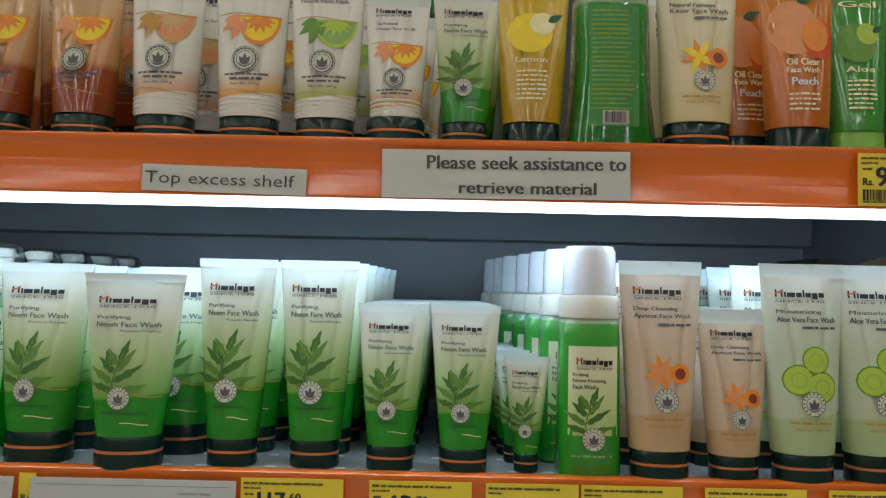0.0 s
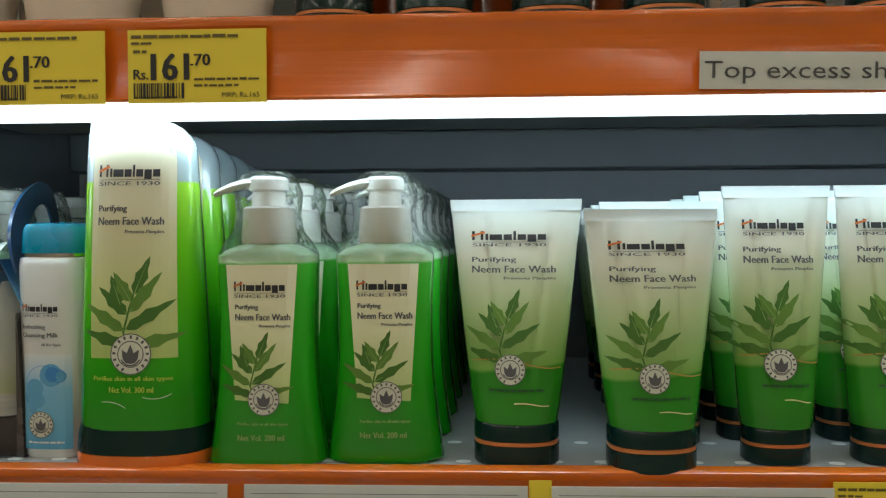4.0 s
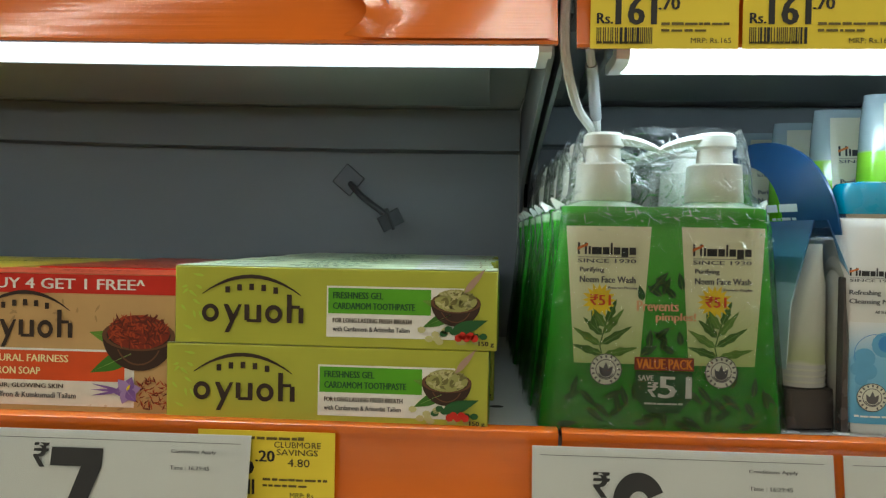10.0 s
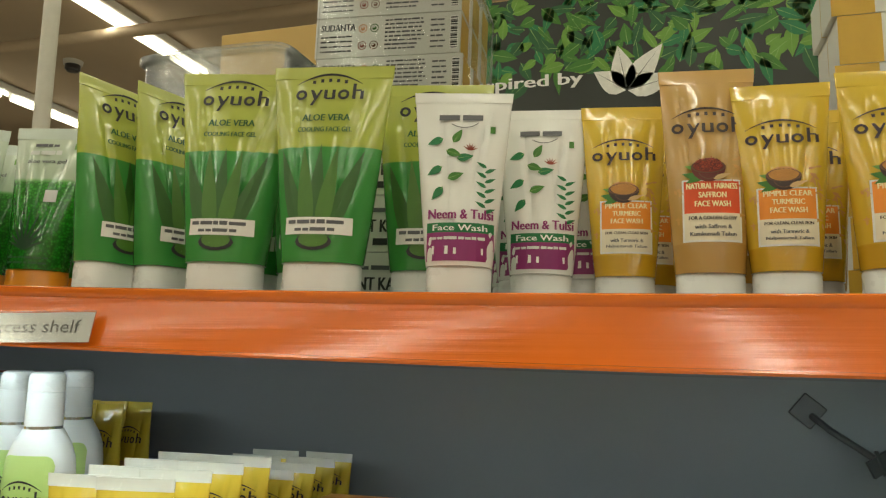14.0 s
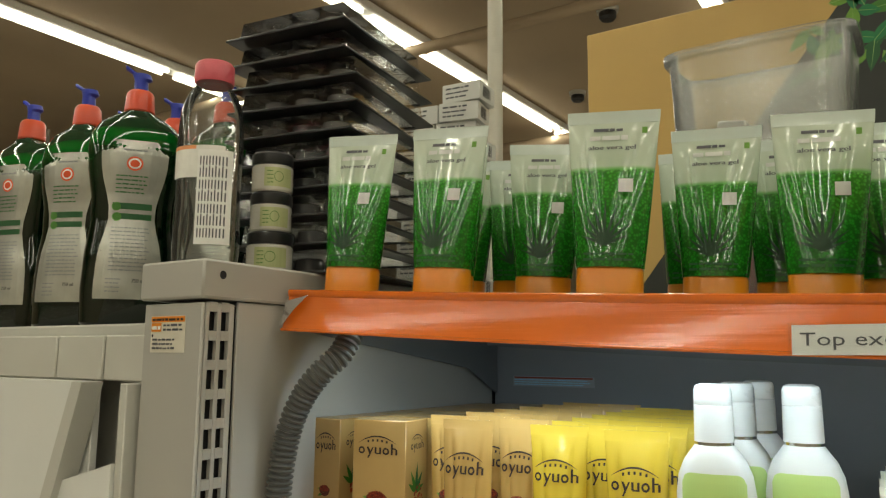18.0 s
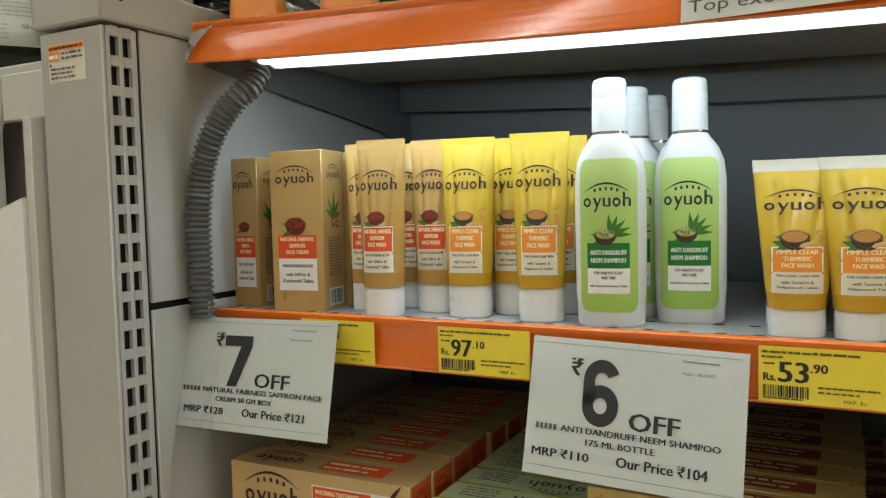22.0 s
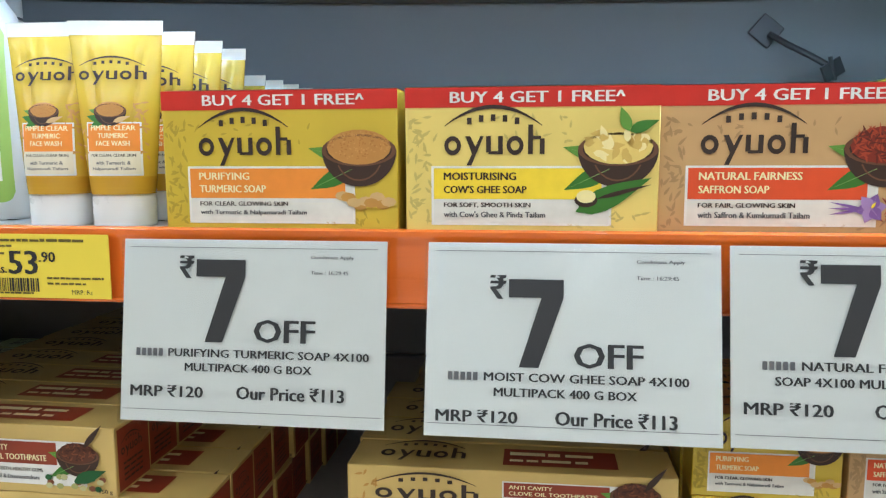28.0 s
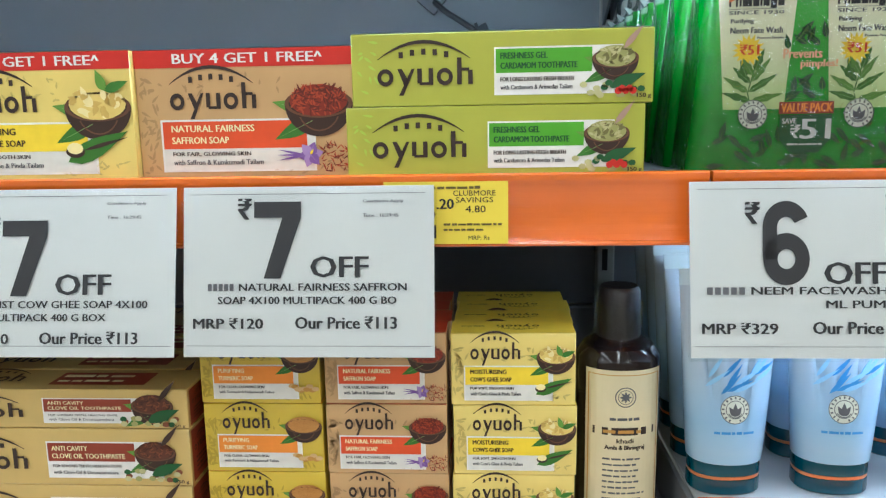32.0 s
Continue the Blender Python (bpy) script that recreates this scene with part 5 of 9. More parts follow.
# -- facial kit: a flat clear pack standing edge-on, hung from an arched card --
def facial_kit():
    t = thing("facial_kit", "clear pack of pale tubes with dark blue arched card", "gift kit", m=pose(1.4035, 0.1000, ZM, 0, 0, -83))
    mb = mat_ramp("dark_blue_card", [(0.0, (0.34, 0.46, 0.50)), (0.04, (0.54, 0.66, 0.68)), (0.075, (0.46, 0.62, 0.70)), (0.095, (0.10, 0.26, 0.42)), (0.112, (0.014, 0.060, 0.15)), (0.165, (0.012, 0.045, 0.11))], 0.28, 0.35, bump=0.1)
    w = 0.074
    out = [(w, 0.108)] + [(w * math.cos(math.pi * k / 20), 0.116 + 0.050 * math.sin(math.pi * k / 20)) for k in range(21)] + [(-w, 0.108)]
    inn = [(0.030, 0.1085)] + [(0.040 * math.cos(math.pi * k / 20) - 0.010, 0.121 + 0.031 * math.sin(math.pi * k / 20)) for k in range(21)] + [(-0.050, 0.1085)]
    g = Geo()
    m = len(out)
    for ya, yb in ((-0.0035, -0.0027),):
        vs = [(x, y * (1 + 1.4 * math.sin(math.pi * min(1, max(0, (z - 0.108) / 0.060)))), z) for y in (ya, yb) for ring in (out, inn) for x, z in ring]
        fs = []
        for k in range(m - 1):
            fs += [(k, k + 1, m + k + 1, m + k), (2 * m + k, 2 * m + k + 1, 3 * m + k + 1, 3 * m + k), (k, k + 1, 2 * m + k + 1, 2 * m + k), (m + k, m + k + 1, 3 * m + k + 1, 3 * m + k)]
        g.add(vs, fs, mb)
    part("hang_loop", g, t, "dark blue arched card loop").matrix_basis = pose(0, 0, 0, 0, 0, 11)
    mfp = mat("frosted_clear_pack", (0.74, 0.82, 0.84), 0.3, vary=0.05, trans=0.55)
    part("card_back", Geo().box(-w, w, 0.0166, 0.0172, 0.002, 0.088, mfp), t, "frosted clear back with small print")
    pb2 = Print(flat(-0.0174))
    pb2.lines(-0.048, -0.010, 0.080, 15, 0.0012, 0.0034, M_GREYINK, 1, 6)
    pb2.lines(0.004, 0.044, 0.080, 12, 0.0012, 0.0034, M_GREYINK, 1, 9)
    pb2.done(t, "back_print").matrix_basis = pose(0, 0, 0, 0, 0, 180)
    part("card_fold", Geo().prism([(0.0155, 0.086), (0.0162, 0.086), (0.0030, 0.116), (0.0022, 0.116)], 0, -w, w, mb), t, "folded blue card")
    part("header_card", Geo().prism([(-0.0172, 0.034), (-0.0168, 0.034), (-0.0148, 0.070), (-0.0027, 0.116), (-0.0035, 0.116), (-0.0155, 0.070)], 0, -w, w - 0.003, mb), t, "blue fading header card")
    n = 24
    mt = mat_ramp("pale_cream_tube", [(0.0, (0.70, 0.71, 0.62)), (0.035, (0.74, 0.74, 0.66)), (0.037, (0.58, 0.64, 0.36)), (0.055, (0.70, 0.71, 0.62)), (0.10, (0.70, 0.72, 0.70))], 0.35, 0.2)
    msm = mat("smoky_dark_plastic", (0.07, 0.06, 0.06), 0.25, vary=0.05, coat=0.3)
    for ox, hw in ((0.0500, 0.0210), (0.0040, 0.0215), (-0.0420, 0.0215)):
        tb = part("inner_tube", Geo().loft([ellipse(ox, -0.001, 0.024, hw * 0.86, 0.0150, n), ellipse(ox, -0.001, 0.05, hw * 0.92, 0.0142, n), ellipse(ox, 0.0, 0.080, hw * 0.98, 0.0112, n), ellipse(ox, 0.002, 0.103, hw, 0.0012, n)], mt), t, "pale tube inside the pack")
        for k in range(4):
            part("ridge", Geo().loft([ellipse(ox, -0.001, 0.0235 + 0.0034 * k, hw * 0.90, 0.0155, n), ellipse(ox, -0.001, 0.0255 + 0.0034 * k, hw * 0.90, 0.0155, n)], M_MILK), tb)
        part("inner_cap", Geo().loft([ellipse(ox, -0.001, 0.001, hw * 0.92, 0.0162, n, 5), ellipse(ox, -0.001, 0.0225, hw * 0.88, 0.0156, n, 5)], msm), t, "smoky dark cap")
    part("clear_box", Geo().loft([[(x, y * s + c, z) for x, y in ((-w, -0.0175), (w + 0.001, -0.0175), (w + 0.001, 0.0175), (-w, 0.0175))] for z, s, c in ((0.0005, 1.0, 0), (0.03, 1.0, 0), (0.085, 0.70, 0), (0.112, 0.20, 0))], M_FILM2, True, False), t, "clear stiff plastic box", smooth=False)
    part("edge_seam", Geo().prism([(0.0118, 0.001), (0.0158, 0.001), (0.0125, 0.085), (0.0118, 0.085)], 0, w - 0.004, w + 0.002, msm), t, "dark folded seam")
    p = Print(lambda x, z: -0.0155 + (z - 0.070) * 0.264)
    p.text("Neem Facial Kit", -0.050, 0.0985, 0.084, 0.0095, M_WPR, 1)
    p.done(t, "header_print")
    p = Print(lambda x, z: -0.0038 * (1 + 1.4 * math.sin(math.pi * min(1, max(0, (z - 0.108) / 0.060)))))
    p.bars(0.018, 0.045, 0.1215, 0.0050, M_SILVER, 1, 3, 0.1)
    p.bars(0.022, 0.044, 0.1165, 0.0018, M_SILVER, 1, 4)
    p.done(t, "loop_print").matrix_basis = pose(0, 0, 0, 0, 0, 11)
    p = Print(lambda x, z: -0.0173 + (z - 0.034) * 0.05 + max(0, z - 0.070) * 0.21)
    p.mark_h(0.018, 0.0780, 0.026, 0.0046)
    p.text("Purifying", 0.018, 0.0690, 0.013, 0.0032, M_GREYINK)
    p.text("Neem Pack", 0.018, 0.0645, 0.017, 0.0032, M_GREYINK)
    p.sprig(0.028, 0.044, 0.016, 2)
    p.lines(0.046, 0.053, 0.078, 14, 0.0012, 0.0030, M_GREYINK, 1, 4)
    p.done(t, "tube_print")


facial_kit()


# -- value pack of two pumps --


def value_pack():
    t = thing("value_pack", "two green pump bottles shrink-wrapped as a value pack", "value pack", "value packs")
    pump_parts(t, -0.0305, -1)
    pump_parts(t, 0.0305, 1)

    def half(z):
        return 0.0545 + 0.0115 * max(0, 1 - z / 0.13) ** 1.2

    def sleeve_front(x, z):
        a = half(z)
        return -0.0230 * (max(0, 1 - (min(abs(x), a * 0.99) / a) ** 6)) ** (1 / 6)
    g = Geo().loft([ellipse(0, 0, z, half(z), 0.0230, 56, 6) for z in (0.001, 0.01, 0.03, 0.05, 0.08, 0.10, 0.1165, 0.121)],
                   mat_ramp("green_film_sleeve", [(0, (0.018, 0.22, 0.014)), (0.035, (0.026, 0.26, 0.018)), (0.07, (0.055, 0.36, 0.03)), (0.108, (0.085, 0.44, 0.045)), (0.114, (0.045, 0.29, 0.025)), (0.12, (0.08, 0.38, 0.05))], 0.16, 0.6, wobble=0.004, bump=0.35))
    part("printed_sleeve", g, t, "green printed film sleeve")
    # the outer film: up round the pump heads, with a pointed corner at each shoulder
    w = Geo().loft([ellipse(0, 0, z, a, b, 48, pw) for z, a, b, pw in ((0.0015, 0.0680, 0.0256, 6), (0.05, 0.0630, 0.0256, 6), (0.112, 0.0572, 0.0254, 6), (0.121, 0.0560, 0.0232, 4), (0.129, 0.0495, 0.0198, 4), (0.143, 0.0485, 0.0180, 4), (0.157, 0.0465, 0.0138, 4), (0.1650, 0.0435, 0.0118, 4))], M_FILM3, False, False)
    part("shrink_film", w, t, "crinkled clear film")
    mfe = mat("whitish_film_edge", (0.55, 0.62, 0.55), 0.12, vary=0.1, coat=0.5)
    for s in (-1, 1):
        part("film_corner", Geo().loft([[(s * 0.0530, -0.008, 0.114), (s * 0.0530, 0.008, 0.114), (s * 0.0500, 0.006, 0.1215), (s * 0.0500, -0.006, 0.1215)],
                                        [(s * 0.0595, -0.0008, 0.1252), (s * 0.0595, 0.0008, 0.1252), (s * 0.0590, 0.0008, 0.1268), (s * 0.0590, -0.0008, 0.1268)]], mfe), t, "pointed corner of shrunk film")
    r = random.Random(5)
    g = Geo()
    for k in range(44):
        x, z = r.uniform(-0.052, 0.052), r.uniform(0.1085, 0.1185)
        a, ln = r.uniform(-0.7, 0.7) + (1.57 if k % 3 == 0 else 0), r.uniform(0.002, 0.006)
        y = sleeve_front(x, z) - 0.0012
        dx, dz = ln * math.cos(a), ln * math.sin(a)
        g.add([(x, y, z), (x + dx * 0.5 + 0.0002, y - 0.0004, z + dz * 0.5 + 0.0002), (x + dx, y, z + dz), (x + dx * 0.5 - 0.0002, y - 0.0004, z + dz * 0.5 - 0.0003)], [(0, 1, 2, 3)], mfe)
    part("film_creases", g, t, "fine pale creases in the film")["kind"] = "stuff"
    p = Print(sleeve_front)
    for s in (-1, 1):
        ox = s * 0.0300
        p.quad((ox - 0.0172, 0.0375), (ox + 0.0172, 0.0375), (ox + 0.0222, 0.1105), (ox - 0.0222, 0.1105), M_LABELG, 1, 8, 8)
        p.mark_h(ox - 0.0162, 0.0955, 0.031, 0.0062)
        p.text("Purifying", ox - 0.0150, 0.0855, 0.0125, 0.0032, M_GREYINK)
        p.text("Neem Face Wash", ox - 0.0150, 0.0805, 0.0290, 0.0034, M_GREYINK)
        p.text("Prevents Pimples", ox, 0.0768, 0.0150, 0.0018, M_GREYINK)
        for k in range(16):
            p.leaf(ox - 0.0045, 0.0712, 0.0088 + 0.0006 * (k % 2), 0.0036, k * 22.5, M_YPR, 3)
        p.text("\u20b951", ox - 0.0095, 0.0685, 0.0105, 0.0058, M_CRIMSON, 6)
        p.sprig(ox - 0.002, 0.0395, 0.030, 3)
        p.badge(ox - 0.0005, 0.0345, 0.0074, 7)
    r = random.Random(9)
    for k in range(30):
        x = -0.056 + 0.112 * ((k * 0.37) % 1.0)
        z = 0.004 + 0.023 * ((k * 0.61) % 1.0)
        p.leaf(x, z, r.uniform(0.010, 0.014), 0.0040, r.uniform(-60, 120), M_SLVLEAF, 2 + k % 2, 0, M_LEAF2)
    for k in range(16):
        x = -0.012 + 0.024 * ((k * 0.43) % 1.0)
        z = 0.042 + 0.010 * ((k * 0.29) % 1.0) + (0.0290 if k % 2 else 0.0)
        p.leaf(x, z, r.uniform(0.008, 0.011), 0.0042, r.uniform(30, 150), M_SLVLEAF, 2 + k % 2, 0, M_LEAF2)
    p.text("Prevents", -0.0150, 0.0660, 0.0215, 0.0054, M_PEACHLT, 7)
    p.text("pimples!", -0.0050, 0.0598, 0.0205, 0.0054, M_PEACHLT, 7)
    p.rect(-0.0155, 0.0155, 0.0345, 0.0415, M_MAROON, 5, 4, 2)
    p.text("VALUE PACK", -0.0145, 0.0354, 0.0290, 0.0053, M_ORPR, 6)
    p.quad((-0.0080, 0.0120), (0.0080, 0.0120), (0.0148, 0.0200), (-0.0148, 0.0200), M_DKGREEN, 5, 4, 2)
    p.rect(-0.0148, 0.0148, 0.0200, 0.0340, M_DKGREEN, 5, 4, 2)
    p.text("SAVE", -0.0135, 0.0290, 0.0080, 0.0030, M_SILVER, 6)
    p.text("\u20b9", -0.0085, 0.0205, 0.0050, 0.0078, M_SILVER, 6)
    p.text("51", -0.0030, 0.0200, 0.0165, 0.0115, M_SILVER, 6)
    p.bars(-0.010, 0.010, 0.0165, 0.0010, M_SILVER, 6, 2)
    p.done(t)
    return t


M_PEACHLT = ink("light_peach_print", (0.80, 0.44, 0.24))
M_SLVLEAF = ink("sleeve_leaf_print", (0.006, 0.075, 0.006))
vp = value_pack()
rows(vp, 1.3255, 0.0335, ZM, 7, 0.050, 0, -0.0015)

# ---- left bay ----
M_WCAP = mat("glossy_white_cap", (0.70, 0.70, 0.68), 0.28, vary=0.03, coat=0.3)
HEAP_TUR = (ink("turmeric_powder", (0.50, 0.24, 0.05)), ink("turmeric_light", (0.56, 0.29, 0.07)), ink("turmeric_dark", (0.43, 0.19, 0.035)))
HEAP_SAF = (ink("saffron_heap", (0.22, 0.02, 0.006)), ink("saffron_light", (0.40, 0.05, 0.012)), ink("saffron_dark", (0.12, 0.012, 0.005)))
HEAP_GHEE = (ink("ghee_heap", (0.78, 0.60, 0.16)), ink("ghee_light", (0.88, 0.76, 0.36)), ink("ghee_shade", (0.64, 0.44, 0.10)))
HEAP_CARD = (ink("cardamom_heap", (0.36, 0.36, 0.12)), ink("cardamom_light", (0.52, 0.50, 0.24)), ink("cardamom_dark", (0.18, 0.17, 0.05)))
HEAP_SALT = (ink("salt_heap", (0.55, 0.42, 0.36)), ink("salt_light", (0.72, 0.62, 0.56)), ink("salt_dark", (0.40, 0.26, 0.20)))
HEAP_CLOVE = (ink("clove_heap", (0.10, 0.025, 0.010)), ink("clove_light", (0.20, 0.06, 0.02)), ink("clove_dark", (0.05, 0.012, 0.006)))
M_VIOLET, M_LILAC = ink("violet_print", (0.20, 0.10, 0.36)), ink("lilac_print", (0.36, 0.24, 0.52))


M_CREAMPR = ink("cream_panel_print", (0.74, 0.68, 0.52))


def draw_herbal(lines, band, heap, hi=1.0):
    def f(p, h, wd):
        w = wd(0.6 * h)[0] * 2
        p.swirls(w * 0.24, w * 0.42, 0.3 * h, 0.62 * h, 46, M_GOLD, 1, 5, 0.040 * h)
        p.swirls(-w * 0.42, -w * 0.30, 0.3 * h, 0.5 * h, 30, M_GOLD, 1, 8, 0.035 * h)
        p.mark_a(-w * 0.43, 0.715 * h, w * 0.86, 0.042 * h, M_BROWNINK)
        p.bowl(-w * 0.03, 0.565 * h, w * 0.20, heap, M_BOWL if heap is HEAP_TUR else HEAP_SAF[2], 3, 2)
        p.rect(-w * 0.335, w * 0.335, 0.252 * h, 0.510 * h, M_OFFWHITE, 1)
        p.rect(-w * 0.315, w * 0.315, 0.37 * h, 0.503 * h, band, 2)
        p.rect(-w * 0.315, w * 0.315, 0.260 * h, 0.37 * h, M_CREAMPR, 2)
        p.leaf(-w * 0.10, 0.515 * h, w * 0.24, w * 0.11, 165, M_LEAF, 3)
        p.leaf(w * 0.02, 0.510 * h, w * 0.22, w * 0.07, 20, M_TAN, 9)
        for k, s in enumerate(lines):
            n = len(s)
            p.ctext(s, 0, (0.470 - 0.037 * k) * h, min(w * 0.045 * n, w * 0.58), 0.024 * h, M_PALEY, 5)
        tur = lines[1] == "TURMERIC"
        p.ctext("FOR CLEAN, CLEAR SKIN" if tur else "FOR A GOLDEN GLOW", 0, 0.342 * h, w * 0.54, 0.015 * h, M_BROWNINK, 5)
        p.ctext("with Turmeric &" if tur else "with Saffron &", 0, 0.306 * h, w * 0.42, 0.017 * h, M_GREYINK, 5)
        p.ctext("Nalpamaradi Tailam" if tur else "Kumkumadi Tailam", 0, 0.276 * h, w * 0.52, 0.017 * h, M_GREYINK, 5)
    return f


def herbal_tube(h, wt, wb, db, ch, cw, top, base, lines, band, heap, label, group):
    low = tuple(0.55 * a + 0.45 * b for a, b in zip(top, base))
    m = mat_ramp("herbal_tube", [(0, base), (0.245 * h, base), (0.25 * h, low), (0.45 * h, low), (0.80 * h, top), (h, tuple(min(1, c * 1.12 + 0.02) for c in top))], 0.22, 0.6, wobble=0.0, bump=0.4)
    t = skin_tube("face_wash_tube", label, h, wt, wb, db, ch, cw, m, M_WCAP, "face wash tube", group, crimp=0.008, crimp_mat=M_PALECR if top == TUR and h < 0.13 else m, draw=draw_herbal(lines, band, heap), round_cap=2.2)
    g = Geo().loft([ellipse(0, 0, ch + 0.0008, cw / 2 + 0.0002, db / 2 * cw / wb + 0.0002, 28, 2.2), ellipse(0, 0, ch + 0.0022, cw / 2 + 0.0002, db / 2 * cw / wb + 0.0002, 28, 2.2)], M_SILVERRING)
    part("silver_ring", g, t)
    return t


M_SILVERRING = mat("bright_silver_ring", (0.75, 0.74, 0.70), 0.18, metal=1.0, vary=0)
TUR = (0.66, 0.47, 0.045)
SAF = (0.52, 0.325, 0.10)
tur_a = lambda h, wt, wb, db, ch, cw: herbal_tube(h, wt, wb, db, ch, cw, TUR, (0.50, 0.29, 0.018), ("PIMPLE CLEAR", "TURMERIC", "FACE WASH"), M_ORPR, HEAP_TUR, "yellow turmeric face wash tube on a white cap", "herbal tubes")
saf_a = lambda h, wt, wb, db, ch, cw: herbal_tube(h, wt, wb, db, ch, cw, SAF, (0.42, 0.24, 0.065), ("NATURAL FAIRNESS", "SAFFRON", "FACE WASH"), M_CRIMSON, HEAP_SAF, "gold saffron face wash tube on a white cap", "herbal tubes")

M_PALECR = mat("pale_clear_tube_end", (0.72, 0.70, 0.60), 0.25, vary=0.05, coat=0.4)

# tall tubes at the bay's end
s1 = saf_a(0.157, 0.046, 0.037, 0.030, 0.026, 0.0365)
rows(s1, 0.2290, 0.032, ZM, 2, 0.055, 8, -0.004)
copy_thing(s1, pose(0.196, 0.062, ZM, 0, 0, 10))
copy_thing(s1, pose(0.2640, 0.068, ZM, 0, 0, 6))
for k in range(5):
    copy_thing(s1, pose(0.200 + 0.002 * k, 0.118 + 0.052 * k, ZM, 0, 0, 8 - 3 * k))
    copy_thing(s1, pose(0.247 + 0.002 * k, 0.122 + 0.052 * k, ZM, 0, 0, 3 + 2 * k))
t1 = tur_a(0.155, 0.0480, 0.0385, 0.031, 0.028, 0.0380)
rows(t1, 0.3060, 0.050, ZM, 7, 0.046, 8, -0.001)
copy_thing(t1, pose(0.3370, 0.078, ZM, 0, 0, 6))
for k in range(7):
    copy_thing(t1, pose(0.3730 + 0.001 * k, 0.046 + 0.046 * k, ZM, 0, 0, 12 - 3 * k))
for k in range(5):
    copy_thing(t1, pose(0.3420 + 0.001 * k, 0.132 + 0.046 * k, ZM, 0, 0, 3 * k - 4))

# short turmeric tubes
t2 = tur_a(0.124, 0.0560, 0.0375, 0.030, 0.020, 0.0375)
rows(t2, 0.5650, 0.038, ZM, 4, 0.043, 4, -0.003)
t2s = tur_a(0.108, 0.0540, 0.0365, 0.029, 0.018, 0.0365)
t2s.matrix_basis = pose(0.5560, 0.210, ZM, 0, 0, 3)
for k in range(1, 4):
    copy_thing(t2s, pose(0.5540 - 0.002 * k, 0.210 + 0.043 * k, ZM, 0, 0, 2 - k))
for k in range(8):
    copy_thing(t2 if k < 4 else t2s, pose(0.6070 + 0.0005 * k, 0.038 + 0.043 * k, ZM, 0, 0, 9 - 2 * k))

# shampoo
M_SHLAB = mat_ramp("lime_green_label", [(0.01, (0.33, 0.50, 0.09)), (0.08, (0.40, 0.56, 0.14)), (0.13, (0.48, 0.62, 0.21))], 0.35, 0.2, bump=0)


def shampoo():
    t = thing("shampoo_bottle", "white shampoo bottle with a lime green label and flip cap", "shampoo bottle", "shampoo bottles")
    n = 36
    prof = [(0.0, 0.0240, 0.0160), (0.002, 0.0258, 0.0175), (0.03, 0.0272, 0.0185), (0.08, 0.0276, 0.0190), (0.114, 0.0274, 0.0187), (0.128, 0.0256, 0.0180), (0.138, 0.0215, 0.0168), (0.1455, 0.0160, 0.0150), (0.149, 0.0136, 0.0136)]
    part("bottle", Geo().loft([ellipse(0, 0, z, a, b, n, 2.3) for z, a, b in prof], M_MILK), t)
    part("neck_ring", Geo().loft([ellipse(0, 0, 0.149, 0.0138, 0.0138, n), ellipse(0, 0, 0.1512, 0.0138, 0.0138, n)], M_SILVERRING), t)
    part("flip_cap", Geo().loft([ellipse(0, 0, 0.1512, 0.0138, 0.0138, n), ellipse(0, 0, 0.1768, 0.0135, 0.0135, n), ellipse(0, 0, 0.1772, 0.0131, 0.0131, n), ellipse(0, 0, 0.1780, 0.0135, 0.0135, n), ellipse(0, 0, 0.188, 0.0132, 0.0132, n), ellipse(0, 0, 0.1912, 0.0120, 0.0120, n), ellipse(0, 0, 0.1925, 0.0090, 0.0090, n)], M_WCAP), t, "white flip cap")

    def wd(z):
        for (z0, a0, b0), (z1, a1, b1) in zip(prof, prof[1:]):
            if z0 <= z <= z1:
                s = (z - z0) / (z1 - z0)
                return a0 + (a1 - a0) * s, b0 + (b1 - b0) * s
        return prof[-1][1:]

    def front(x, z):
        a, b = wd(min(max(z, 0), 0.149))
        return -b * (max(0, 1 - (min(abs(x), a * 0.97) / a) ** 2.3)) ** (1 / 2.3)
    p = Print(front)
    p.rrect(-0.0218, 0.0218, 0.012, 0.130, 0.007, M_SHLAB, 1, 24, 18)
    p.swirls(-0.016, 0.014, 0.026, 0.036, 12, M_LIMEPR, 2, 4, 0.006)
    p.mark_a(-0.0185, 0.0935, 0.037, 0.0068, M_INK)
    p.bowl(-0.002, 0.0720, 0.0085, HEAP_CARD, M_BOWL, 3, 3)
    for k, a in enumerate((20, 45, 70, 95, 0)):
        p.leaf(0.002, 0.0720, 0.016, 0.0042, a, M_LEAF, 4 + k % 2)
    p.rect(-0.0160, 0.0160, 0.0460, 0.0655, mat("deep_green_print", (0.01, 0.16, 0.02), 0.4, vary=0.03), 3)
    p.rect(-0.0160, 0.0160, 0.0265, 0.0460, M_WPR, 3)
    p.ctext("ANTI DANDRUFF", 0, 0.0565, 0.0275, 0.0036, M_WPR, 5)
    p.ctext("NEEM SHAMPOO", 0, 0.0505, 0.0265, 0.0036, M_WPR, 5)
    p.ctext("FOR HEALTHY SCALP", 0, 0.0415, 0.0215, 0.0022, M_BROWNINK, 5)
    p.ctext("AND HAIR", 0, 0.0378, 0.0110, 0.0022, M_BROWNINK, 5)
    p.ctext("with Neem & Rosemary Tailam", 0, 0.0310, 0.0285, 0.0026, M_GREYINK, 5)
    p.done(t)
    return t


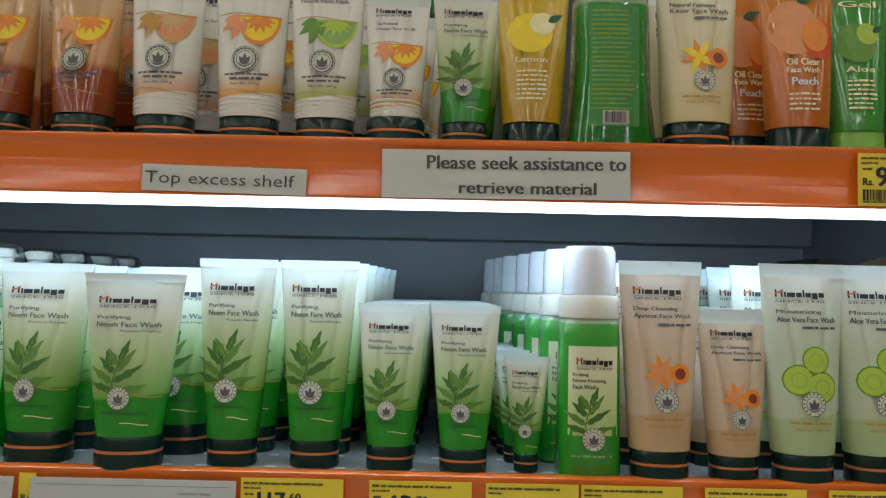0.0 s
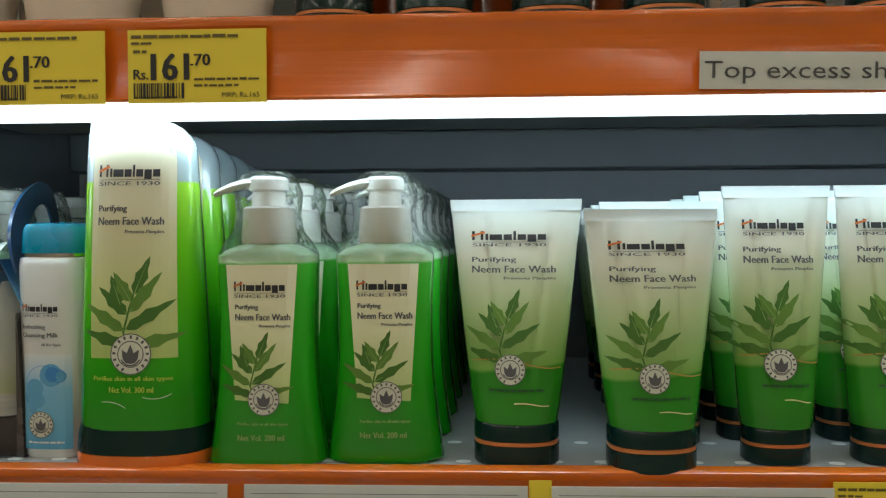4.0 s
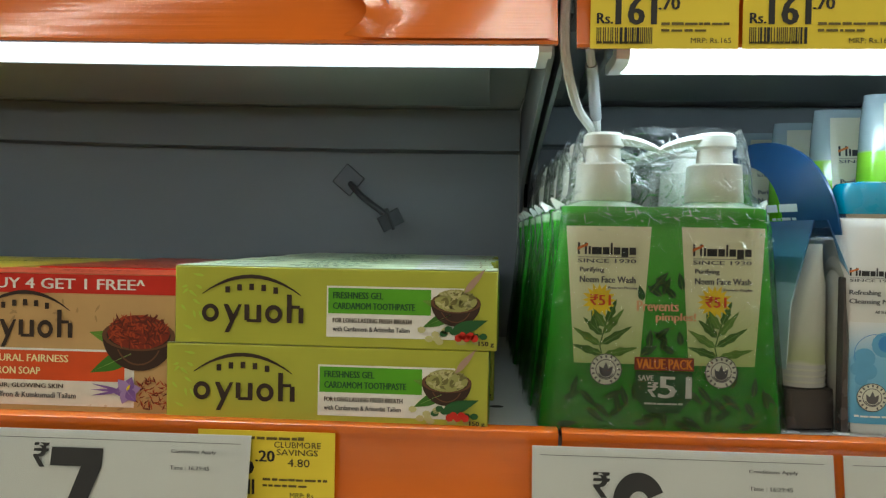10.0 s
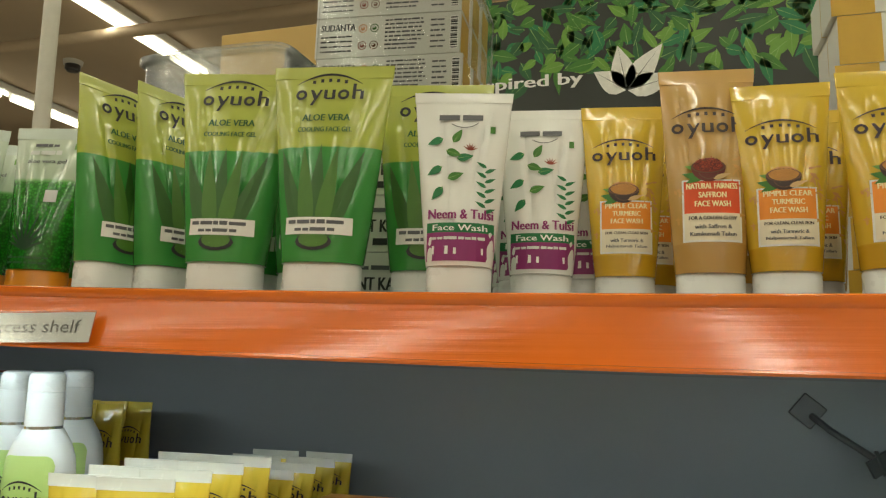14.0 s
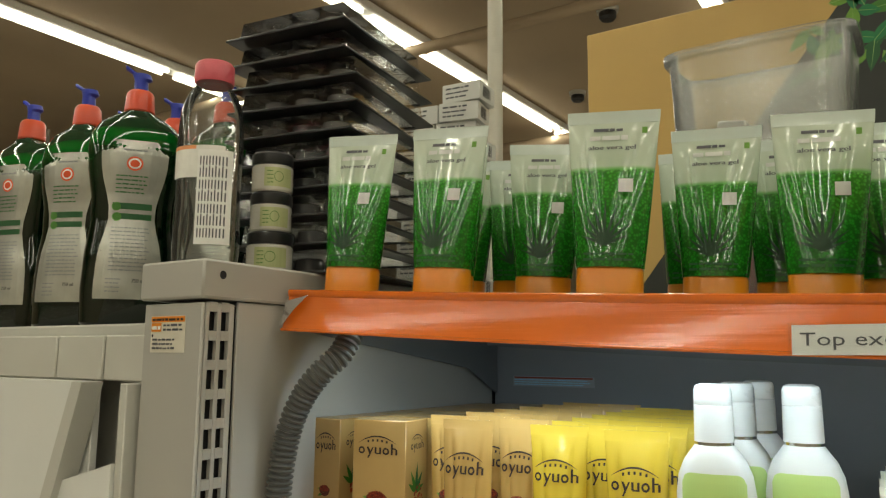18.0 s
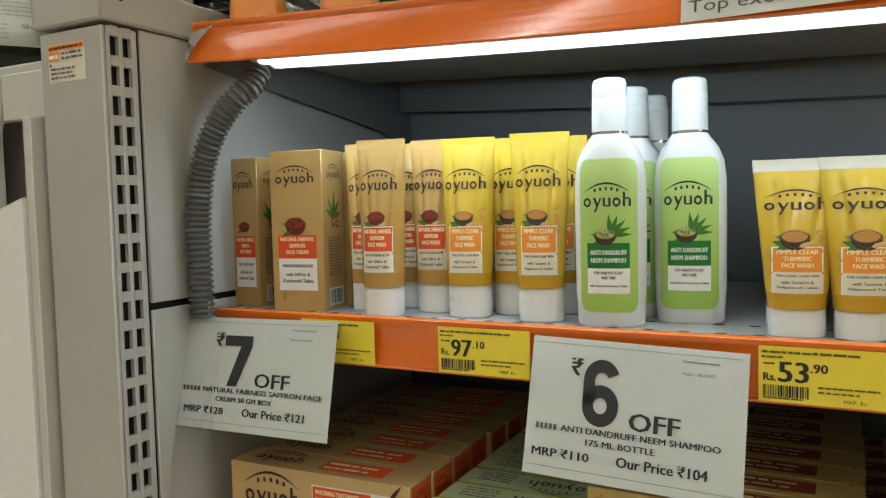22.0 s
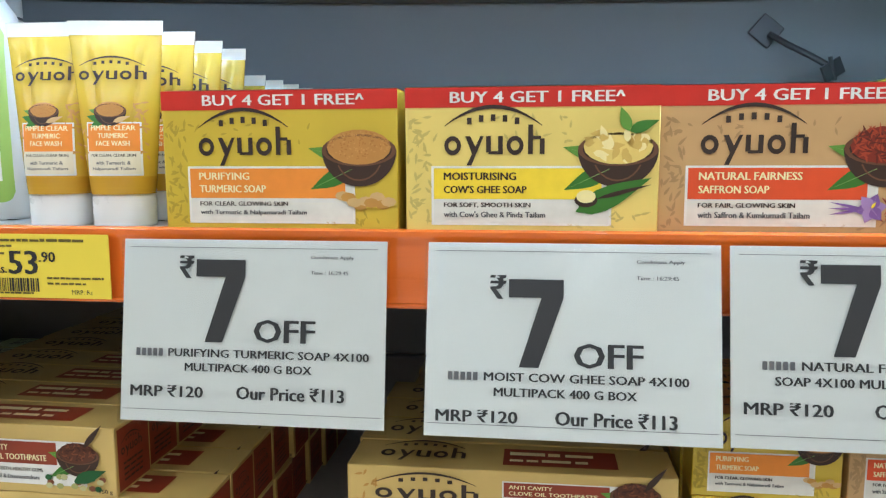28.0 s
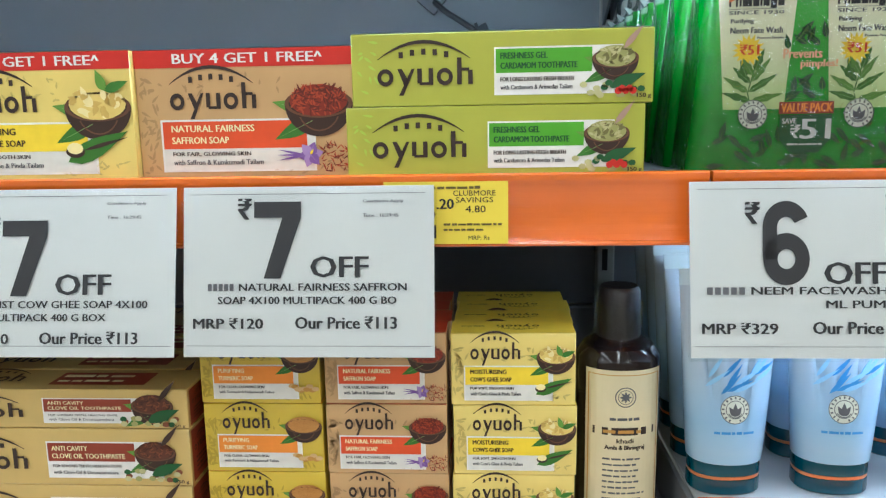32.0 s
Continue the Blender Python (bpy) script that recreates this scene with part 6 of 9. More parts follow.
sh1 = shampoo()
sh1.matrix_basis = pose(0.4320, 0.044, ZM, 0, 0, 8)
for x, y, a in ((0.4360, 0.102, 5), (0.4400, 0.164, 9), (0.4865, 0.080, 6)):
    copy_thing(sh1, pose(x, y, ZM, 0, 0, a))


# -- cartons --
def carton(name, label, w, d, h, m, category, group, draw=None, side=None, top=None, edge=0.0006):
    t = thing(name, label, category, group)
    body = Geo().box(-w / 2, w / 2, 0, d, 0, h, m, edge)
    part("box", body, t)
    if draw:
        p = Print(flat(0.0))
        draw(p, w, h)
        p.done(t)
    if side:
        for s, nm in ((1, "side_print"),):
            p = Print(flat(0.0))
            side(p, d, h)
            ob = p.done(t, nm)
            ob.matrix_basis = pose(w / 2, 0, 0, 0, 0, 90)
    if top:
        p = Print(flat(0.0))
        top(p, w, d)
        ob = p.done(t, "top_print")
        ob.matrix_basis = pose(0, 0, h, -90, 0, 0)
    return t


def m_card(name, c, vary=0.06):
    return mat(name, c, 0.32, vary=vary, scale=30, coat=0.35, bump=0.04, bscale=80, rand=0.03)


M_BOX_CREAM = m_card("gold_beige_card", (0.47, 0.30, 0.105))


def draw_cream(p, w, h):
    p.swirls(-w * 0.45, w * 0.45, 0.02 * h, 0.5 * h, 16, M_GOLD, 1, 4, 0.010)
    p.mark_a(-w * 0.38, 0.80 * h, w * 0.76, 0.040 * h, M_BROWNINK)
    p.bowl(-w * 0.02, 0.545 * h, w * 0.20, HEAP_SAF, HEAP_SAF[2], 3, 3)
    p.rect(-w * 0.37, w * 0.37, 0.33 * h, 0.475 * h, M_CRIMSON, 2)
    p.rect(-w * 0.37, w * 0.37, 0.13 * h, 0.33 * h, M_WPR, 2)
    for k, s in enumerate(("NATURAL FAIRNESS", "SAFFRON", "FACE CREAM")):
        p.ctext(s, 0, (0.438 - 0.040 * k) * h, min(w * 0.042 * len(s), w * 0.64), 0.025 * h, M_PALEY, 5)
    p.ctext("FOR A GOLDEN GLOW", 0, 0.275 * h, w * 0.58, 0.019 * h, M_BROWNINK, 5)
    p.ctext("with Saffron &", 0, 0.220 * h, w * 0.46, 0.022 * h, M_GREYINK, 5)
    p.ctext("Kumkumadi Tailam", 0, 0.180 * h, w * 0.58, 0.022 * h, M_GREYINK, 5)


def side_cream(p, d, h):
    p.mark_a(d * 0.2, 0.83 * h, d * 0.6, 0.032 * h, M_BROWNINK)
    for a, ln in ((55, 0.50), (85, 0.62), (118, 0.52), (150, 0.40), (20, 0.36)):
        p.leaf(d * 0.46, 0.58 * h, d * ln, d * 0.13, a, M_DKGREEN if a % 2 else M_LEAF, 3)
    rs = random.Random(7)
    for k in range(22):
        p.disc(d * rs.uniform(0.36, 0.74), h * rs.uniform(0.52, 0.62), d * 0.035, (M_MAROON, HEAP_SAF[0], HEAP_SAF[1])[k % 3], 4 + k % 3, None, 6)
    p.lines(d * 0.2, d * 0.8, 0.46 * h, 14, 0.008 * h, 0.018 * h, M_GREYINK, 3, 4)
    p.rect(d * 0.2, d * 0.85, 0.03 * h, 0.14 * h, M_WPR, 2, 1, 1)
    p.barcode(d * 0.25, d * 0.8, 0.04 * h, 0.13 * h, 3, 5)


cb = carton("face_cream_box", "gold beige saffron face cream box", 0.056, 0.042, 0.152, M_BOX_CREAM, "cosmetic box", "face cream boxes", draw_cream, side_cream)
nb1 = carton("face_cream_box", "narrow gold beige saffron face cream box beside the panel", 0.0350, 0.042, 0.149, M_BOX_CREAM, "cosmetic box", "face cream boxes", draw_cream, side_cream)
nb1.matrix_basis = pose(0.0605, 0.041, ZM, 0, 0, -2)
rows(cb, 0.1370, 0.0265, ZM, 7, 0.045, 7, -0.001)
for k in range(1, 7):
    copy_thing(nb1, pose(0.0620 + 0.001 * min(k, 2), 0.041 + 0.046 * k, ZM, 0, 0, k % 2))

# soap multipacks
SOAPS = (("PURIFYING", "TURMERIC SOAP", "FOR CLEAR, GLOWING SKIN", "with Turmeric & Nalpamaradi Tailam", (0.62, 0.46, 0.03), M_ORPR, HEAP_TUR),
         ("MOISTURISING", "COW'S GHEE SOAP", "FOR SOFT, SMOOTH SKIN", "with Cow's Ghee & Pinda Tailam", (0.80, 0.64, 0.17), M_YPR, HEAP_GHEE),
         ("NATURAL FAIRNESS", "SAFFRON SOAP", "FOR FAIR, GLOWING SKIN", "with Saffron & Kumkumadi Tailam", (0.55, 0.35, 0.15), M_CRIMSON, HEAP_SAF))


TINTS = [ink("soap_tint", tuple(c * 0.72 for c in q[4])) for q in SOAPS]


def draw_soap(k, multi):
    a, b, c, d, col, band, heap = SOAPS[k]
    lt = M_PALEY if k != 1 else M_BROWNINK

    def f(p, w, h):
        top = 0.845 * h if multi else h
        if multi:
            p.rect(-w / 2, w / 2, 0.865 * h, h, M_RED, 1, 1, 1)
            p.ctext("BUY 4 GET 1 FREE^", 0.02 * w, 0.895 * h, w * 0.68, 0.075 * h, M_WPR, 3)
        s = top / (0.845 * h)
        p.swirls(-w * 0.49, -w * 0.39, 0.05 * h, 0.84 * h, 60, TINTS[k], 1, 4 + k, 0.006)
        p.swirls(-w * 0.4, w * 0.2, 0.60 * h, 0.84 * h, 22, TINTS[k], 1, 14 + k, 0.005)
        p.swirls(w * 0.1, w * 0.48, 0.04 * h, 0.20 * h, 26, TINTS[k], 1, 24 + k, 0.005)
        p.mark_a(-w * 0.34, 0.550 * h * s, w * 0.41, 0.122 * h * s)
        p.rect(-w * 0.395, w * 0.32, 0.065 * h, 0.47 * h * s, M_WPR, 1, 1, 1)
        p.rect(-w * 0.385, w * 0.31, 0.08 * h, 0.455 * h * s, M_OFFWHITE, 2, 1, 1)
        p.rect(-w * 0.385, w * 0.28, 0.245 * h * s, 0.455 * h * s, band, 3, 1, 1)
        p.text(a, -w * 0.345, 0.375 * h * s, w * 0.024 * len(a), 0.052 * h * s, lt, 5)
        p.text(b, -w * 0.345, 0.285 * h * s, w * 0.022 * len(b), 0.052 * h * s, lt, 5)
        p.text(c, -w * 0.345, 0.185 * h * s, w * 0.0165 * len(c), 0.036 * h * s, M_BROWNINK, 5)
        p.text(d, -w * 0.345, 0.120 * h * s, w * 0.0135 * len(d), 0.040 * h * s, M_GREYINK, 5)
        p.bowl(w * 0.34, 0.58 * h * s, w * 0.155, heap, M_BOWL, 4, 5 + k)
        r = random.Random(k)
        if k == 0:
            for i in range(9):
                p.disc(w * (0.27 + 0.024 * i), 0.20 * h + r.uniform(-0.03, 0.08) * h, w * 0.032, M_GOLD if i % 2 else M_TAN, 8 + i % 3, w * 0.02, 8)
        elif k == 1:
            p.leaf(w * 0.18, 0.16 * h, w * 0.32, w * 0.10, 25, M_LEAF, 6)
            p.disc(w * 0.22, 0.24 * h, w * 0.045, M_BOWL, 8, w * 0.028)
            p.disc(w * 0.22, 0.265 * h, w * 0.038, HEAP_GHEE[1], 9, w * 0.026)
            p.leaf(w * 0.26, 0.25 * h, w * 0.22, w * 0.02, 15, M_BOWL, 8)
            p.leaf(w * 0.38, 0.70 * h, w * 0.12, w * 0.05, 20, M_LEAF, 11)
            p.leaf(w * 0.38, 0.70 * h, w * 0.10, w * 0.05, 110, M_LEAF2, 11)
        else:
            for i in range(6):
                p.leaf(w * 0.295, 0.19 * h, w * 0.060, w * 0.052, i * 60 + 10, M_VIOLET if i % 2 else M_LILAC, 8 + i % 3, 0, M_LILAC)
            p.leaf(w * 0.295, 0.19 * h, w * 0.03, w * 0.012, 60, M_YPR, 12)
            for i in range(3):
                p.leaf(w * 0.27, 0.185 * h, w * 0.13, w * 0.012, 168 + 11 * i, M_VIOLET, 7)
            for i in range(70):
                p.leaf(w * r.uniform(0.34, 0.485), h * r.uniform(0.05, 0.26), w * 0.030, w * 0.006, r.uniform(0, 180), HEAP_SAF[i % 3], 7 + 0.4 * (i % 4))
    return f


def top_soap(k):
    full = (M_TOPOR, M_TOPYL, M_TOPRD)[k]
    dark = (M_RIM, M_BROWNINK, M_MAROON)[k]

    def f(p, w, d):
        p.rect(-w * 0.497, w * 0.497, d * 0.01, d * 0.99, full, 1, 1, 1)
        p.mark_a(w * 0.22, d * 0.62, -w * 0.36, -d * 0.14, dark, 3)
        p.bars(-w * 0.42, -w * 0.22, d * 0.50, d * 0.06, dark, 3, 3 + k)
    return f


M_TOPOR, M_TOPYL, M_TOPRD = ink("orange_top_print", (0.78, 0.30, 0.015), 0.3), ink("yellow_top_print", (0.80, 0.60, 0.05), 0.3), ink("brick_red_top_print", (0.52, 0.055, 0.015), 0.3)
M_MINT = ink("pale_mint_print", (0.60, 0.70, 0.44), 0.35)
MP = [carton("soap_multipack", lab, 0.1350, 0.060, 0.079, m_card(cn, SOAPS[k][4]), "soap box", "soap multipacks", draw_soap(k, True), None, top_soap(k))
      for k, (lab, cn) in enumerate((("yellow turmeric soap multipack with a red offer band", "yellow_card"), ("pale yellow ghee soap multipack with a red offer band", "pale_yellow_card"), ("tan saffron soap multipack with a red offer band", "tan_card")))]
for k, x in enumerate((0.7180, 0.8565, 0.9915)):
    for i, y in enumerate(((0.007, 0.086, 0.149, 0.212), (0.007, 0.0700, 0.133, 0.196), (0.013, 0.101, 0.164, 0.227))[k]):
        m = pose(x + (-0.006, 0.002, 0.003)[k] * (i > 0) + 0.0012 * math.sin(i * 2.3 + k), y, ZM, 0, 0, 0.6 - 0.5 * k + 0.5 * math.sin(i * 1.7 + k))
        if i == 0:
            MP[k].matrix_basis = m
        else:
            copy_thing(MP[k], m)

# toothpaste cartons
PASTES = (("FRESHNESS GEL", "CARDAMOM TOOTHPASTE", "FOR LONG LASTING FRESH BREATH", "with Cardamom & Arimedas Tailam", (0.42, 0.44, 0.048), M_GREENPR, HEAP_CARD, "lime green cardamom toothpaste box"),
          ("WHITENING TOOTHPASTE", "WITH ROCK SALT", "REMOVES STAINS FOR WHITER TEETH", "with Rock Salt & Dashanakanti", (0.56, 0.38, 0.16), M_CRIMSON, HEAP_SALT, "tan rock salt toothpaste box"),
          ("ANTI CAVITY", "CLOVE OIL TOOTHPASTE", "FOR STRONG TEETH, HEALTHY GUMS", "with Clove Oil & Dasanasamskara", (0.60, 0.43, 0.13), M_MAROON, HEAP_CLOVE, "golden clove oil toothpaste box"))


def paste_box(k, w, h, d):
    a, b, c, e, col, band, heap, lab = PASTES[k]

    def draw(p, w, h):
        p.swirls(-w * 0.48, -w * 0.40, 0.1 * h, 0.9 * h, 12, (M_LIMEPR, M_TAN, M_GOLD)[k], 1, k, 0.006)
        p.mark_a(-w * 0.41, 0.29 * h, w * 0.33, 0.225 * h)
        p.rect(-w * 0.02, w * 0.40, 0.13 * h, 0.78 * h, M_WPR, 1, 1, 1)
        p.rect(-w * 0.015, w * 0.30, 0.43 * h, 0.755 * h, band, 2, 1, 1)
        p.text(a, 0.0, 0.62 * h, w * 0.0118 * len(a), 0.085 * h, M_PALEY if k else M_DKGREEN, 4)
        p.text(b, 0.0, 0.485 * h, w * 0.0132 * len(b), 0.085 * h, M_PALEY if k else M_DKGREEN, 4)
        p.text(c, 0.0, 0.315 * h, w * 0.0083 * len(c), 0.058 * h, M_BROWNINK, 4)
        p.text(e, 0.0, 0.205 * h, w * 0.0076 * len(e), 0.062 * h, M_GREYINK, 4)
        p.bowl(w * 0.375, 0.60 * h, w * 0.075, heap, M_BOWL, 4, 3 + k)
        p.leaf(w * 0.40, 0.72 * h, w * 0.10, w * 0.022, 50, HEAP_SALT[2] if k == 0 else M_BOWL, 9)
        r = random.Random(k + 3)
        for i in range(20):
            x = w * r.uniform(0.27, 0.46)
            p.disc(x, h * r.uniform(0.10, 0.28), w * 0.013, (HEAP_CARD[1], M_DKGREEN, HEAP_CARD[0], heap[1])[i % 4], 6 + i % 3, w * 0.010, 7)
        p.leaf(w * 0.36, 0.22 * h, w * 0.12, w * 0.045, 20, M_DKGREEN, 9)
        if k == 0:
            for i in range(5):
                p.disc(w * (0.385 + 0.012 * i), h * (0.16 + 0.03 * (i % 2)), w * 0.012, M_RED, 10, None, 7)
        p.text("150 g", w * 0.445, 0.05 * h, w * 0.045, 0.075 * h, M_BROWNINK, 9)

    def side(p, d, h):
        p.rect(d * 0.06, d * 0.94, 0.05 * h, 0.95 * h, band, 1, 1, 1)
        dk = M_DKGREEN if k == 0 else M_BROWNINK
        p.mark_a(d * 0.15, 0.56 * h, d * 0.6, 0.10 * h, dk, 2)
        p.lines(d * 0.2, d * 0.8, 0.44 * h, 4, 0.035 * h, 0.08 * h, dk, 2, 3)

    def top(p, w, d):
        if k == 0:
            p.rect(-w * 0.498, w * 0.498, d * 0.01, d * 0.93, M_MINT, 1, 1, 1)
            p.mark_a(w * 0.10, d * 0.66, -w * 0.28, -d * 0.24, M_DKGREEN, 3)
            p.lines(-w * 0.42, -w * 0.24, d * 0.78, 4, d * 0.06, d * 0.15, M_GREYINK, 3, 4)
            p.rect(w * 0.24, w * 0.40, d * 0.12, d * 0.82, M_SEAL, 2, 1, 1)
            return
        p.mark_a(-w * 0.41, d * 0.34, w * 0.28, d * 0.24, M_BROWNINK, 3)
        p.rect(-w * 0.02, w * 0.33, d * 0.2, d * 0.8, band, 1, 1, 1)
        p.bars(0.0, w * 0.27, d * 0.55, d * 0.12, M_PALEY, 3, 2)
        p.bars(0.0, w * 0.24, d * 0.32, d * 0.10, M_PALEY, 3, 4)
    return carton("toothpaste_box", lab, w, d, h, m_card("paste_card", col), "toothpaste box", "toothpaste boxes", draw, side, top)


def pile(ob, x, y, z, h, nz, ny, pitch, turn=0.0, seed=1, jit=0.003, shift=0.0):
    """A block of cartons: nz high, ny deep."""
    r = random.Random(seed)
    first = True
    for j in range(ny):
        for i in range(nz):
            m = pose(x + r.uniform(-jit, jit) * (1 if j else 0.4) + shift * (nz - 1 - i), y + pitch * j + r.uniform(0, 0.001), z + h * i, 0, 0, turn + r.uniform(-0.6, 0.6))
            if first:
                ob.matrix_basis = m
                first = False
            else:
                copy_thing(ob, m)


pile(paste_box(0, 0.1775, 0.0425, 0.036), 1.1480, 0.008, ZM, 0.0428, 2, 9, 0.0375, -0.8, 3, 0.004, -0.003)
# lower shelf piles
pile(paste_box(1, 0.1950, 0.0510, 0.042), 0.1690, -0.003, ZL, 0.0513, 2, 8, 0.0430, 1.5, 5)
pile(paste_box(0, 0.1950, 0.0410, 0.040), 0.3700, -0.001, ZL, 0.0413, 2, 9, 0.0410, 0.5, 6)
pile(paste_box(2, 0.1900, 0.0434, 0.040), 0.5170, 0.004, ZL + 0.0828, 0.0437, 1, 9, 0.0410, -1.0, 7)
pc = paste_box(2, 0.1900, 0.0410, 0.040)
pile(pc, 0.5700, 0.004, ZL, 0.0413, 2, 9, 0.0410, 0.4, 8)
pile(paste_box(2, 0.1900, 0.0400, 0.040), 0.8460, 0.012, ZL, 0.0403, 2, 8, 0.0410, 0.2, 9)
pile(paste_box(2, 0.1900, 0.0270, 0.040), 0.8470, 0.012, ZL + 0.0808, 0.0273, 1, 4, 0.0410, 0.2, 10)


def single_soap(k):
    return carton("soap_box", ("yellow turmeric soap box", "pale yellow ghee soap box", "tan saffron soap box")[k], 0.0800, 0.0285, 0.0480, m_card("soap_card", SOAPS[k][4]), "soap box", "single soap boxes", draw_soap(k, False), None, top_soap(k))


pile(single_soap(0), 0.9905, 0.018, ZL, 0.0483, 3, 4, 0.0292, 0, 11, 0.002)
pile(single_soap(2), 1.0735, 0.018, ZL, 0.0483, 3, 4, 0.0292, 0, 12, 0.002)
pile(single_soap(1), 1.1565, 0.018, ZL, 0.0483, 3, 4, 0.0292, 0, 13, 0.002)


# dark oil bottle
def oil_bottle():
    t = thing("hair_cleanser_bottle", "dark brown bottle with a cream label and black cap", "bottle", m=pose(1.2275, 0.050, ZL, 0, 0, 3))
    n = 30
    md = mat("dark_brown_liquid_bottle", (0.010, 0.006, 0.006), 0.15, vary=0.1, coat=0.25, spec=0.3)
    part("bottle", Geo().loft([ellipse(0, 0, z, a, a * 0.92, n, 2.2) for z, a in ((0, 0.0255), (0.002, 0.0278), (0.112, 0.0282), (0.123, 0.0276), (0.1305, 0.0225), (0.1345, 0.0150), (0.136, 0.0125))], md), t)
    part("cap", Geo().loft([ellipse(0, 0, z, a, a, n) for z, a in ((0.1345, 0.0142), (0.1365, 0.0148), (0.150, 0.0142), (0.166, 0.0140), (0.169, 0.0120))], mat("black_ribbed_cap", (0.012, 0.010, 0.011), 0.35, vary=0.1, bump=0.3, bscale=400)), t)
    part("film", Geo().loft([ellipse(0, 0, z, a, a, n) for z, a in ((0.1300, 0.0236), (0.1345, 0.0180), (0.141, 0.0160), (0.158, 0.0156))], M_FILM2, False, False), t, "clear shrink film")
    f = lambda x, z: -0.0260 * (max(0, 1 - (min(abs(x), 0.0268) / 0.0282) ** 2.2)) ** (1 / 2.2)
    p = Print(f)
    p.rect(-0.0240, 0.0240, 0.010, 0.118, M_PALEY2, 1, 16, 4)
    p.rect(-0.0228, -0.0222, 0.013, 0.115, M_GOLD, 2, 1, 6)
    p.rect(0.0222, 0.0228, 0.013, 0.115, M_GOLD, 2, 1, 6)
    for zz in (0.1145, 0.0130):
        p.rect(-0.0228, 0.0228, zz, zz + 0.0006, M_GOLD, 2, 12, 1)
    p.ring(0, 0.100, 0.0062, 0.0069, M_GREYINK, 2, 22)
    p.ring(0, 0.100, 0.0046, 0.0050, M_GREYINK, 2, 18)
    for a in range(0, 360, 45):
        p.leaf(0, 0.100, 0.0042, 0.0018, a, M_GREYINK, 2)
    p.bars(-0.010, 0.010, 0.0840, 0.0020, M_GREYINK, 2, 3)
    p.rect(-0.0200, 0.0200, 0.0738, 0.0790, M_BROWNINK, 2, 6, 1)
    p.bars(-0.014, 0.014, 0.0752, 0.0024, M_GOLD, 4, 5)
    p.ctext("khadi", 0, 0.0685, 0.011, 0.0032, M_BROWNINK, 3)
    p.ctext("Amla & Bhringraj", 0, 0.0630, 0.026, 0.0040, M_BROWNINK, 3)
    p.lines(-0.014, 0.014, 0.058, 9, 0.0014, 0.0040, M_GREYINK, 3, 5)
    p.ctext("Net 210ml", 0, 0.020, 0.013, 0.0024, M_BROWNINK, 3)
    p.done(t)


M_PALEY2 = mat("aged_cream_label", (0.66, 0.58, 0.36), 0.5, vary=0.05)
oil_bottle()

# blue tubes on the right bay's lower shelf
bl = [(0, (0.26, 0.42, 0.58)), (0.03, (0.34, 0.50, 0.66)), (0.050, (0.30, 0.48, 0.68)), (0.064, (0.36, 0.52, 0.70)), (0.085, (0.44, 0.56, 0.70)), (0.12, (0.52, 0.58, 0.64)), (0.15, (0.56, 0.60, 0.63))]


def draw_blue(p, h, wd):
    w = wd(0.8 * h)[0] * 2
    p.mark_h(-w * 0.36, 0.845 * h, w * 0.62, 0.034 * h)
    p.text("Oil Clear", -w * 0.36, 0.762 * h, w * 0.4, 0.025 * h, M_GREYINK)
    p.text("Lemon Face Wash", -w * 0.36, 0.728 * h, w * 0.62, 0.025 * h, M_GREYINK)
    r = random.Random(2)
    for k in range(14):
        p.leaf(w * r.uniform(-0.3, 0.2), h * r.uniform(0.45, 0.55), w * 0.3, w * 0.05, r.uniform(20, 70), M_LIGHTBLUE if k % 2 else M_BLUEPR, 2 + k % 2)
    p.badge(0, 0.40 * h, 0.055 * h, 6)
    p.bars(-w * 0.2, w * 0.2, 0.29 * h, 0.012 * h, M_BLUEPR, 4, 3)


M_TEALCAP2 = mat("dark_teal_cap", (0.0, 0.055, 0.085), 0.22, vary=0.05, coat=0.4)
bt = skin_tube("face_wash_tube", "frosted blue face wash tube on a dark teal cap", 0.148, 0.066, 0.048, 0.036, 0.022, 0.0465, mat_ramp("blue_gel_tube", bl, 0.25, 0.4, wobble=0.002), M_TEALCAP2, "face wash tube", "blue face wash tubes", crimp_mat=M_FROST, stripe=M_BAND, draw=draw_blue)
rows(bt, 1.2960, 0.036, ZLR, 5, 0.052, 3, 0.003)
for k in range(5):
    copy_thing(bt, pose(1.3660 + 0.002 * k, 0.038 + 0.052 * k, ZLR, 0, 0, -3 + k))
    copy_thing(bt, pose(1.4360 + 0.002 * k, 0.042 + 0.052 * k, ZLR, 0, 0, k))

# ---- price strips: cards, tickets and notices ----
offer_card(0.0430, 0.171, 14, "7", ((0.13, "NATURAL FAIRNESS SAFFRON FACE", 0.02, 0.95), (0, "CREAM 50 GM BOX", 0.26, 0.64)), "128", "121", num=-0.005, txt=-0.003, low=0.0, tilt=-1.2, gap=0.0200)
offer_card(0.3860, 0.153, 14, "6", ((0.11, "ANTI DANDRUFF NEEM SHAMPOO", 0.05, 0.90), (0, "175 ML BOTTLE", 0.30, 0.62)), "110", "104", num=-0.005, txt=-0.003, low=0.0, tilt=1.5)
offer_card(0.6320, 0.150, 9, "7", ((0.11, "PURIFYING TURMERIC SOAP 4X100", 0.06, 0.94), (0, "MULTIPACK 400 G BOX", 0.25, 0.73)), "120", "113")
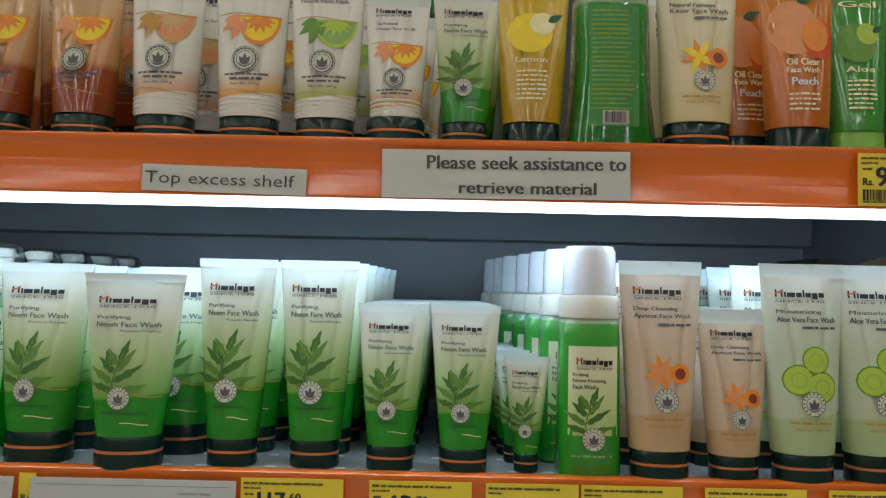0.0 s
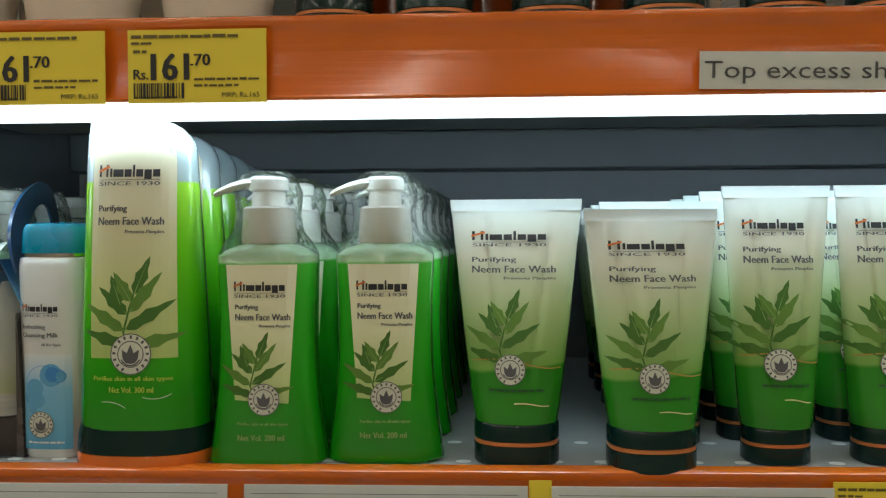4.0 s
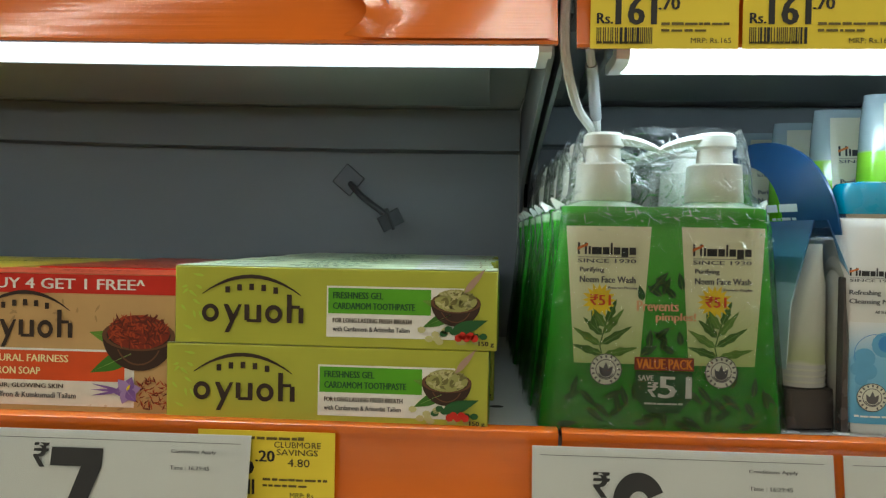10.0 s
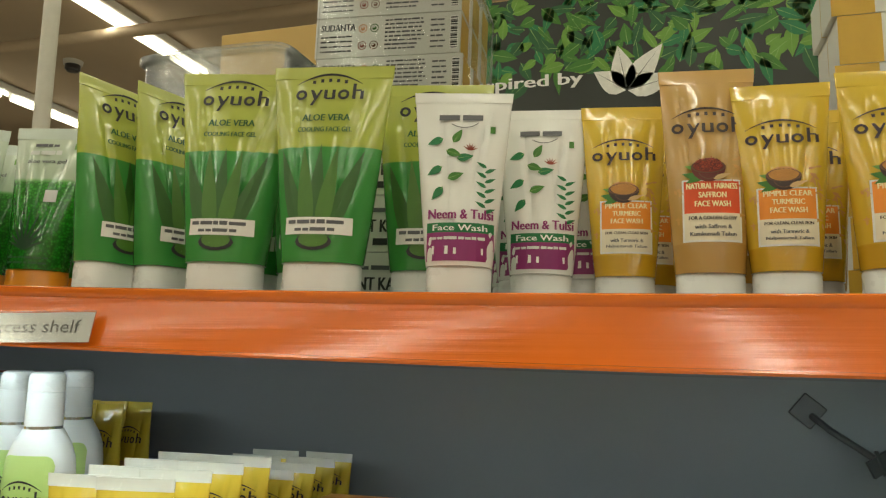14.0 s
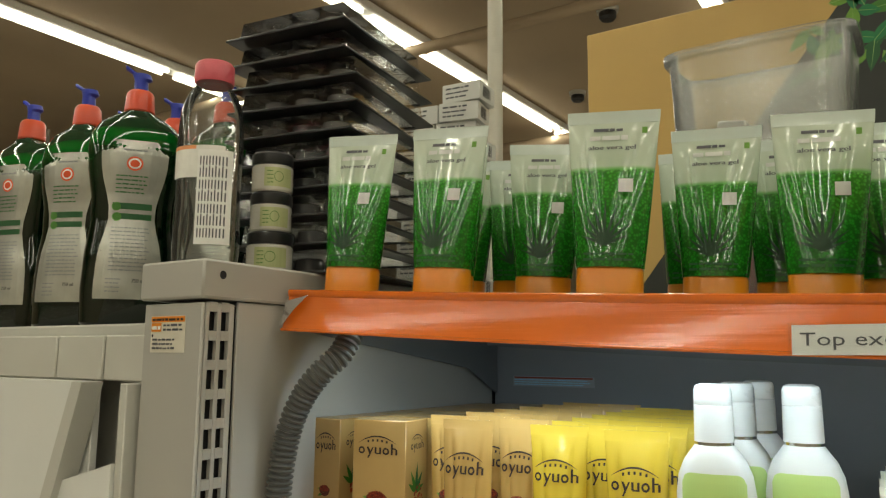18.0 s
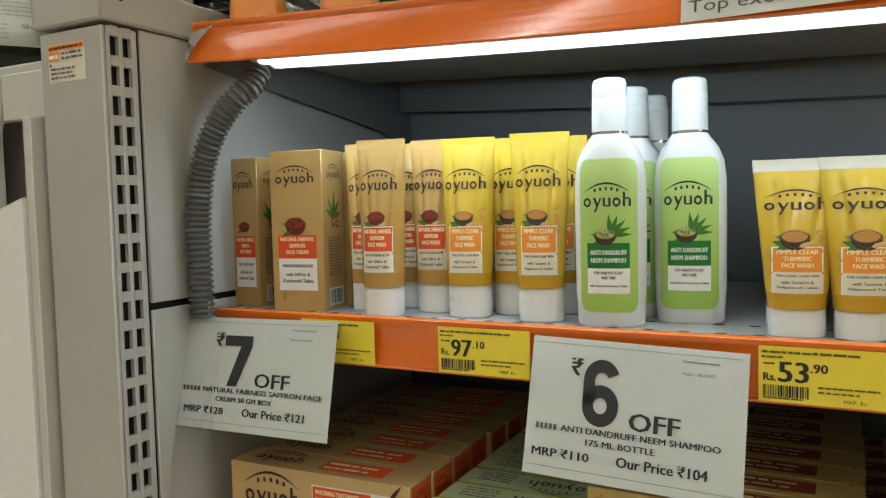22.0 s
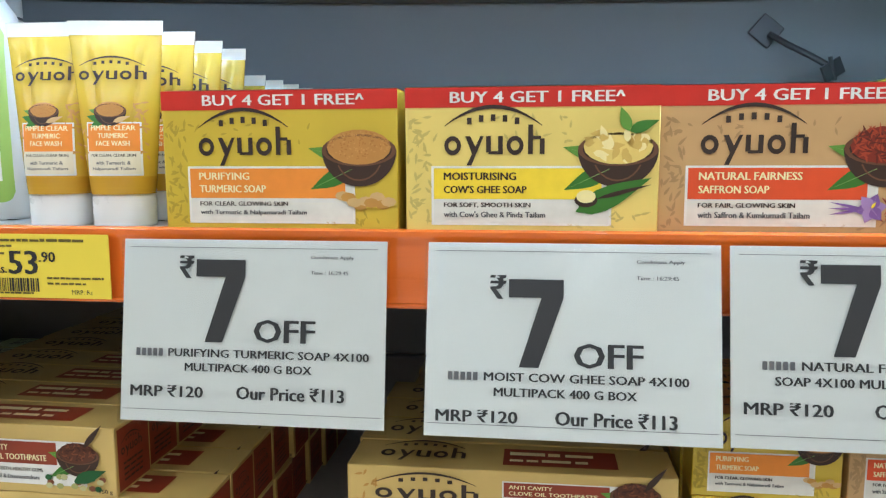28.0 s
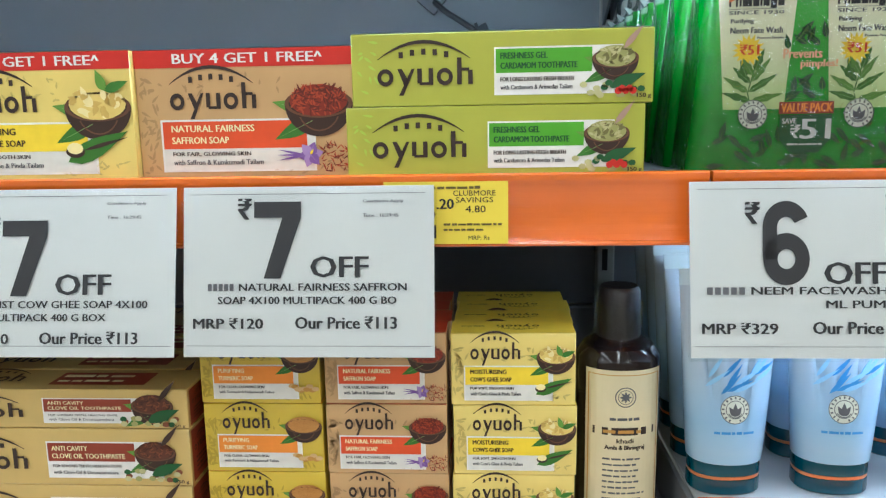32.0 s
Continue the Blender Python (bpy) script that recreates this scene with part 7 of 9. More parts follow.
offer_card(0.8045, 0.150, 13, "7", ((0.11, "MOIST COW GHEE SOAP 4X100", 0.08, 0.89), (0, "MULTIPACK 400 G BOX", 0.24, 0.72)), "120", "113", num=-0.008, txt=-0.007, low=-0.006)
offer_card(0.9590, 0.150, 11, "7", ((0.11, "NATURAL FAIRNESS SAFFRON", 0.10, 0.89), (0, "SOAP 4X100 MULTIPACK 400 G BO", 0.14, 0.85)), "120", "113", num=0.002, txt=0.003, low=0.003)
offer_card(1.2560, 0.150, 11, "6", ((0.15, "NEEM FACEWASH KIT 400", 0.06, 0.95), (0, "ML PUMP", 0.50, 0.75)), "329", "323", num=-0.003, txt=0.0, low=0.0)
offer_card(1.4110, 0.148, 9, "10", ((0.15, "REFRESHING CLEANSING", 0.06, 0.95), (0, "MILK 100 ML", 0.40, 0.65)), "110", "100")
offer_card(1.5680, 0.150, 7, "22", ((0.15, "PURIFYING NEEM FACEWASH", 0.06, 0.95), (0, "300 ML", 0.42, 0.65)), "222", "200", num=-0.010, txt=-0.004)
offer_card(1.7305, 0.145, 7, "18", ((0.15, "PURIFYING NEEM FACEWASH", 0.06, 0.95), (0, "200 ML PUMP", 0.36, 0.65)), "180", "162", num=-0.010, txt=-0.004)
mid = pose(0, -0.0014, ZM - 0.0015)
for k, (x, pr, c, w, sv) in enumerate(((0.160, "97", "10", 0.078, False), (0.300, "97", "10", 0.080, False), (0.5435, "53", "90", 0.075, False), (1.0785, "36", "20", 0.074, True),
                                       (1.719, "97", "00", 0.012, False), (1.8775, "117", "60", 0.073, False), (1.9690, "63", "70", 0.073, False), (2.0520, "14", "70", 0.066, False), (2.1200, "191", "00", 0.072, False),
                                       (2.2080, "127", "40", 0.072, False), (2.2960, "59", "00", 0.072, False))):
    if w > 0.02:
        price_tag(x, pr, c, w, mid, sv, 11 + k)
    else:
        t = thing("price_tag", "yellow edge of a price tag between two cards", "price tag", "price tags", mid @ pose(x, 0, 0))
        part("ticket", Geo().box(0, w, -0.0006, 0, -0.0375, 0, M_YELLOW), t)
        p = Print(flat(-0.0007))
        p.text("Rs.", 0.002, -0.020, 0.008, 0.005, M_INK, 1)
        p.barcode(0.002, 0.011, -0.032, -0.024, 1, 4)
        p.done(t, "ticket_print")
topr = pose(0, -0.0166, Z_TR - 0.0025, 0)
for k, (x, pr, w) in enumerate(((1.2780, "161", 0.0715), (1.3515, "161", 0.0735), (1.4270, "161", 0.0720), (1.5110, "161", 0.0720))):
    price_tag(x + 0.002, pr, "70", w, topr @ pose(0, -0.0006, -0.0030), False, 31 + k, -0.0055)
price_tag(2.3100, "93", "10", 0.072, topr, False, 41)


def notice(x0, x1, z0, z1, lines, m, label, lean=0.0):
    t = thing("paper_notice", label, "notice", "notices on the top shelf", m @ pose(x0, 0, z1, 0, lean, 0))
    w, h = x1 - x0, z1 - z0
    part("sheet", Geo().box(0, w, -0.0004, 0, -h, 0, M_NOTICE), t)
    p = Print(flat(-0.0005))
    p.bold = len(lines) > 1
    for s, a, b, c, d in lines:
        p.text(s, a * w, -c * h, (b - a) * w, d * h, M_GREYINK, 1)
    p.done(t, "notice_print")
    part("tape", Geo().box(-0.002, w + 0.002, -0.0016, -0.0014, -h - 0.001, 0.001, M_SLEEVE), t, "clear tape")


M_NOTICE = mat("dull_white_paper", (0.84, 0.83, 0.80), 0.45, vary=0.04, scale=20, coat=0.3)
notice(1.9735, 2.1490, -0.0400, -0.0055, (("Please seek assistance to", 0.18, 0.98, 0.40, 0.28), ("retrieve material", 0.31, 0.86, 0.90, 0.25)), pose(0, -0.0170, Z_TR - 0.001), "white paper notice taped on the orange strip", -0.4)
notice(1.8040, 1.9205, -0.0382, -0.0195, (("Top excess shelf", 0.02, 0.93, 0.86, 0.60),), pose(0, -0.0170, Z_TR - 0.001), "small white paper notice taped on the orange strip", 1.0)
notice(0.4980 - X0, 0.6150 - X0, -0.0395, -0.0205, (("Top excess shelf", 0.04, 0.93, 0.84, 0.58),), pose(X0, -0.0165, top_left(0.5) + 0.002, -13, 0, 0), "small white paper notice taped on the orange strip", tilt_at(0.555) - 2.2)

# ---- top shelf, left bay ----
def zt(x):
    return top_left(x) + 0.0002


M_ORCAP = mat("orange_yellow_cap", (0.72, 0.25, 0.012), 0.3, vary=0.05, coat=0.3)
M_GELW = mat("milky_clear_end", (0.55, 0.62, 0.56), 0.25, vary=0.04, coat=0.4)


M_ALOEPR = ink("deep_green_plant_print", (0.004, 0.045, 0.008))


def draw_gel(p, h, wd):
    w = wd(0.75 * h)[0] * 2
    p.bars(-w * 0.22, w * 0.12, 0.885 * h, 0.018 * h, M_GREYINK, 3, 2, 0.1)
    p.bars(-w * 0.26, w * 0.20, 0.835 * h, 0.028 * h, M_SILVER, 3, 3, 0.1)
    p.text("aloe vera gel", -w * 0.27, 0.775 * h, w * 0.54, 0.032 * h, M_GREYINK, 3)
    for k in range(9):
        p.leaf(-w * 0.08 + k * w * 0.010, 0.27 * h, h * (0.25 - 0.025 * abs(k - 4)), w * 0.042, 90 + (k - 4) * 17, M_ALOEPR, 2 + k % 2)
    p.bars(-w * 0.28, w * 0.28, 0.195 * h, 0.014 * h, M_DKGREEN, 2, 5, 0.2)
    p.bars(-w * 0.28, w * 0.28, 0.225 * h, 0.012 * h, M_DKGREEN, 2, 6, 0.2)
    p.rect(w * 0.10, w * 0.26, 0.55 * h, 0.62 * h, M_SILVER, 4, 2, 1)
    p.rect(w * 0.34, w * 0.40, 0.87 * h, 0.905 * h, M_LEAF2, 4, 1, 1)


gel = skin_tube("aloe_gel_tube", "green bubbly aloe vera gel tube on an orange cap", 0.158, 0.0745, 0.054, 0.037, 0.026, 0.0535,
                mat_ramp("bubbly_green_gel", [(0, (0.018, 0.17, 0.012)), (0.07, (0.03, 0.25, 0.018)), (0.103, (0.06, 0.35, 0.03)), (0.1065, (0.14, 0.42, 0.09)), (0.1095, (0.46, 0.56, 0.42)), (0.158, (0.58, 0.64, 0.54))], 0.14, 0.8, wobble=0.001, blobs=0.45, bump=0.3),
                M_ORCAP, "gel tube", "aloe gel tubes", crimp_mat=M_GELW, draw=draw_gel)
GEL_AT = ((0.103, 0.022, 12), (0.200, 0.032, 10), (0.258, 0.120, 20), (0.354, 0.045, 14), (0.416, 0.130, 8), (0.502, 0.118, 12), (0.165, 0.095, 6), (0.300, 0.170, 18), (0.465, 0.190, 10), (0.205, 0.170, 14), (0.380, 0.205, 5), (0.140, 0.160, 10), (0.330, 0.110, 30), (0.545, 0.170, 10))
for k, (x, y, a) in enumerate(GEL_AT):
    m = pose(x, y, zt(x), 0, tilt_at(x), a)
    if k == 0:
        gel.matrix_basis = m
    else:
        copy_thing(gel, m)


def draw_aloe(p, h, wd):
    w = wd(0.6 * h)[0] * 2
    p.mark_a(-w * 0.34, 0.845 * h, w * 0.68, 0.045 * h, M_INK)
    p.ctext("ALOE VERA", -0.02 * w, 0.745 * h, w * 0.46, 0.030 * h, M_DKGREEN, 4)
    p.ctext("COOLING FACE GEL", -0.02 * w, 0.695 * h, w * 0.52, 0.022 * h, M_DKGREEN, 4)
    for k, (dx, ang) in enumerate(((-0.30, 108), (-0.16, 97), (-0.02, 90), (0.12, 83), (0.27, 71))):
        p.leaf(-0.02 * w + dx * w * 0.35, 0.22 * h, 0.42 * h, w * 0.17, ang, M_ALOE if k % 2 else M_ALOE2, 2 + k % 2, 0, M_VEIN)
    p.disc(-0.02 * w, 0.225 * h, w * 0.17, M_INK, 3, h * 0.035)
    p.disc(-0.02 * w, 0.235 * h, w * 0.14, M_ALOE, 4, h * 0.032)
    p.rect(-w * 0.30, w * 0.32, 0.255 * h, 0.325 * h, M_WPR, 6, 6, 1)
    p.bars(-w * 0.27, w * 0.29, 0.298 * h, 0.017 * h, M_GREYINK, 8, 3, 0.1)
    p.bars(-w * 0.20, w * 0.20, 0.268 * h, 0.015 * h, M_GREYINK, 8, 4, 0.1)


M_ALOE, M_ALOE2 = ink("aloe_leaf_print", (0.07, 0.18, 0.02)), ink("aloe_leaf_dark_print", (0.03, 0.11, 0.012))
alg = skin_tube("face_gel_tube", "lime and green aloe face gel tube on a white cap", 0.156, 0.081, 0.053, 0.036, 0.0225, 0.0510,
                mat_ramp("lime_green_tube", [(0, (0.05, 0.25, 0.05)), (0.098, (0.06, 0.28, 0.06)), (0.0985, (0.40, 0.46, 0.07)), (0.15, (0.46, 0.50, 0.12))], 0.22, 0.5, wobble=0.0, bump=0.45), M_WCAP, "face gel tube", "aloe face gel tubes", crimp=0.008, draw=draw_aloe)
for k, (x, y, a) in enumerate(((0.6720, 0.030, 12), (0.7430, 0.030, 8), (0.5690, 0.042, 76), (0.6020, 0.064, 74), (0.8000, 0.076, 10), (0.6480, 0.094, 20), (0.7060, 0.090, 5))):
    m = pose(x, y, zt(x), 0, tilt_at(x), a)
    if k == 0:
        alg.matrix_basis = m
    else:
        copy_thing(alg, m)


def draw_tulsi(p, h, wd):
    w = wd(0.6 * h)[0] * 2
    p.bars(-w * 0.28, w * 0.24, 0.855 * h, 0.030 * h, M_GREYINK, 3, 5, 0.05)
    p.ring(w * 0.02, 0.92 * h, 0.10 * h, 0.104 * h, M_GREYINK, 3, 8, 235, 310)
    p.rect(w * 0.33, w * 0.39, 0.79 * h, 0.825 * h, M_LEAF, 3, 1, 1)
    for k, (x, z, a, n) in enumerate(((-0.22, 0.76, 200, 5), (-0.18, 0.70, 340, 5), (-0.22, 0.62, 210, 4), (-0.15, 0.56, 20, 4), (-0.20, 0.52, 230, 4), (-0.1, 0.74, 60, 4), (-0.05, 0.66, 10, 4))):
        p.leaf(x * w, z * h, w * 0.20, w * 0.11, a, M_LEAF if k % 2 else M_TULSI, 3 + k % 2, 0, M_VEIN)
    for k in range(6):
        p.leaf(0.10 * w, 0.70 * h, w * 0.10, w * 0.02, 20 + 25 * k, M_MAROON, 4)
    for k in range(10):
        p.leaf(w * (0.28 + 0.02 * (k % 2)), (0.40 + 0.024 * k) * h, w * 0.14, w * 0.05, 150 if k % 2 else 25, M_TULSI, 3 + k % 2)
    p.text("Neem & Tulsi", -w * 0.36, 0.368 * h, w * 0.74, 0.045 * h, M_PURPLE, 4)
    p.rect(-w * 0.37, w * 0.40, 0.305 * h, 0.350 * h, M_TULSI, 2, 8, 1)
    p.text("Face Wash", -w * 0.30, 0.313 * h, w * 0.62, 0.028 * h, M_WPR, 4)
    p.rect(-w * 0.37, w * 0.40, 0.175 * h, 0.305 * h, M_PURPLE, 2, 8, 2)
    p.bars(-w * 0.32, w * 0.34, 0.272 * h, 0.014 * h, M_SILVER, 4, 4, 0.1)
    p.bars(-w * 0.30, w * 0.32, 0.205 * h, 0.038 * h, M_WPR, 4, 8, 0.5)


M_TULSI = ink("deep_leaf_print", (0.01, 0.16, 0.045))
tul = skin_tube("face_wash_tube", "white neem and tulsi face wash tube with purple band", 0.130, 0.0600, 0.0400, 0.031, 0.0200, 0.0395,
                mat("white_glossy_tube", (0.76, 0.76, 0.73), 0.22, vary=0.03, coat=0.4, bump=0.05, bscale=30), M_WCAP, "face wash tube", "neem and tulsi tubes", crimp=0.006, draw=draw_tulsi)
for k, (x, y, a) in enumerate(((0.8350, 0.026, 12), (0.8780, 0.068, 8), (0.8620, 0.105, 14), (0.9050, 0.098, 10), (0.9180, 0.140, 12), (0.8480, 0.150, 5))):
    m = pose(x, y, zt(x), 0, tilt_at(x), a)
    if k == 0:
        tul.matrix_basis = m
    else:
        copy_thing(tul, m)

ty = tur_a(0.1300, 0.0530, 0.0370, 0.029, 0.0190, 0.0365)
ts = saf_a(0.1430, 0.0540, 0.0390, 0.029, 0.0185, 0.0385)
for k, (x, y, a) in enumerate(((0.9300, 0.072, 8), (1.0200, 0.050, 2), (1.0740, 0.040, 6), (0.9430, 0.125, 4), (1.0420, 0.105, 0), (1.0900, 0.100, 4), (0.960, 0.170, 0))):
    m = pose(x, y, zt(x), 0, tilt_at(x), a)
    if k == 0:
        ty.matrix_basis = m
    else:
        copy_thing(ty, m)
ts.matrix_basis = pose(0.9795, 0.052, zt(0.98), 0, tilt_at(0.98), 6)
copy_thing(ts, pose(0.997, 0.112, zt(0.997), 0, tilt_at(0.997), 2))
copy_thing(ts, pose(1.053, 0.160, zt(1.053), 0, tilt_at(1.053), 2))

# white toothpaste boxes bound in film
M_WBOX = mat("white_grey_card", (0.68, 0.67, 0.63), 0.35, vary=0.04, scale=20, coat=0.3, bump=0.04, bscale=60)


def draw_white(p, w, h):
    p.text("SUDANTA", -w * 0.46, 0.66 * h, w * 0.24, 0.17 * h, M_GREYINK, 2)
    for k in range(4):
        p.bars(-w * 0.46, -w * 0.24, (0.50 - 0.12 * k) * h, 0.045 * h, M_GREYINK, 2, 4 + k, 0.2)
    for i, (a, b, m) in enumerate(((-0.165, 0.70, M_PEACH), (-0.085, 0.70, M_LEAF), (-0.165, 0.28, M_MAROON), (-0.085, 0.28, M_RIM))):
        p.ring(a * w, b * h, w * 0.025, w * 0.030, m, 2, 14)
        p.disc(a * w, b * h, w * 0.015, m, 2, None, 8)
        p.leaf(a * w - w * 0.008, b * h, w * 0.018, w * 0.010, 40, M_WPR, 3)
    p.lines(-w * 0.01, w * 0.26, 0.90 * h, 8, 0.045 * h, 0.10 * h, M_GREYINK, 2, 4)
    p.lines(w * 0.30, w * 0.40, 0.85 * h, 6, 0.05 * h, 0.13 * h, M_GREYINK, 2, 9)
    p.rect(w * 0.43, w * 0.485, 0.1 * h, 0.9 * h, M_WPR, 2, 1, 1)
    for k in range(14):
        p.rect(w * 0.435, w * 0.48, (0.12 + 0.055 * k) * h, (0.12 + 0.055 * k + 0.02 + 0.012 * (k % 3)) * h, M_INK, 3, 1, 1)


sud = carton("toothpaste_box", "white toothpaste box with small print, bound in film", 0.166, 0.036, 0.0335, M_WBOX, "toothpaste box", "film-bound toothpaste boxes", draw_white)
sx = 1.194
k = 0
for j in range(3):
    for i in range(3):
        m = pose(sx + 0.001 * i - 0.002 * (2 - i), 0.016 + 0.037 * j, zt(sx) + 0.0022 + 0.0340 * i, 0, tilt_at(sx), 1.5)
        if k == 0:
            sud.matrix_basis = m
        else:
            copy_thing(sud, m)
        k += 1
w = thing("wrapping_film", "clear crinkled film round a block of boxes", "film", m=pose(sx, 0.0165, zt(sx) + 0.0012, 0, tilt_at(sx), 1.5))
part("film", Geo().box(-0.088, 0.0865, -0.0025, 0.112, 0.0, 0.1035, M_FILM3, 0.003), w)
part("gathered_end", Geo().loft([[(-0.089 - 0.012 * s, 0.02 + 0.05 * c, 0.05 + 0.045 * q) for c, q in ((-0.3, -1), (1, -0.9), (1, 0.9), (-0.3, 1))] for s in (0, 1)], M_FILM2), w, "gathered film end")

# cartons of another toothpaste behind
M_YBOX = mat("yellow_ochre_card", (0.58, 0.36, 0.04), 0.4, vary=0.05, coat=0.2)


def draw_yellow(p, w, h):
    p.rect(-w * 0.5, -w * 0.34, 0, h, M_YBOX, 1, 1, 1)
    p.rect(-w * 0.30, w * 0.48, h * 0.05, h * 0.95, M_WPR, 1, 1, 1)
    p.lines(-w * 0.02, w * 0.46, 0.86 * h, 5, 0.05 * h, 0.14 * h, M_GREYINK, 2, 3)
    for a in (-0.22, -0.10):
        p.ring(a * w, 0.55 * h, w * 0.022, w * 0.032, M_GOLD, 2, 10)
        p.disc(a * w, 0.55 * h, w * 0.012, M_LEAF2, 2)


yb = carton("toothpaste_box", "white and yellow toothpaste box in a stacked block", 0.205, 0.042, 0.042, M_WBOX, "toothpaste box", "stacked toothpaste boxes", draw_yellow)
k = 0
for j in range(2):
    for i in range(7):
        m = pose(1.196 + 0.004 * (i % 2), 0.252 + 0.043 * j, zt(1.178) + 0.002 + 0.0425 * i, 0, tilt_at(1.178), 0)
        if k == 0:
            yb.matrix_basis = m
        else:
            copy_thing(yb, m)
        k += 1


def draw_end(p, w, h):
    p.rect(-w * 0.44, w * 0.44, h * 0.3, h * 0.92, M_YBOX, 1, 1, 1)
    p.text("DANT KANTI", -w * 0.38, 0.50 * h, w * 0.76, 0.20 * h, M_BROWNINK, 2)
    p.bars(-w * 0.30, w * 0.30, 0.36 * h, 0.07 * h, M_RED, 2, 4, 0.1)


de = carton("toothpaste_box", "end of a yellow and white toothpaste box in a block", 0.0440, 0.020, 0.040, M_WBOX, "toothpaste box", "stacked toothpaste ends", draw_end)
k = 0
for i in range(1):
    for j in range(4):
        m = pose(1.136 + 0.0450 * j, 0.206, zt(1.17) + 0.1480 + 0.0405 * i + 0.001, 0, tilt_at(1.17), 0)
        if k == 0:
            de.matrix_basis = m
        else:
            copy_thing(de, m)
        k += 1
sp = carton("shipping_carton", "plain white carton under the toothpaste ends", 0.186, 0.040, 0.1465, M_WBOX, "carton", "", None)
sp.matrix_basis = pose(1.203, 0.206, zt(1.175) + 0.001, 0, tilt_at(1.175), 0)

# tall block of white cartons
yc = carton("toothpaste_box", "white and ochre toothpaste box in a tall film-wrapped block", 0.150, 0.040, 0.0425, M_WBOX, "toothpaste box", "tall carton block", draw_white, lambda p, d, h: p.rect(d * 0.05, d * 0.95, 0.05 * h, 0.95 * h, M_YBOX, 1, 1, 1))
k = 0
for j in range(3):
    for i in range(8):
        m = pose(0.695 + 0.001 * (i % 3), 0.255 + 0.041 * j, zt(0.695) + 0.001 + 0.0430 * i, 0, tilt_at(0.695), 4)
        if k == 0:
            yc.matrix_basis = m
        else:
            copy_thing(yc, m)
        k += 1
w = thing("wrapping_film", "clear film round a tall block of cartons", "film", m=pose(0.695, 0.253, zt(0.695) + 0.001, 0, tilt_at(0.695), 4))
part("film", Geo().box(-0.079, 0.080, -0.003, 0.128, 0.0, 0.346, M_FILM2, 0.003), w)


def draw_kant(p, w, h):
    p.bars(-w * 0.3, w * 0.3, 0.70 * h, 0.08 * h, M_GREYINK, 2, 4)
    p.text("DANT KANTI", -w * 0.40, 0.35 * h, w * 0.80, 0.22 * h, M_INK, 2)
    p.rect(-w * 0.05, w * 0.40, 0.12 * h, 0.24 * h, M_INK, 2, 1, 1)


kc = carton("toothpaste_box", "white toothpaste box with black lettering lying behind the tubes", 0.075, 0.045, 0.046, M_WBOX, "toothpaste box", "white boxes behind tubes", draw_kant)
for i in range(3):
    m = pose(0.735, 0.145, zt(0.735) + 0.001 + 0.0465 * i, 0, tilt_at(0.735), 6)
    if i == 0:
        kc.matrix_basis = m
    else:
        copy_thing(kc, m)

# ---- behind the top shelf ----
M_BOARDY = mat("yellow_ochre_board", (0.50, 0.33, 0.10), 0.5, vary=0.08, scale=3)
M_BLACKB = mat("black_board", (0.018, 0.022, 0.016), 0.45, vary=0.15, scale=8)
bd = thing("header_board", "shop board with leaves on black and a plain ochre end", "sign board")
bx0, bx1, bz0, bz1, by = -0.136, 2.40, 1.452, 2.234, 1.212
part("panel", Geo().box(bx0, bx1, by, by + 0.018, bz0, bz1, M_BOARDY, 0.0015), bd)
p = Print(flat(by))
p.quad((-0.10, bz0 + 0.01), (bx1 - 0.005, bz0 + 0.01), (bx1 - 0.005, bz1 - 0.002), (0.487, bz1 - 0.002), M_BLACKB, 1, 1, 1)
r = random.Random(12)
for k in range(620):
    x, z = r.uniform(0.36, 2.36), bz1 - 0.006 - 0.20 * r.random() ** 1.25
    if x < 0.50 and z > 2.10 + (x - 0.33) * 0.88:
        continue
    p.leaf(x, z, r.uniform(0.035, 0.075), r.uniform(0.020, 0.034), r.uniform(0, 360), (M_LEAF, M_LEAF2, M_DKGREEN, M_TULSI)[k % 4], 2 + k % 5, 0, M_VEIN)
p.text("Inspired by", 0.526, 2.008, 0.262, 0.036, M_WPR, 9)
for a, ln in ((12, 0.105), (52, 0.125), (100, 0.105), (146, 0.085)):
    p.leaf(0.885, 1.992, ln, 0.058, a, M_OFFWHITE, 9, 0, M_BLACKB)
p.done(bd, "board_print", "green leaves and white lettering on black")
rg = thing("rear_gondola", "grey steel shelving unit of the next aisle", "shelving unit")
part("back_panel", Geo().box(-0.60, 2.60, 1.235, 1.250, 0.0, 1.449, M_GREY, 0.001), rg)
part("top_deck", Geo().box(-0.60, 2.60, 0.82, 1.66, 1.449, 1.452, M_GREY, 0.001), rg)
for zz in (0.30, 0.75, 1.10):
    part("shelf_deck", Geo().box(-0.60, 2.60, 0.84, 1.230, zz, zz + 0.028, M_GREY, 0.002), rg)
for xx in (-0.60, 0.466, 1.533, 2.57):
    part("upright", Geo().box(xx, xx + 0.03, 1.2505, 1.30, 0.0, 1.449, M_GREY, 0.002), rg)
part("plinth", Geo().box(-0.60, 2.60, 0.84, 1.230, 0.0, 0.12, M_GREY, 0.002), rg)

# clear storage tub
tub = thing("storage_tub", "clear plastic storage tub holding small pink packs", "storage tub", m=pose(0.413, 0.4255, 1.4545))
m_tub = mat_film("cloudy_clear_plastic", 0.22, 0.9, 0.05, 12, (0.93, 0.94, 0.92), 0.13)
g = Geo()


def rrect(a, b, z, n=32):
    return ellipse(0, 0, z, a, b, n, 6)


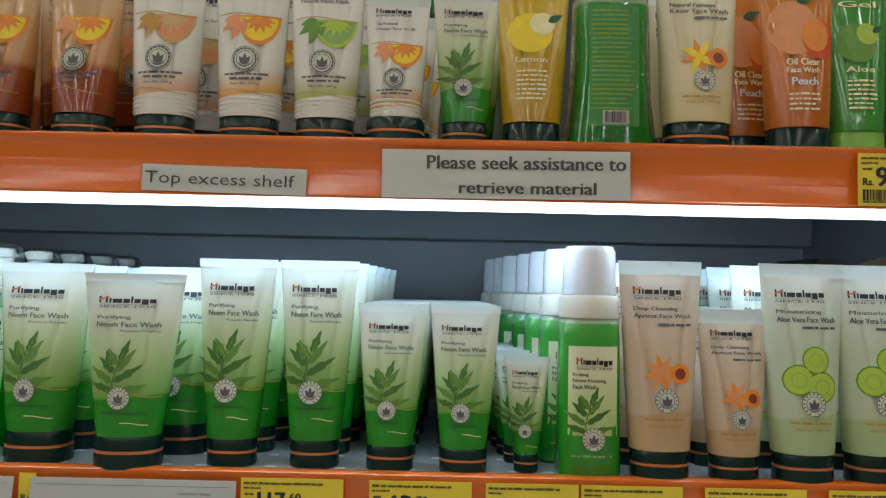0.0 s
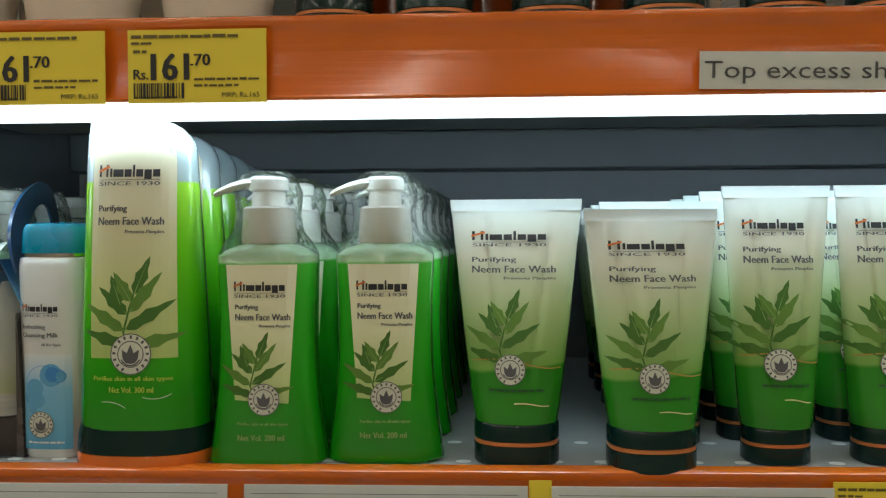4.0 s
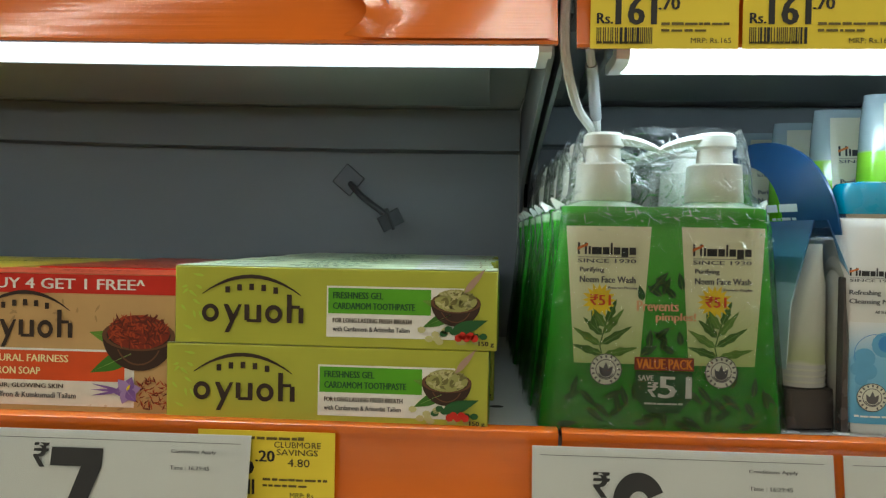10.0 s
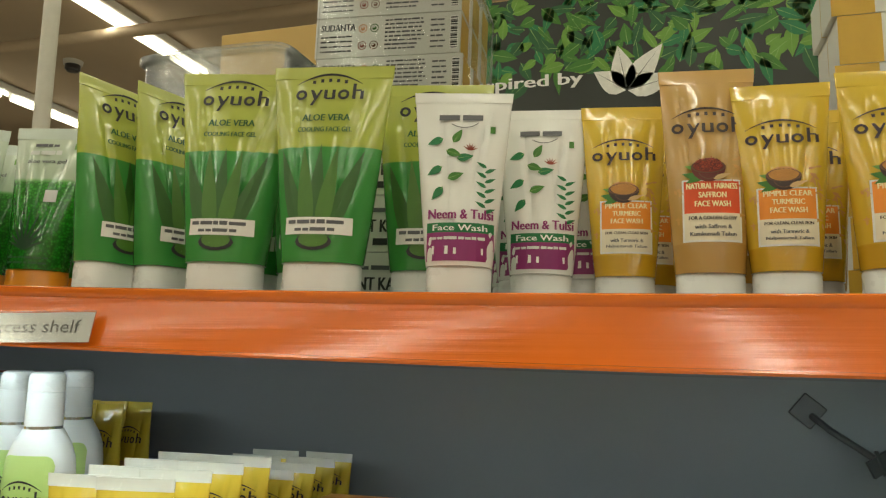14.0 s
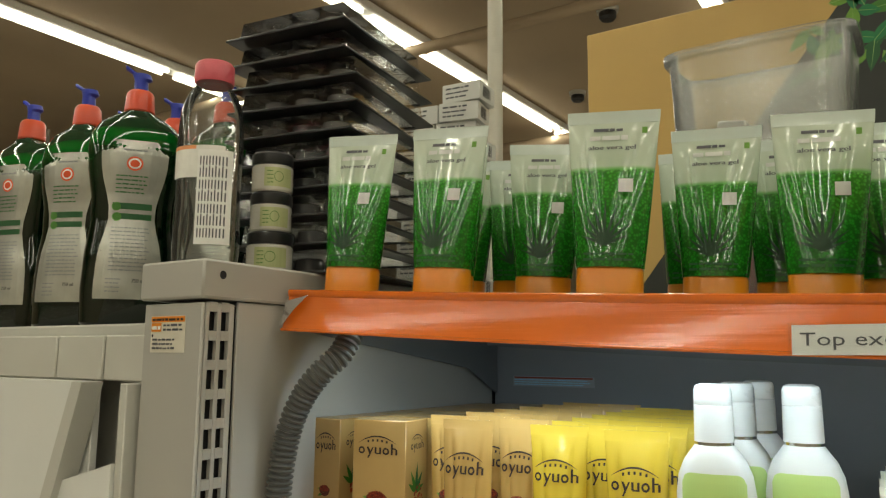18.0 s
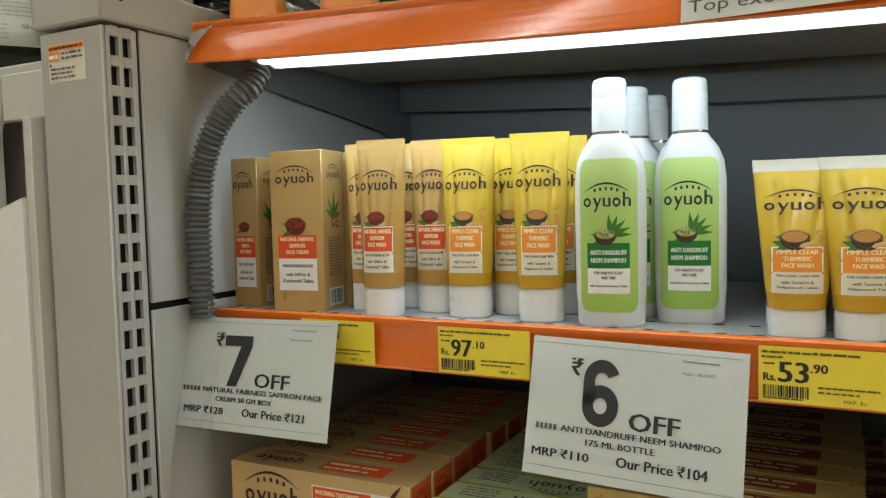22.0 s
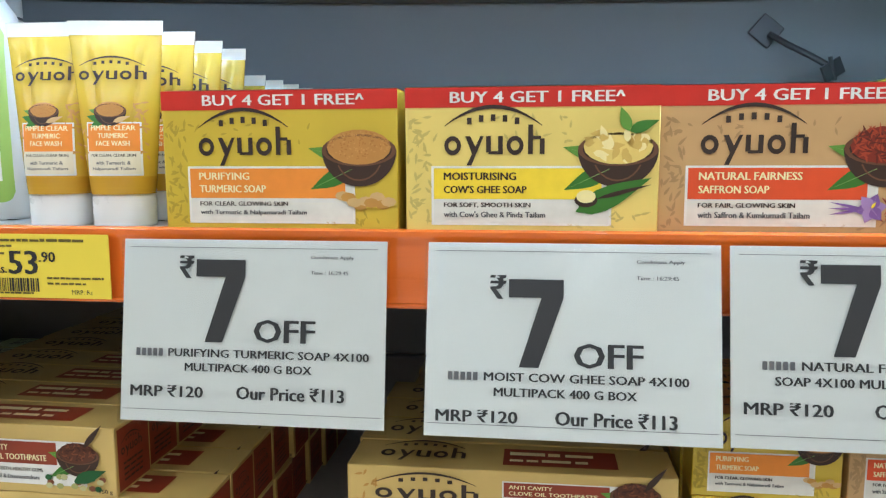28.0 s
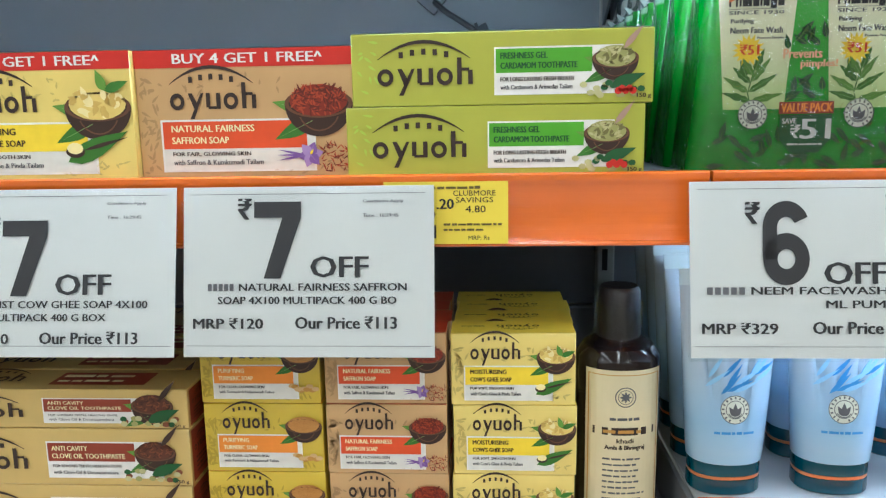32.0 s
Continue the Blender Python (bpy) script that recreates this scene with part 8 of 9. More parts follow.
g.loft([rrect(0.090, 0.052, 0.0), rrect(0.104, 0.060, 0.330), rrect(0.1025, 0.0585, 0.330), rrect(0.0885, 0.0505, 0.002)], m_tub, False, True)
part("tub", g, tub)
part("rim", Geo().loft([rrect(0.1042, 0.0602, 0.320), rrect(0.110, 0.066, 0.323), rrect(0.110, 0.066, 0.331), rrect(0.1045, 0.0605, 0.3325), rrect(0.1022, 0.0582, 0.328)], m_tub, False, False), tub)
for k in range(4):
    q = thing("small_pack", "small pink and white pack inside the clear tub", "cosmetic pack", "packs in the tub", pose(0.352 + 0.037 * k, 0.420, 1.458, 0, 6 * (-1) ** k, 8 * k))
    part("pack", Geo().box(-0.017, 0.017, -0.012, 0.012, 0.0, 0.245 - 0.012 * k, (M_WBOX, mat("pink_card", (0.55, 0.10, 0.14), 0.4))[k % 2], 0.002), q)

# pole
pl = thing("ceiling_pole", "white painted pole rising to the ceiling", "pole", m=pose(-0.052, 0.58, 0))
part("pole", Geo().loft([ellipse(0, 0, z, 0.0135, 0.0135, 18) for z in (0.0, CEIL_Z)], mat("cream_painted_steel", (0.55, 0.52, 0.44), 0.4, vary=0.05)), pl)
part("foot", Geo().loft([ellipse(0, 0, 0, 0.04, 0.04, 18), ellipse(0, 0, 0.01, 0.04, 0.04, 18)], M_GREY), pl)
part("flange", Geo().loft([ellipse(0, 0, CEIL_Z - 0.012, 0.035, 0.035, 18), ellipse(0, 0, CEIL_Z, 0.035, 0.035, 18)], M_GREY), pl)

# the next bay's top deck that carries the things at the end
nb = thing("rear_deck", "grey steel deck behind and beside the end column", "shelf")
part("deck", Geo().box(-0.62, -0.0405, 0.05, 0.62, 1.490, 1.4935, M_GREY, 0.001), nb)
part("deck_rear", Geo().box(-0.0400, 0.0480, 0.434, 0.62, 1.490, 1.4935, M_GREY, 0.001), nb)
part("rear_panel", Geo().box(-0.62, 1.42, 0.47 + 0.012, 0.50, 0.0, 1.44, M_GREY), nb)
part("support", Geo().box(-0.62, -0.60, 0.06, 0.46, 0.0, 1.49, M_GREY), nb)

# stack of black card trays with clear blisters
M_BLKP = mat("black_tray_plastic", (0.014, 0.014, 0.015), 0.30, vary=0.1, coat=0.1)
M_CLRLID = mat_film("clear_blister_plastic", 0.06, 1.0, 0.22, 30)
tr = thing("cosmetic_tray", "black card tray with a clear blister of compacts, stacked", "tray", "stacked trays")
TW, TD = 0.0800, 0.1020
part("tray", Geo().box(-TW, TW, -TD, TD, 0.0, 0.0028, M_BLKP, 0.0008), tr, "flat black card")
part("lid", Geo().loft([[(x * s, y * s, z) for x, y in ((-TW, -TD), (TW, -TD), (TW, TD), (-TW, TD))] for z, s in ((0.0029, 0.93), (0.0038, 0.88), (0.0262, 0.85), (0.0276, 0.82))], M_CLRLID), tr, "clear ribbed blister", smooth=False)
m_cpt = mat("smoky_compact", (0.13, 0.13, 0.135), 0.22, vary=0.1, coat=0.4)
for cx in (-0.040, 0.0, 0.040):
    for cy in (-0.060, -0.018):
        part("compact", Geo().loft([ellipse(cx, cy, z, a, a, 18) for z, a in ((0.0040, 0.0165), (0.019, 0.0160), (0.021, 0.013))], m_cpt), tr, "small dark compact")
for k in range(10):
    m = pose(-0.006 - 0.0012 * k + 0.003 * math.sin(k * 2.1), 0.124 + 0.003 * math.cos(k * 1.7), 1.4937 + 0.0298 * k, 0, 0, 10 + 3.0 * math.sin(k * 1.3))
    if k == 0:
        tr.matrix_basis = m
    else:
        copy_thing(tr, m)

# pile of small white boxes on a taller carton
sb = carton("small_box", "small white box in a loose pile", 0.060, 0.05, 0.0275, M_WBOX, "carton", "small white boxes", lambda p, w, h: p.lines(-w * 0.4, w * 0.3, 0.8 * h, 3, 0.1 * h, 0.24 * h, M_GREYINK, 2, 5), lambda p, d, h: p.barcode(d * 0.2, d * 0.7, 0.2 * h, 0.8 * h, 2, 6))
k = 0
for bx, by2, n in ((-0.044, 0.338, 10), (0.021, 0.346, 11)):
    for i in range(n):
        m = pose(bx + 0.005 * math.sin(i * 1.9 + bx * 90), by2 + 0.004 * math.cos(i), 1.4937 + 0.0278 * i, 0, 0, 10 + 6 * math.sin(i * 2.3 + bx * 50))
        if k == 0:
            sb.matrix_basis = m
        else:
            copy_thing(sb, m)
        k += 1

# clear bottle with a pink cap
cbt = thing("clear_bottle", "clear plastic bottle with pink cap and a white label", "bottle", m=pose(-0.0265, -0.048, 1.4937, 0, 0, 30) @ Matrix.Diagonal((1.13, 1.13, 1.06, 1.0)))
m_clear = mat_film("clear_bottle_plastic", 0.04, 0.8, 0.08, 50, (0.94, 0.95, 0.94), 0.03)
n = 32
prof = [(0.0, 0.024, 0.019), (0.002, 0.0275, 0.0215), (0.02, 0.0285, 0.0225), (0.075, 0.0275, 0.0218), (0.120, 0.0285, 0.0225), (0.150, 0.0270, 0.0215), (0.166, 0.0215, 0.018), (0.176, 0.0150, 0.015), (0.180, 0.0140, 0.014)]
part("bottle", Geo().loft([ellipse(0, 0, z, a, b, n, 2.4) for z, a, b in prof], m_clear, True, False), cbt, "clear ribbed bottle")
part("cap", Geo().loft([ellipse(0, 0, 0.178, 0.0168, 0.0168, n), ellipse(0, 0, 0.180, 0.0175, 0.0175, n), ellipse(0, 0, 0.196, 0.0172, 0.0172, n), ellipse(0, 0, 0.1985, 0.0155, 0.0155, n)], mat("pink_cap_plastic", (0.60, 0.10, 0.13), 0.35, vary=0.06, bump=0.3, bscale=500)), cbt, "pink ribbed cap")
p = Print(lambda x, z: -0.0230 * (max(0, 1 - (min(abs(x), 0.0265) / 0.0287) ** 2.4)) ** (1 / 2.4))
p.rect(-0.0265, 0.020, 0.082, 0.112, M_OFFWHITE, 1, 10, 1)
p.rect(-0.0265, -0.004, 0.1085, 0.112, M_PEACH, 2, 6, 1)
p.rect(-0.002, 0.0255, 0.020, 0.108, M_WPR, 2, 8, 2)
for k in range(9):
    for j in range(7):
        zz = 0.026 + 0.0112 * j
        p.rect(0.0002 + 0.0026 * k, 0.0013 + 0.0026 * k, zz, zz + 0.0085 + 0.002 * ((k * j) % 2), M_GREYINK, 3, 1, 1)
p.done(cbt, "label_print", "white label with lines of small print")

# jars
jar = thing("cream_jar", "small clear jar with black lid and pale green label", "jar", "stacked cream jars")
m_jar = mat("pale_cream_jar", (0.58, 0.56, 0.50), 0.2, vary=0.05, coat=0.5)
part("jar", Geo().loft([ellipse(0, 0, 0, 0.0245, 0.0245, 30), ellipse(0, 0, 0.002, 0.0262, 0.0262, 30), ellipse(0, 0, 0.0265, 0.0262, 0.0262, 30), ellipse(0, 0, 0.0285, 0.0245, 0.0245, 30)], m_jar), jar)
part("lid", Geo().loft([ellipse(0, 0, 0.0286, 0.0262, 0.0262, 30), ellipse(0, 0, 0.030, 0.0268, 0.0268, 30), ellipse(0, 0, 0.0395, 0.0265, 0.0265, 30), ellipse(0, 0, 0.0415, 0.0245, 0.0245, 30)], M_BLKP), jar, "black ribbed lid")
p = Print(lambda x, z: -math.sqrt(max(0, 0.0263 ** 2 - x * x)))
p.rect(-0.008, 0.024, 0.0045, 0.0245, ink("pale_green_label_print", (0.42, 0.45, 0.22)), 1, 10, 1)
p.ring(0.010, 0.0150, 0.0050, 0.0056, M_LEAF, 2, 14)
p.lines(-0.0045, 0.004, 0.021, 4, 0.0010, 0.004, M_LEAF, 2, 3)
p.done(jar, "label_print")
for k in range(3):
    m = pose(0.0000, 0.012, 1.4937 + 0.0417 * k, 0, 0, 25 + 8 * k) @ Matrix.Diagonal((0.90, 0.90, 1.0, 1.0))
    if k == 0:
        jar.matrix_basis = m
    else:
        copy_thing(jar, m)

# dish liquid bottles
# dark green liquid; the brighter shoulder stops paint in its glowing highlight
M_DISH = mat_ramp("dark_green_dish_liquid", [(0.0, (0.0006, 0.005, 0.0015)), (0.14, (0.0008, 0.008, 0.002)), (0.19, (0.0015, 0.02, 0.003)), (0.208, (0.006, 0.13, 0.014)), (0.214, (0.008, 0.11, 0.014)), (0.218, (0.012, 0.04, 0.016)), (0.24, (0.02, 0.05, 0.025))], 0.06, 0.25, wobble=0.002, bump=0.1)
M_REDCAP = mat("red_cap_plastic", (0.62, 0.060, 0.010), 0.3, vary=0.05, coat=0.2)
M_BLUECAP = mat("blue_cap_plastic", (0.03, 0.05, 0.42), 0.3, vary=0.05)
dish = thing("dish_liquid_bottle", "dark green dish liquid bottle with red cap and blue spout", "detergent bottle", "dish liquid bottles")
shape = [(0.0, 0.043), (0.003, 0.0470), (0.04, 0.0482), (0.08, 0.0465), (0.11, 0.0425), (0.14, 0.0432), (0.17, 0.0482), (0.195, 0.0500), (0.212, 0.0480), (0.225, 0.0400), (0.234, 0.0270), (0.239, 0.0165), (0.242, 0.0135)]
part("bottle", Geo().loft([ellipse(0, 0, z, a, a * 0.58 if a > 0.02 else a, 32, 2.4) for z, a in shape], M_DISH), dish, "dark green waisted bottle")
part("cap", Geo().loft([ellipse(0, 0, 0.240, 0.0150, 0.0150, 24), ellipse(0, 0, 0.242, 0.0165, 0.0165, 24), ellipse(0, 0, 0.262, 0.0150, 0.0150, 24), ellipse(0, 0, 0.266, 0.0125, 0.0125, 24)], M_REDCAP), dish, "red screw cap")
g = Geo().loft([ellipse(0, 0, 0.266, 0.0080, 0.0080, 18), ellipse(0, 0, 0.278, 0.0075, 0.0075, 18), ellipse(0.002, 0, 0.281, 0.0100, 0.0085, 18), ellipse(0.000, 0, 0.287, 0.0100, 0.0080, 18)], M_BLUECAP)
g.loft([[(x, 0.004 * math.cos(q * math.pi / 4), z + 0.003 * math.sin(q * math.pi / 4)) for q in range(8)] for x, z in ((-0.004, 0.285), (-0.014, 0.292), (-0.017, 0.2935))], M_BLUECAP)
part("spout", g, dish, "blue flip spout")


def dwd(z):
    for (z0, a0), (z1, a1) in zip(shape, shape[1:]):
        if z0 <= z <= z1:
            return a0 + (a1 - a0) * (z - z0) / (z1 - z0)
    return 0.03


p = Print(lambda x, z: -0.58 * dwd(z) * (max(0, 1 - (min(abs(x), dwd(z) * 0.97) / dwd(z)) ** 2.4)) ** (1 / 2.4))
M_SILVLAB = mat("silver_satin_label", (0.52, 0.53, 0.48), 0.22, vary=0.1, metal=0.6)


def lab_w(z):
    return dwd(z) * (0.70 - 0.16 * math.exp(-((z - 0.120) / 0.030) ** 2))


zs = [0.028 + 0.0145 * k for k in range(13)]
for a, b in zip(zs, zs[1:]):
    wa, wb = lab_w(a), lab_w(b)
    if b > 0.185:
        wb = lab_w(b) * math.sqrt(max(0.02, 1 - ((b - 0.185) / 0.022) ** 2))
    if a > 0.186:
        wa = lab_w(a) * math.sqrt(max(0.02, 1 - ((a - 0.185) / 0.022) ** 2))
    p.quad((-wa, a), (wa, a), (wb, b), (-wb, b), M_SILVLAB, 1, 8, 1)
p.disc(0, 0.176, 0.0085, M_CRIMSON, 3, 0.0080)
p.disc(0, 0.176, 0.0066, M_WPR, 4, 0.0060)
p.disc(0, 0.176, 0.0050, M_CRIMSON, 5, 0.0042)
p.bars(-0.012, 0.012, 0.190, 0.0018, M_GREYINK, 3, 2)
p.lines(-0.018, 0.016, 0.163, 5, 0.0016, 0.0045, M_DKGREEN, 3, 3)
p.rect(-0.020, 0.020, 0.1255, 0.1325, M_DKGREEN, 3, 8, 1)
p.rect(-0.018, 0.020, 0.1145, 0.1210, M_DKGREEN, 3, 8, 1)
p.disc(-0.016, 0.1282, 0.0048, M_LEAF, 5)
p.disc(-0.015, 0.1170, 0.0048, M_LEAF, 5)
p.lines(-0.020, 0.020, 0.106, 12, 0.0014, 0.0042, M_GREYINK, 3, 7)
p.text("750 ml", 0.004, 0.046, 0.013, 0.0040, M_INK, 3)
p.lines(-0.022, -0.006, 0.050, 4, 0.0014, 0.0044, M_GREYINK, 3, 8)
p.done(dish, "label_print", "silver label with green print")
DZ = 1.4402
for k, (x, y, a) in enumerate(((-0.170, -0.034, 54), (-0.270, -0.036, 24), (-0.386, -0.040, 14), (-0.500, -0.042, 14), (-0.222, 0.055, 30), (-0.320, 0.055, 30), (-0.118, 0.048, 15), (-0.430, 0.060, 30))):
    m = pose(x, y, DZ, 0, 0, a)
    if k == 0:
        dish.matrix_basis = m
    else:
        copy_thing(dish, m)

# cardboard stand beside the column
M_CARD = mat("grey_white_cardboard", (0.52, 0.51, 0.46), 0.6, vary=0.06, scale=8)
M_CARDW = mat("white_card_face", (0.70, 0.70, 0.67), 0.5, vary=0.04, scale=5)
st = thing("cardboard_stand", "grey white cardboard display stand with sloping bin sides", "display stand")
part("top_tray", Geo().box(-0.62, -0.0405, -0.085, 0.045, 1.395, 1.4400, M_CARD, 0.002), st)
for x0, x1 in ((-0.62, -0.330), (-0.327, -0.190), (-0.187, -0.108), (-0.105, -0.042)):
    part("front_flap", Geo().box(x0, x1, -0.098, -0.087, 1.385, 1.4285, M_CARD, 0.0015), st)
part("back_board", Geo().box(-0.62, -0.0405, -0.060, -0.050, 0.0, 1.394, M_CARD, 0.001), st)
part("white_panel", Geo().box(-0.62, -0.115, -0.100, -0.092, 0.95, 1.384, M_CARDW, 0.001), st)
part("side_wall", Geo().box(-0.052, -0.0412, -0.115, -0.061, 0.0, 1.384, M_CARD, 0.001), st)
g = Geo().prism([(-0.112, 1.384), (-0.096, 1.384), (-0.150, 1.225), (-0.225, 1.02), (-0.245, 1.02), (-0.165, 1.235)], 1, -0.125, -0.103, M_CARD)
part("sloping_edge", g, st, "sloping cardboard edge")
g = Geo().prism([(-0.053, 1.313), (-0.053, 0.95), (-0.30, 0.95), (-0.135, 1.290)], 1, -0.118, -0.108, M_CARDW)
part("white_bin_front", g, st, "white card bin front")
part("base", Geo().box(-0.62, -0.042, -0.125, -0.062, 0.0, 0.949, M_CARD, 0.002), st)

# maker's sticker on the column, sticker on the back panel, hook, conduit, cables
stk = thing("maker_sticker", "cream and orange maker's sticker on the column", "sticker", m=pose(-0.0245, -0.1052, 1.4120))
part("sheet", Geo().box(0, 0.0475, -0.0003, 0, 0, 0.0325, mat("cream_sticker", (0.66, 0.62, 0.52), 0.4, vary=0.03)), stk)
p = Print(flat(-0.0004))
p.rect(0.0005, 0.047, 0.0270, 0.0320, M_ORPR, 1, 1, 1)
p.bars(0.002, 0.045, 0.0282, 0.0024, M_BROWNINK, 2, 3, 0.1)
p.rect(0.001, 0.015, 0.0185, 0.0262, M_ORPR, 1, 1, 1)
p.bars(0.002, 0.014, 0.0205, 0.0034, M_WPR, 2, 3, 0.1)
p.lines(0.0175, 0.046, 0.0255, 2, 0.0022, 0.0040, M_GREYINK, 1, 4)
p.disc(0.003, 0.0150, 0.0014, M_INK, 1)
p.lines(0.003, 0.040, 0.0125, 3, 0.0019, 0.0038, M_GREYINK, 1, 6)
p.done(stk, "sticker_print")
bs = thing("panel_label", "pale printed label strip on the back panel", "label", m=pose(0.078, YB - 0.0006, 1.372))
part("strip", Geo().box(0, 0.118, -0.0003, 0, 0, 0.0135, mat("grey_blue_strip", (0.30, 0.31, 0.34), 0.4, vary=0.05)), bs)
p = Print(flat(-0.0004))
p.rect(0.002, 0.116, 0.0105, 0.0125, M_MAROON, 1, 1, 1)
p.lines(0.002, 0.114, 0.0095, 3, 0.0016, 0.0030, M_LIGHTBLUE, 1, 4)
p.done(bs, "label_print")

hook = thing("panel_hook", "grey metal hook with a square plate on the back panel", "hook")
M_STEEL = mat("grey_galvanised_steel", (0.09, 0.09, 0.092), 0.4, metal=0.4, vary=0.1)
g = Geo().box(-0.0125, 0.0125, -0.003, 0.0, -0.0125, 0.0125, M_STEEL, 0.001)
o = part("plate", g, hook)
o.matrix_basis = pose(1.0815, YB - 0.0005, 1.3620, 0, 40, 0)
fine = [Vector((1.084, YB - 0.006, 1.358)), Vector((1.098, YB - 0.022, 1.345)), Vector((1.115, YB - 0.034, 1.333)), Vector((1.131, YB - 0.040, 1.322))]
part("rod", sweep(Geo(), fine, 0.0032, M_STEEL, 8), hook)
g = Geo().box(-0.012, 0.012, -0.0015, 0.0015, -0.008, 0.008, M_STEEL, 0.0005)
o = part("cross_plate", g, hook)
o.matrix_basis = pose(1.132, YB - 0.041, 1.3195, 0, -28, 25)
part("pin", sweep(Geo(), [Vector((1.128, YB - 0.045, 1.331)), Vector((1.135, YB - 0.040, 1.310))], 0.0018, M_STEEL, 6), hook)

cd = thing("corrugated_conduit", "grey ribbed plastic conduit bending up to the shelf light", "conduit")
M_COND = mat("grey_ribbed_plastic", (0.095, 0.095, 0.088), 0.38, vary=0.06, coat=0.1)
path = tube_curve([(0.0590, -0.0200, 1.197), (0.0585, -0.0205, 1.250), (0.0592, -0.0200, 1.298), (0.0668, -0.0178, 1.343), (0.0825, -0.0150, 1.3765), (0.0990, -0.0080, 1.3985), (0.1080, 0.0040, 1.4130), (0.1120, 0.0200, 1.4420)], 0.0105, seg=40)
RIB = 0.0054
fine, bead = [path[0]], [0.0]
for a, b in zip(path, path[1:]):
    n = max(1, round((b - a).length / (RIB / 8)))
    for k in range(1, n + 1):
        fine.append(a.lerp(b, k / n))
        bead.append(bead[-1] + (b - a).length / n)
part("hose", sweep(Geo(), fine, lambda i: 0.0108 + 0.0013 * max(-1.0, min(1.0, 2.2 * math.sin(2 * math.pi * bead[i] / RIB))), M_COND, 20), cd)
part("hanger_tab", Geo().box(0.0640, 0.0690, -0.022, -0.019, 1.1985, 1.213, M_GREY, 0.0008), cd)

cab = thing("light_cables", "bundle of white cables hanging between the two bays", "cable bundle")
M_CABLE = mat("white_cable_sheath", (0.60, 0.58, 0.55), 0.4, vary=0.05)
for pts, rad in ((((1.2715, 0.004, 1.448), (1.2690, 0.000, 1.412), (1.2715, 0.004, 1.392), (1.2800, 0.030, 1.376), (1.2930, 0.060, 1.3660), (1.300, 0.090, 1.350)), 0.0026),
                 (((1.2765, 0.004, 1.446), (1.2800, 0.002, 1.418), (1.2860, 0.020, 1.396), (1.2930, 0.050, 1.372), (1.2990, 0.080, 1.350)), 0.0024)):
    part("cable", sweep(Geo(), tube_curve(pts, rad), rad, M_CABLE, 8), cab)
part("plug_sleeve", sweep(Geo(), [Vector((1.2855, 0.018, 1.398)), Vector((1.2925, 0.048, 1.374))], 0.0034, mat("grey_clear_sleeve", (0.35, 0.35, 0.36), 0.15, coat=0.6), 10), cab, "grey connector sleeve")

# ---- top shelf, right bay ----
ZR = Z_TR + 0.0026
M_AMBER = mat_ramp("amber_orange_gel", [(0, (0.20, 0.035, 0.005)), (0.055, (0.30, 0.06, 0.008)), (0.062, (0.55, 0.28, 0.10)), (0.10, (0.60, 0.36, 0.16)), (0.15, (0.62, 0.50, 0.34))], 0.2, 0.5, wobble=0.002)


def draw_orange(lines, fruit, low, amber=False):
    def f(p, h, wd):
        w = wd(0.7 * h)[0] * 2
        p.mark_h(-w * 0.36, 0.86 * h, w * 0.60, 0.034 * h)
        p.text(lines[0], -w * 0.36, 0.775 * h, w * 0.36, 0.022 * h, M_GREYINK)
        p.text(lines[1], -w * 0.36, 0.735 * h, w * 0.66, 0.024 * h, M_GREYINK)
        zf = 0.645 * h
        if not amber:
            p.wave(-w * 0.42, w * 0.42, zf, 0.008 * h, 0.005 * h, M_GOLD, 6, 16, -0.012 * h)
        p.disc(0.14 * w, zf, w * 0.29, fruit[0], 2, h * 0.155, 18, 180, 360)
        p.disc(0.14 * w, zf - 0.008 * h, w * 0.25, fruit[1], 3, h * 0.125, 18, 180, 360)
        for a in (200, 230, 260, 290, 320, 342):
            p.leaf(0.14 * w, zf - 0.012 * h, w * 0.235, w * 0.085, a, fruit[0], 4)
        for a, q in ((215, 0.34), (250, 0.36), (190, 0.26), (285, 0.24)):
            p.leaf(-0.10 * w, zf - 0.01 * h, w * q, w * 0.15, a, fruit[2], 3 + (a > 220), 0, fruit[1])
        p.badge(-0.02 * w, 0.415 * h, 0.058 * h, 6)
        p.ring(-0.02 * w, 0.415 * h, 0.052 * h, 0.058 * h, M_GREYINK, 8, 20)
        p.bars(-w * 0.30, w * 0.30, 0.335 * h, 0.012 * h, low, 3, 4)
        p.bars(-w * 0.22, w * 0.22, 0.312 * h, 0.012 * h, low, 3, 5)
        p.text("Net Wt. 100 g", -w * 0.2, 0.282 * h, w * 0.38, 0.014 * h, low, 3)
        p.wave(-w * 0.36, w * 0.36, 0.250 * h, 0.006 * h, 0.004 * h, M_GOLD, 3, 16, -0.02 * h)
    return f


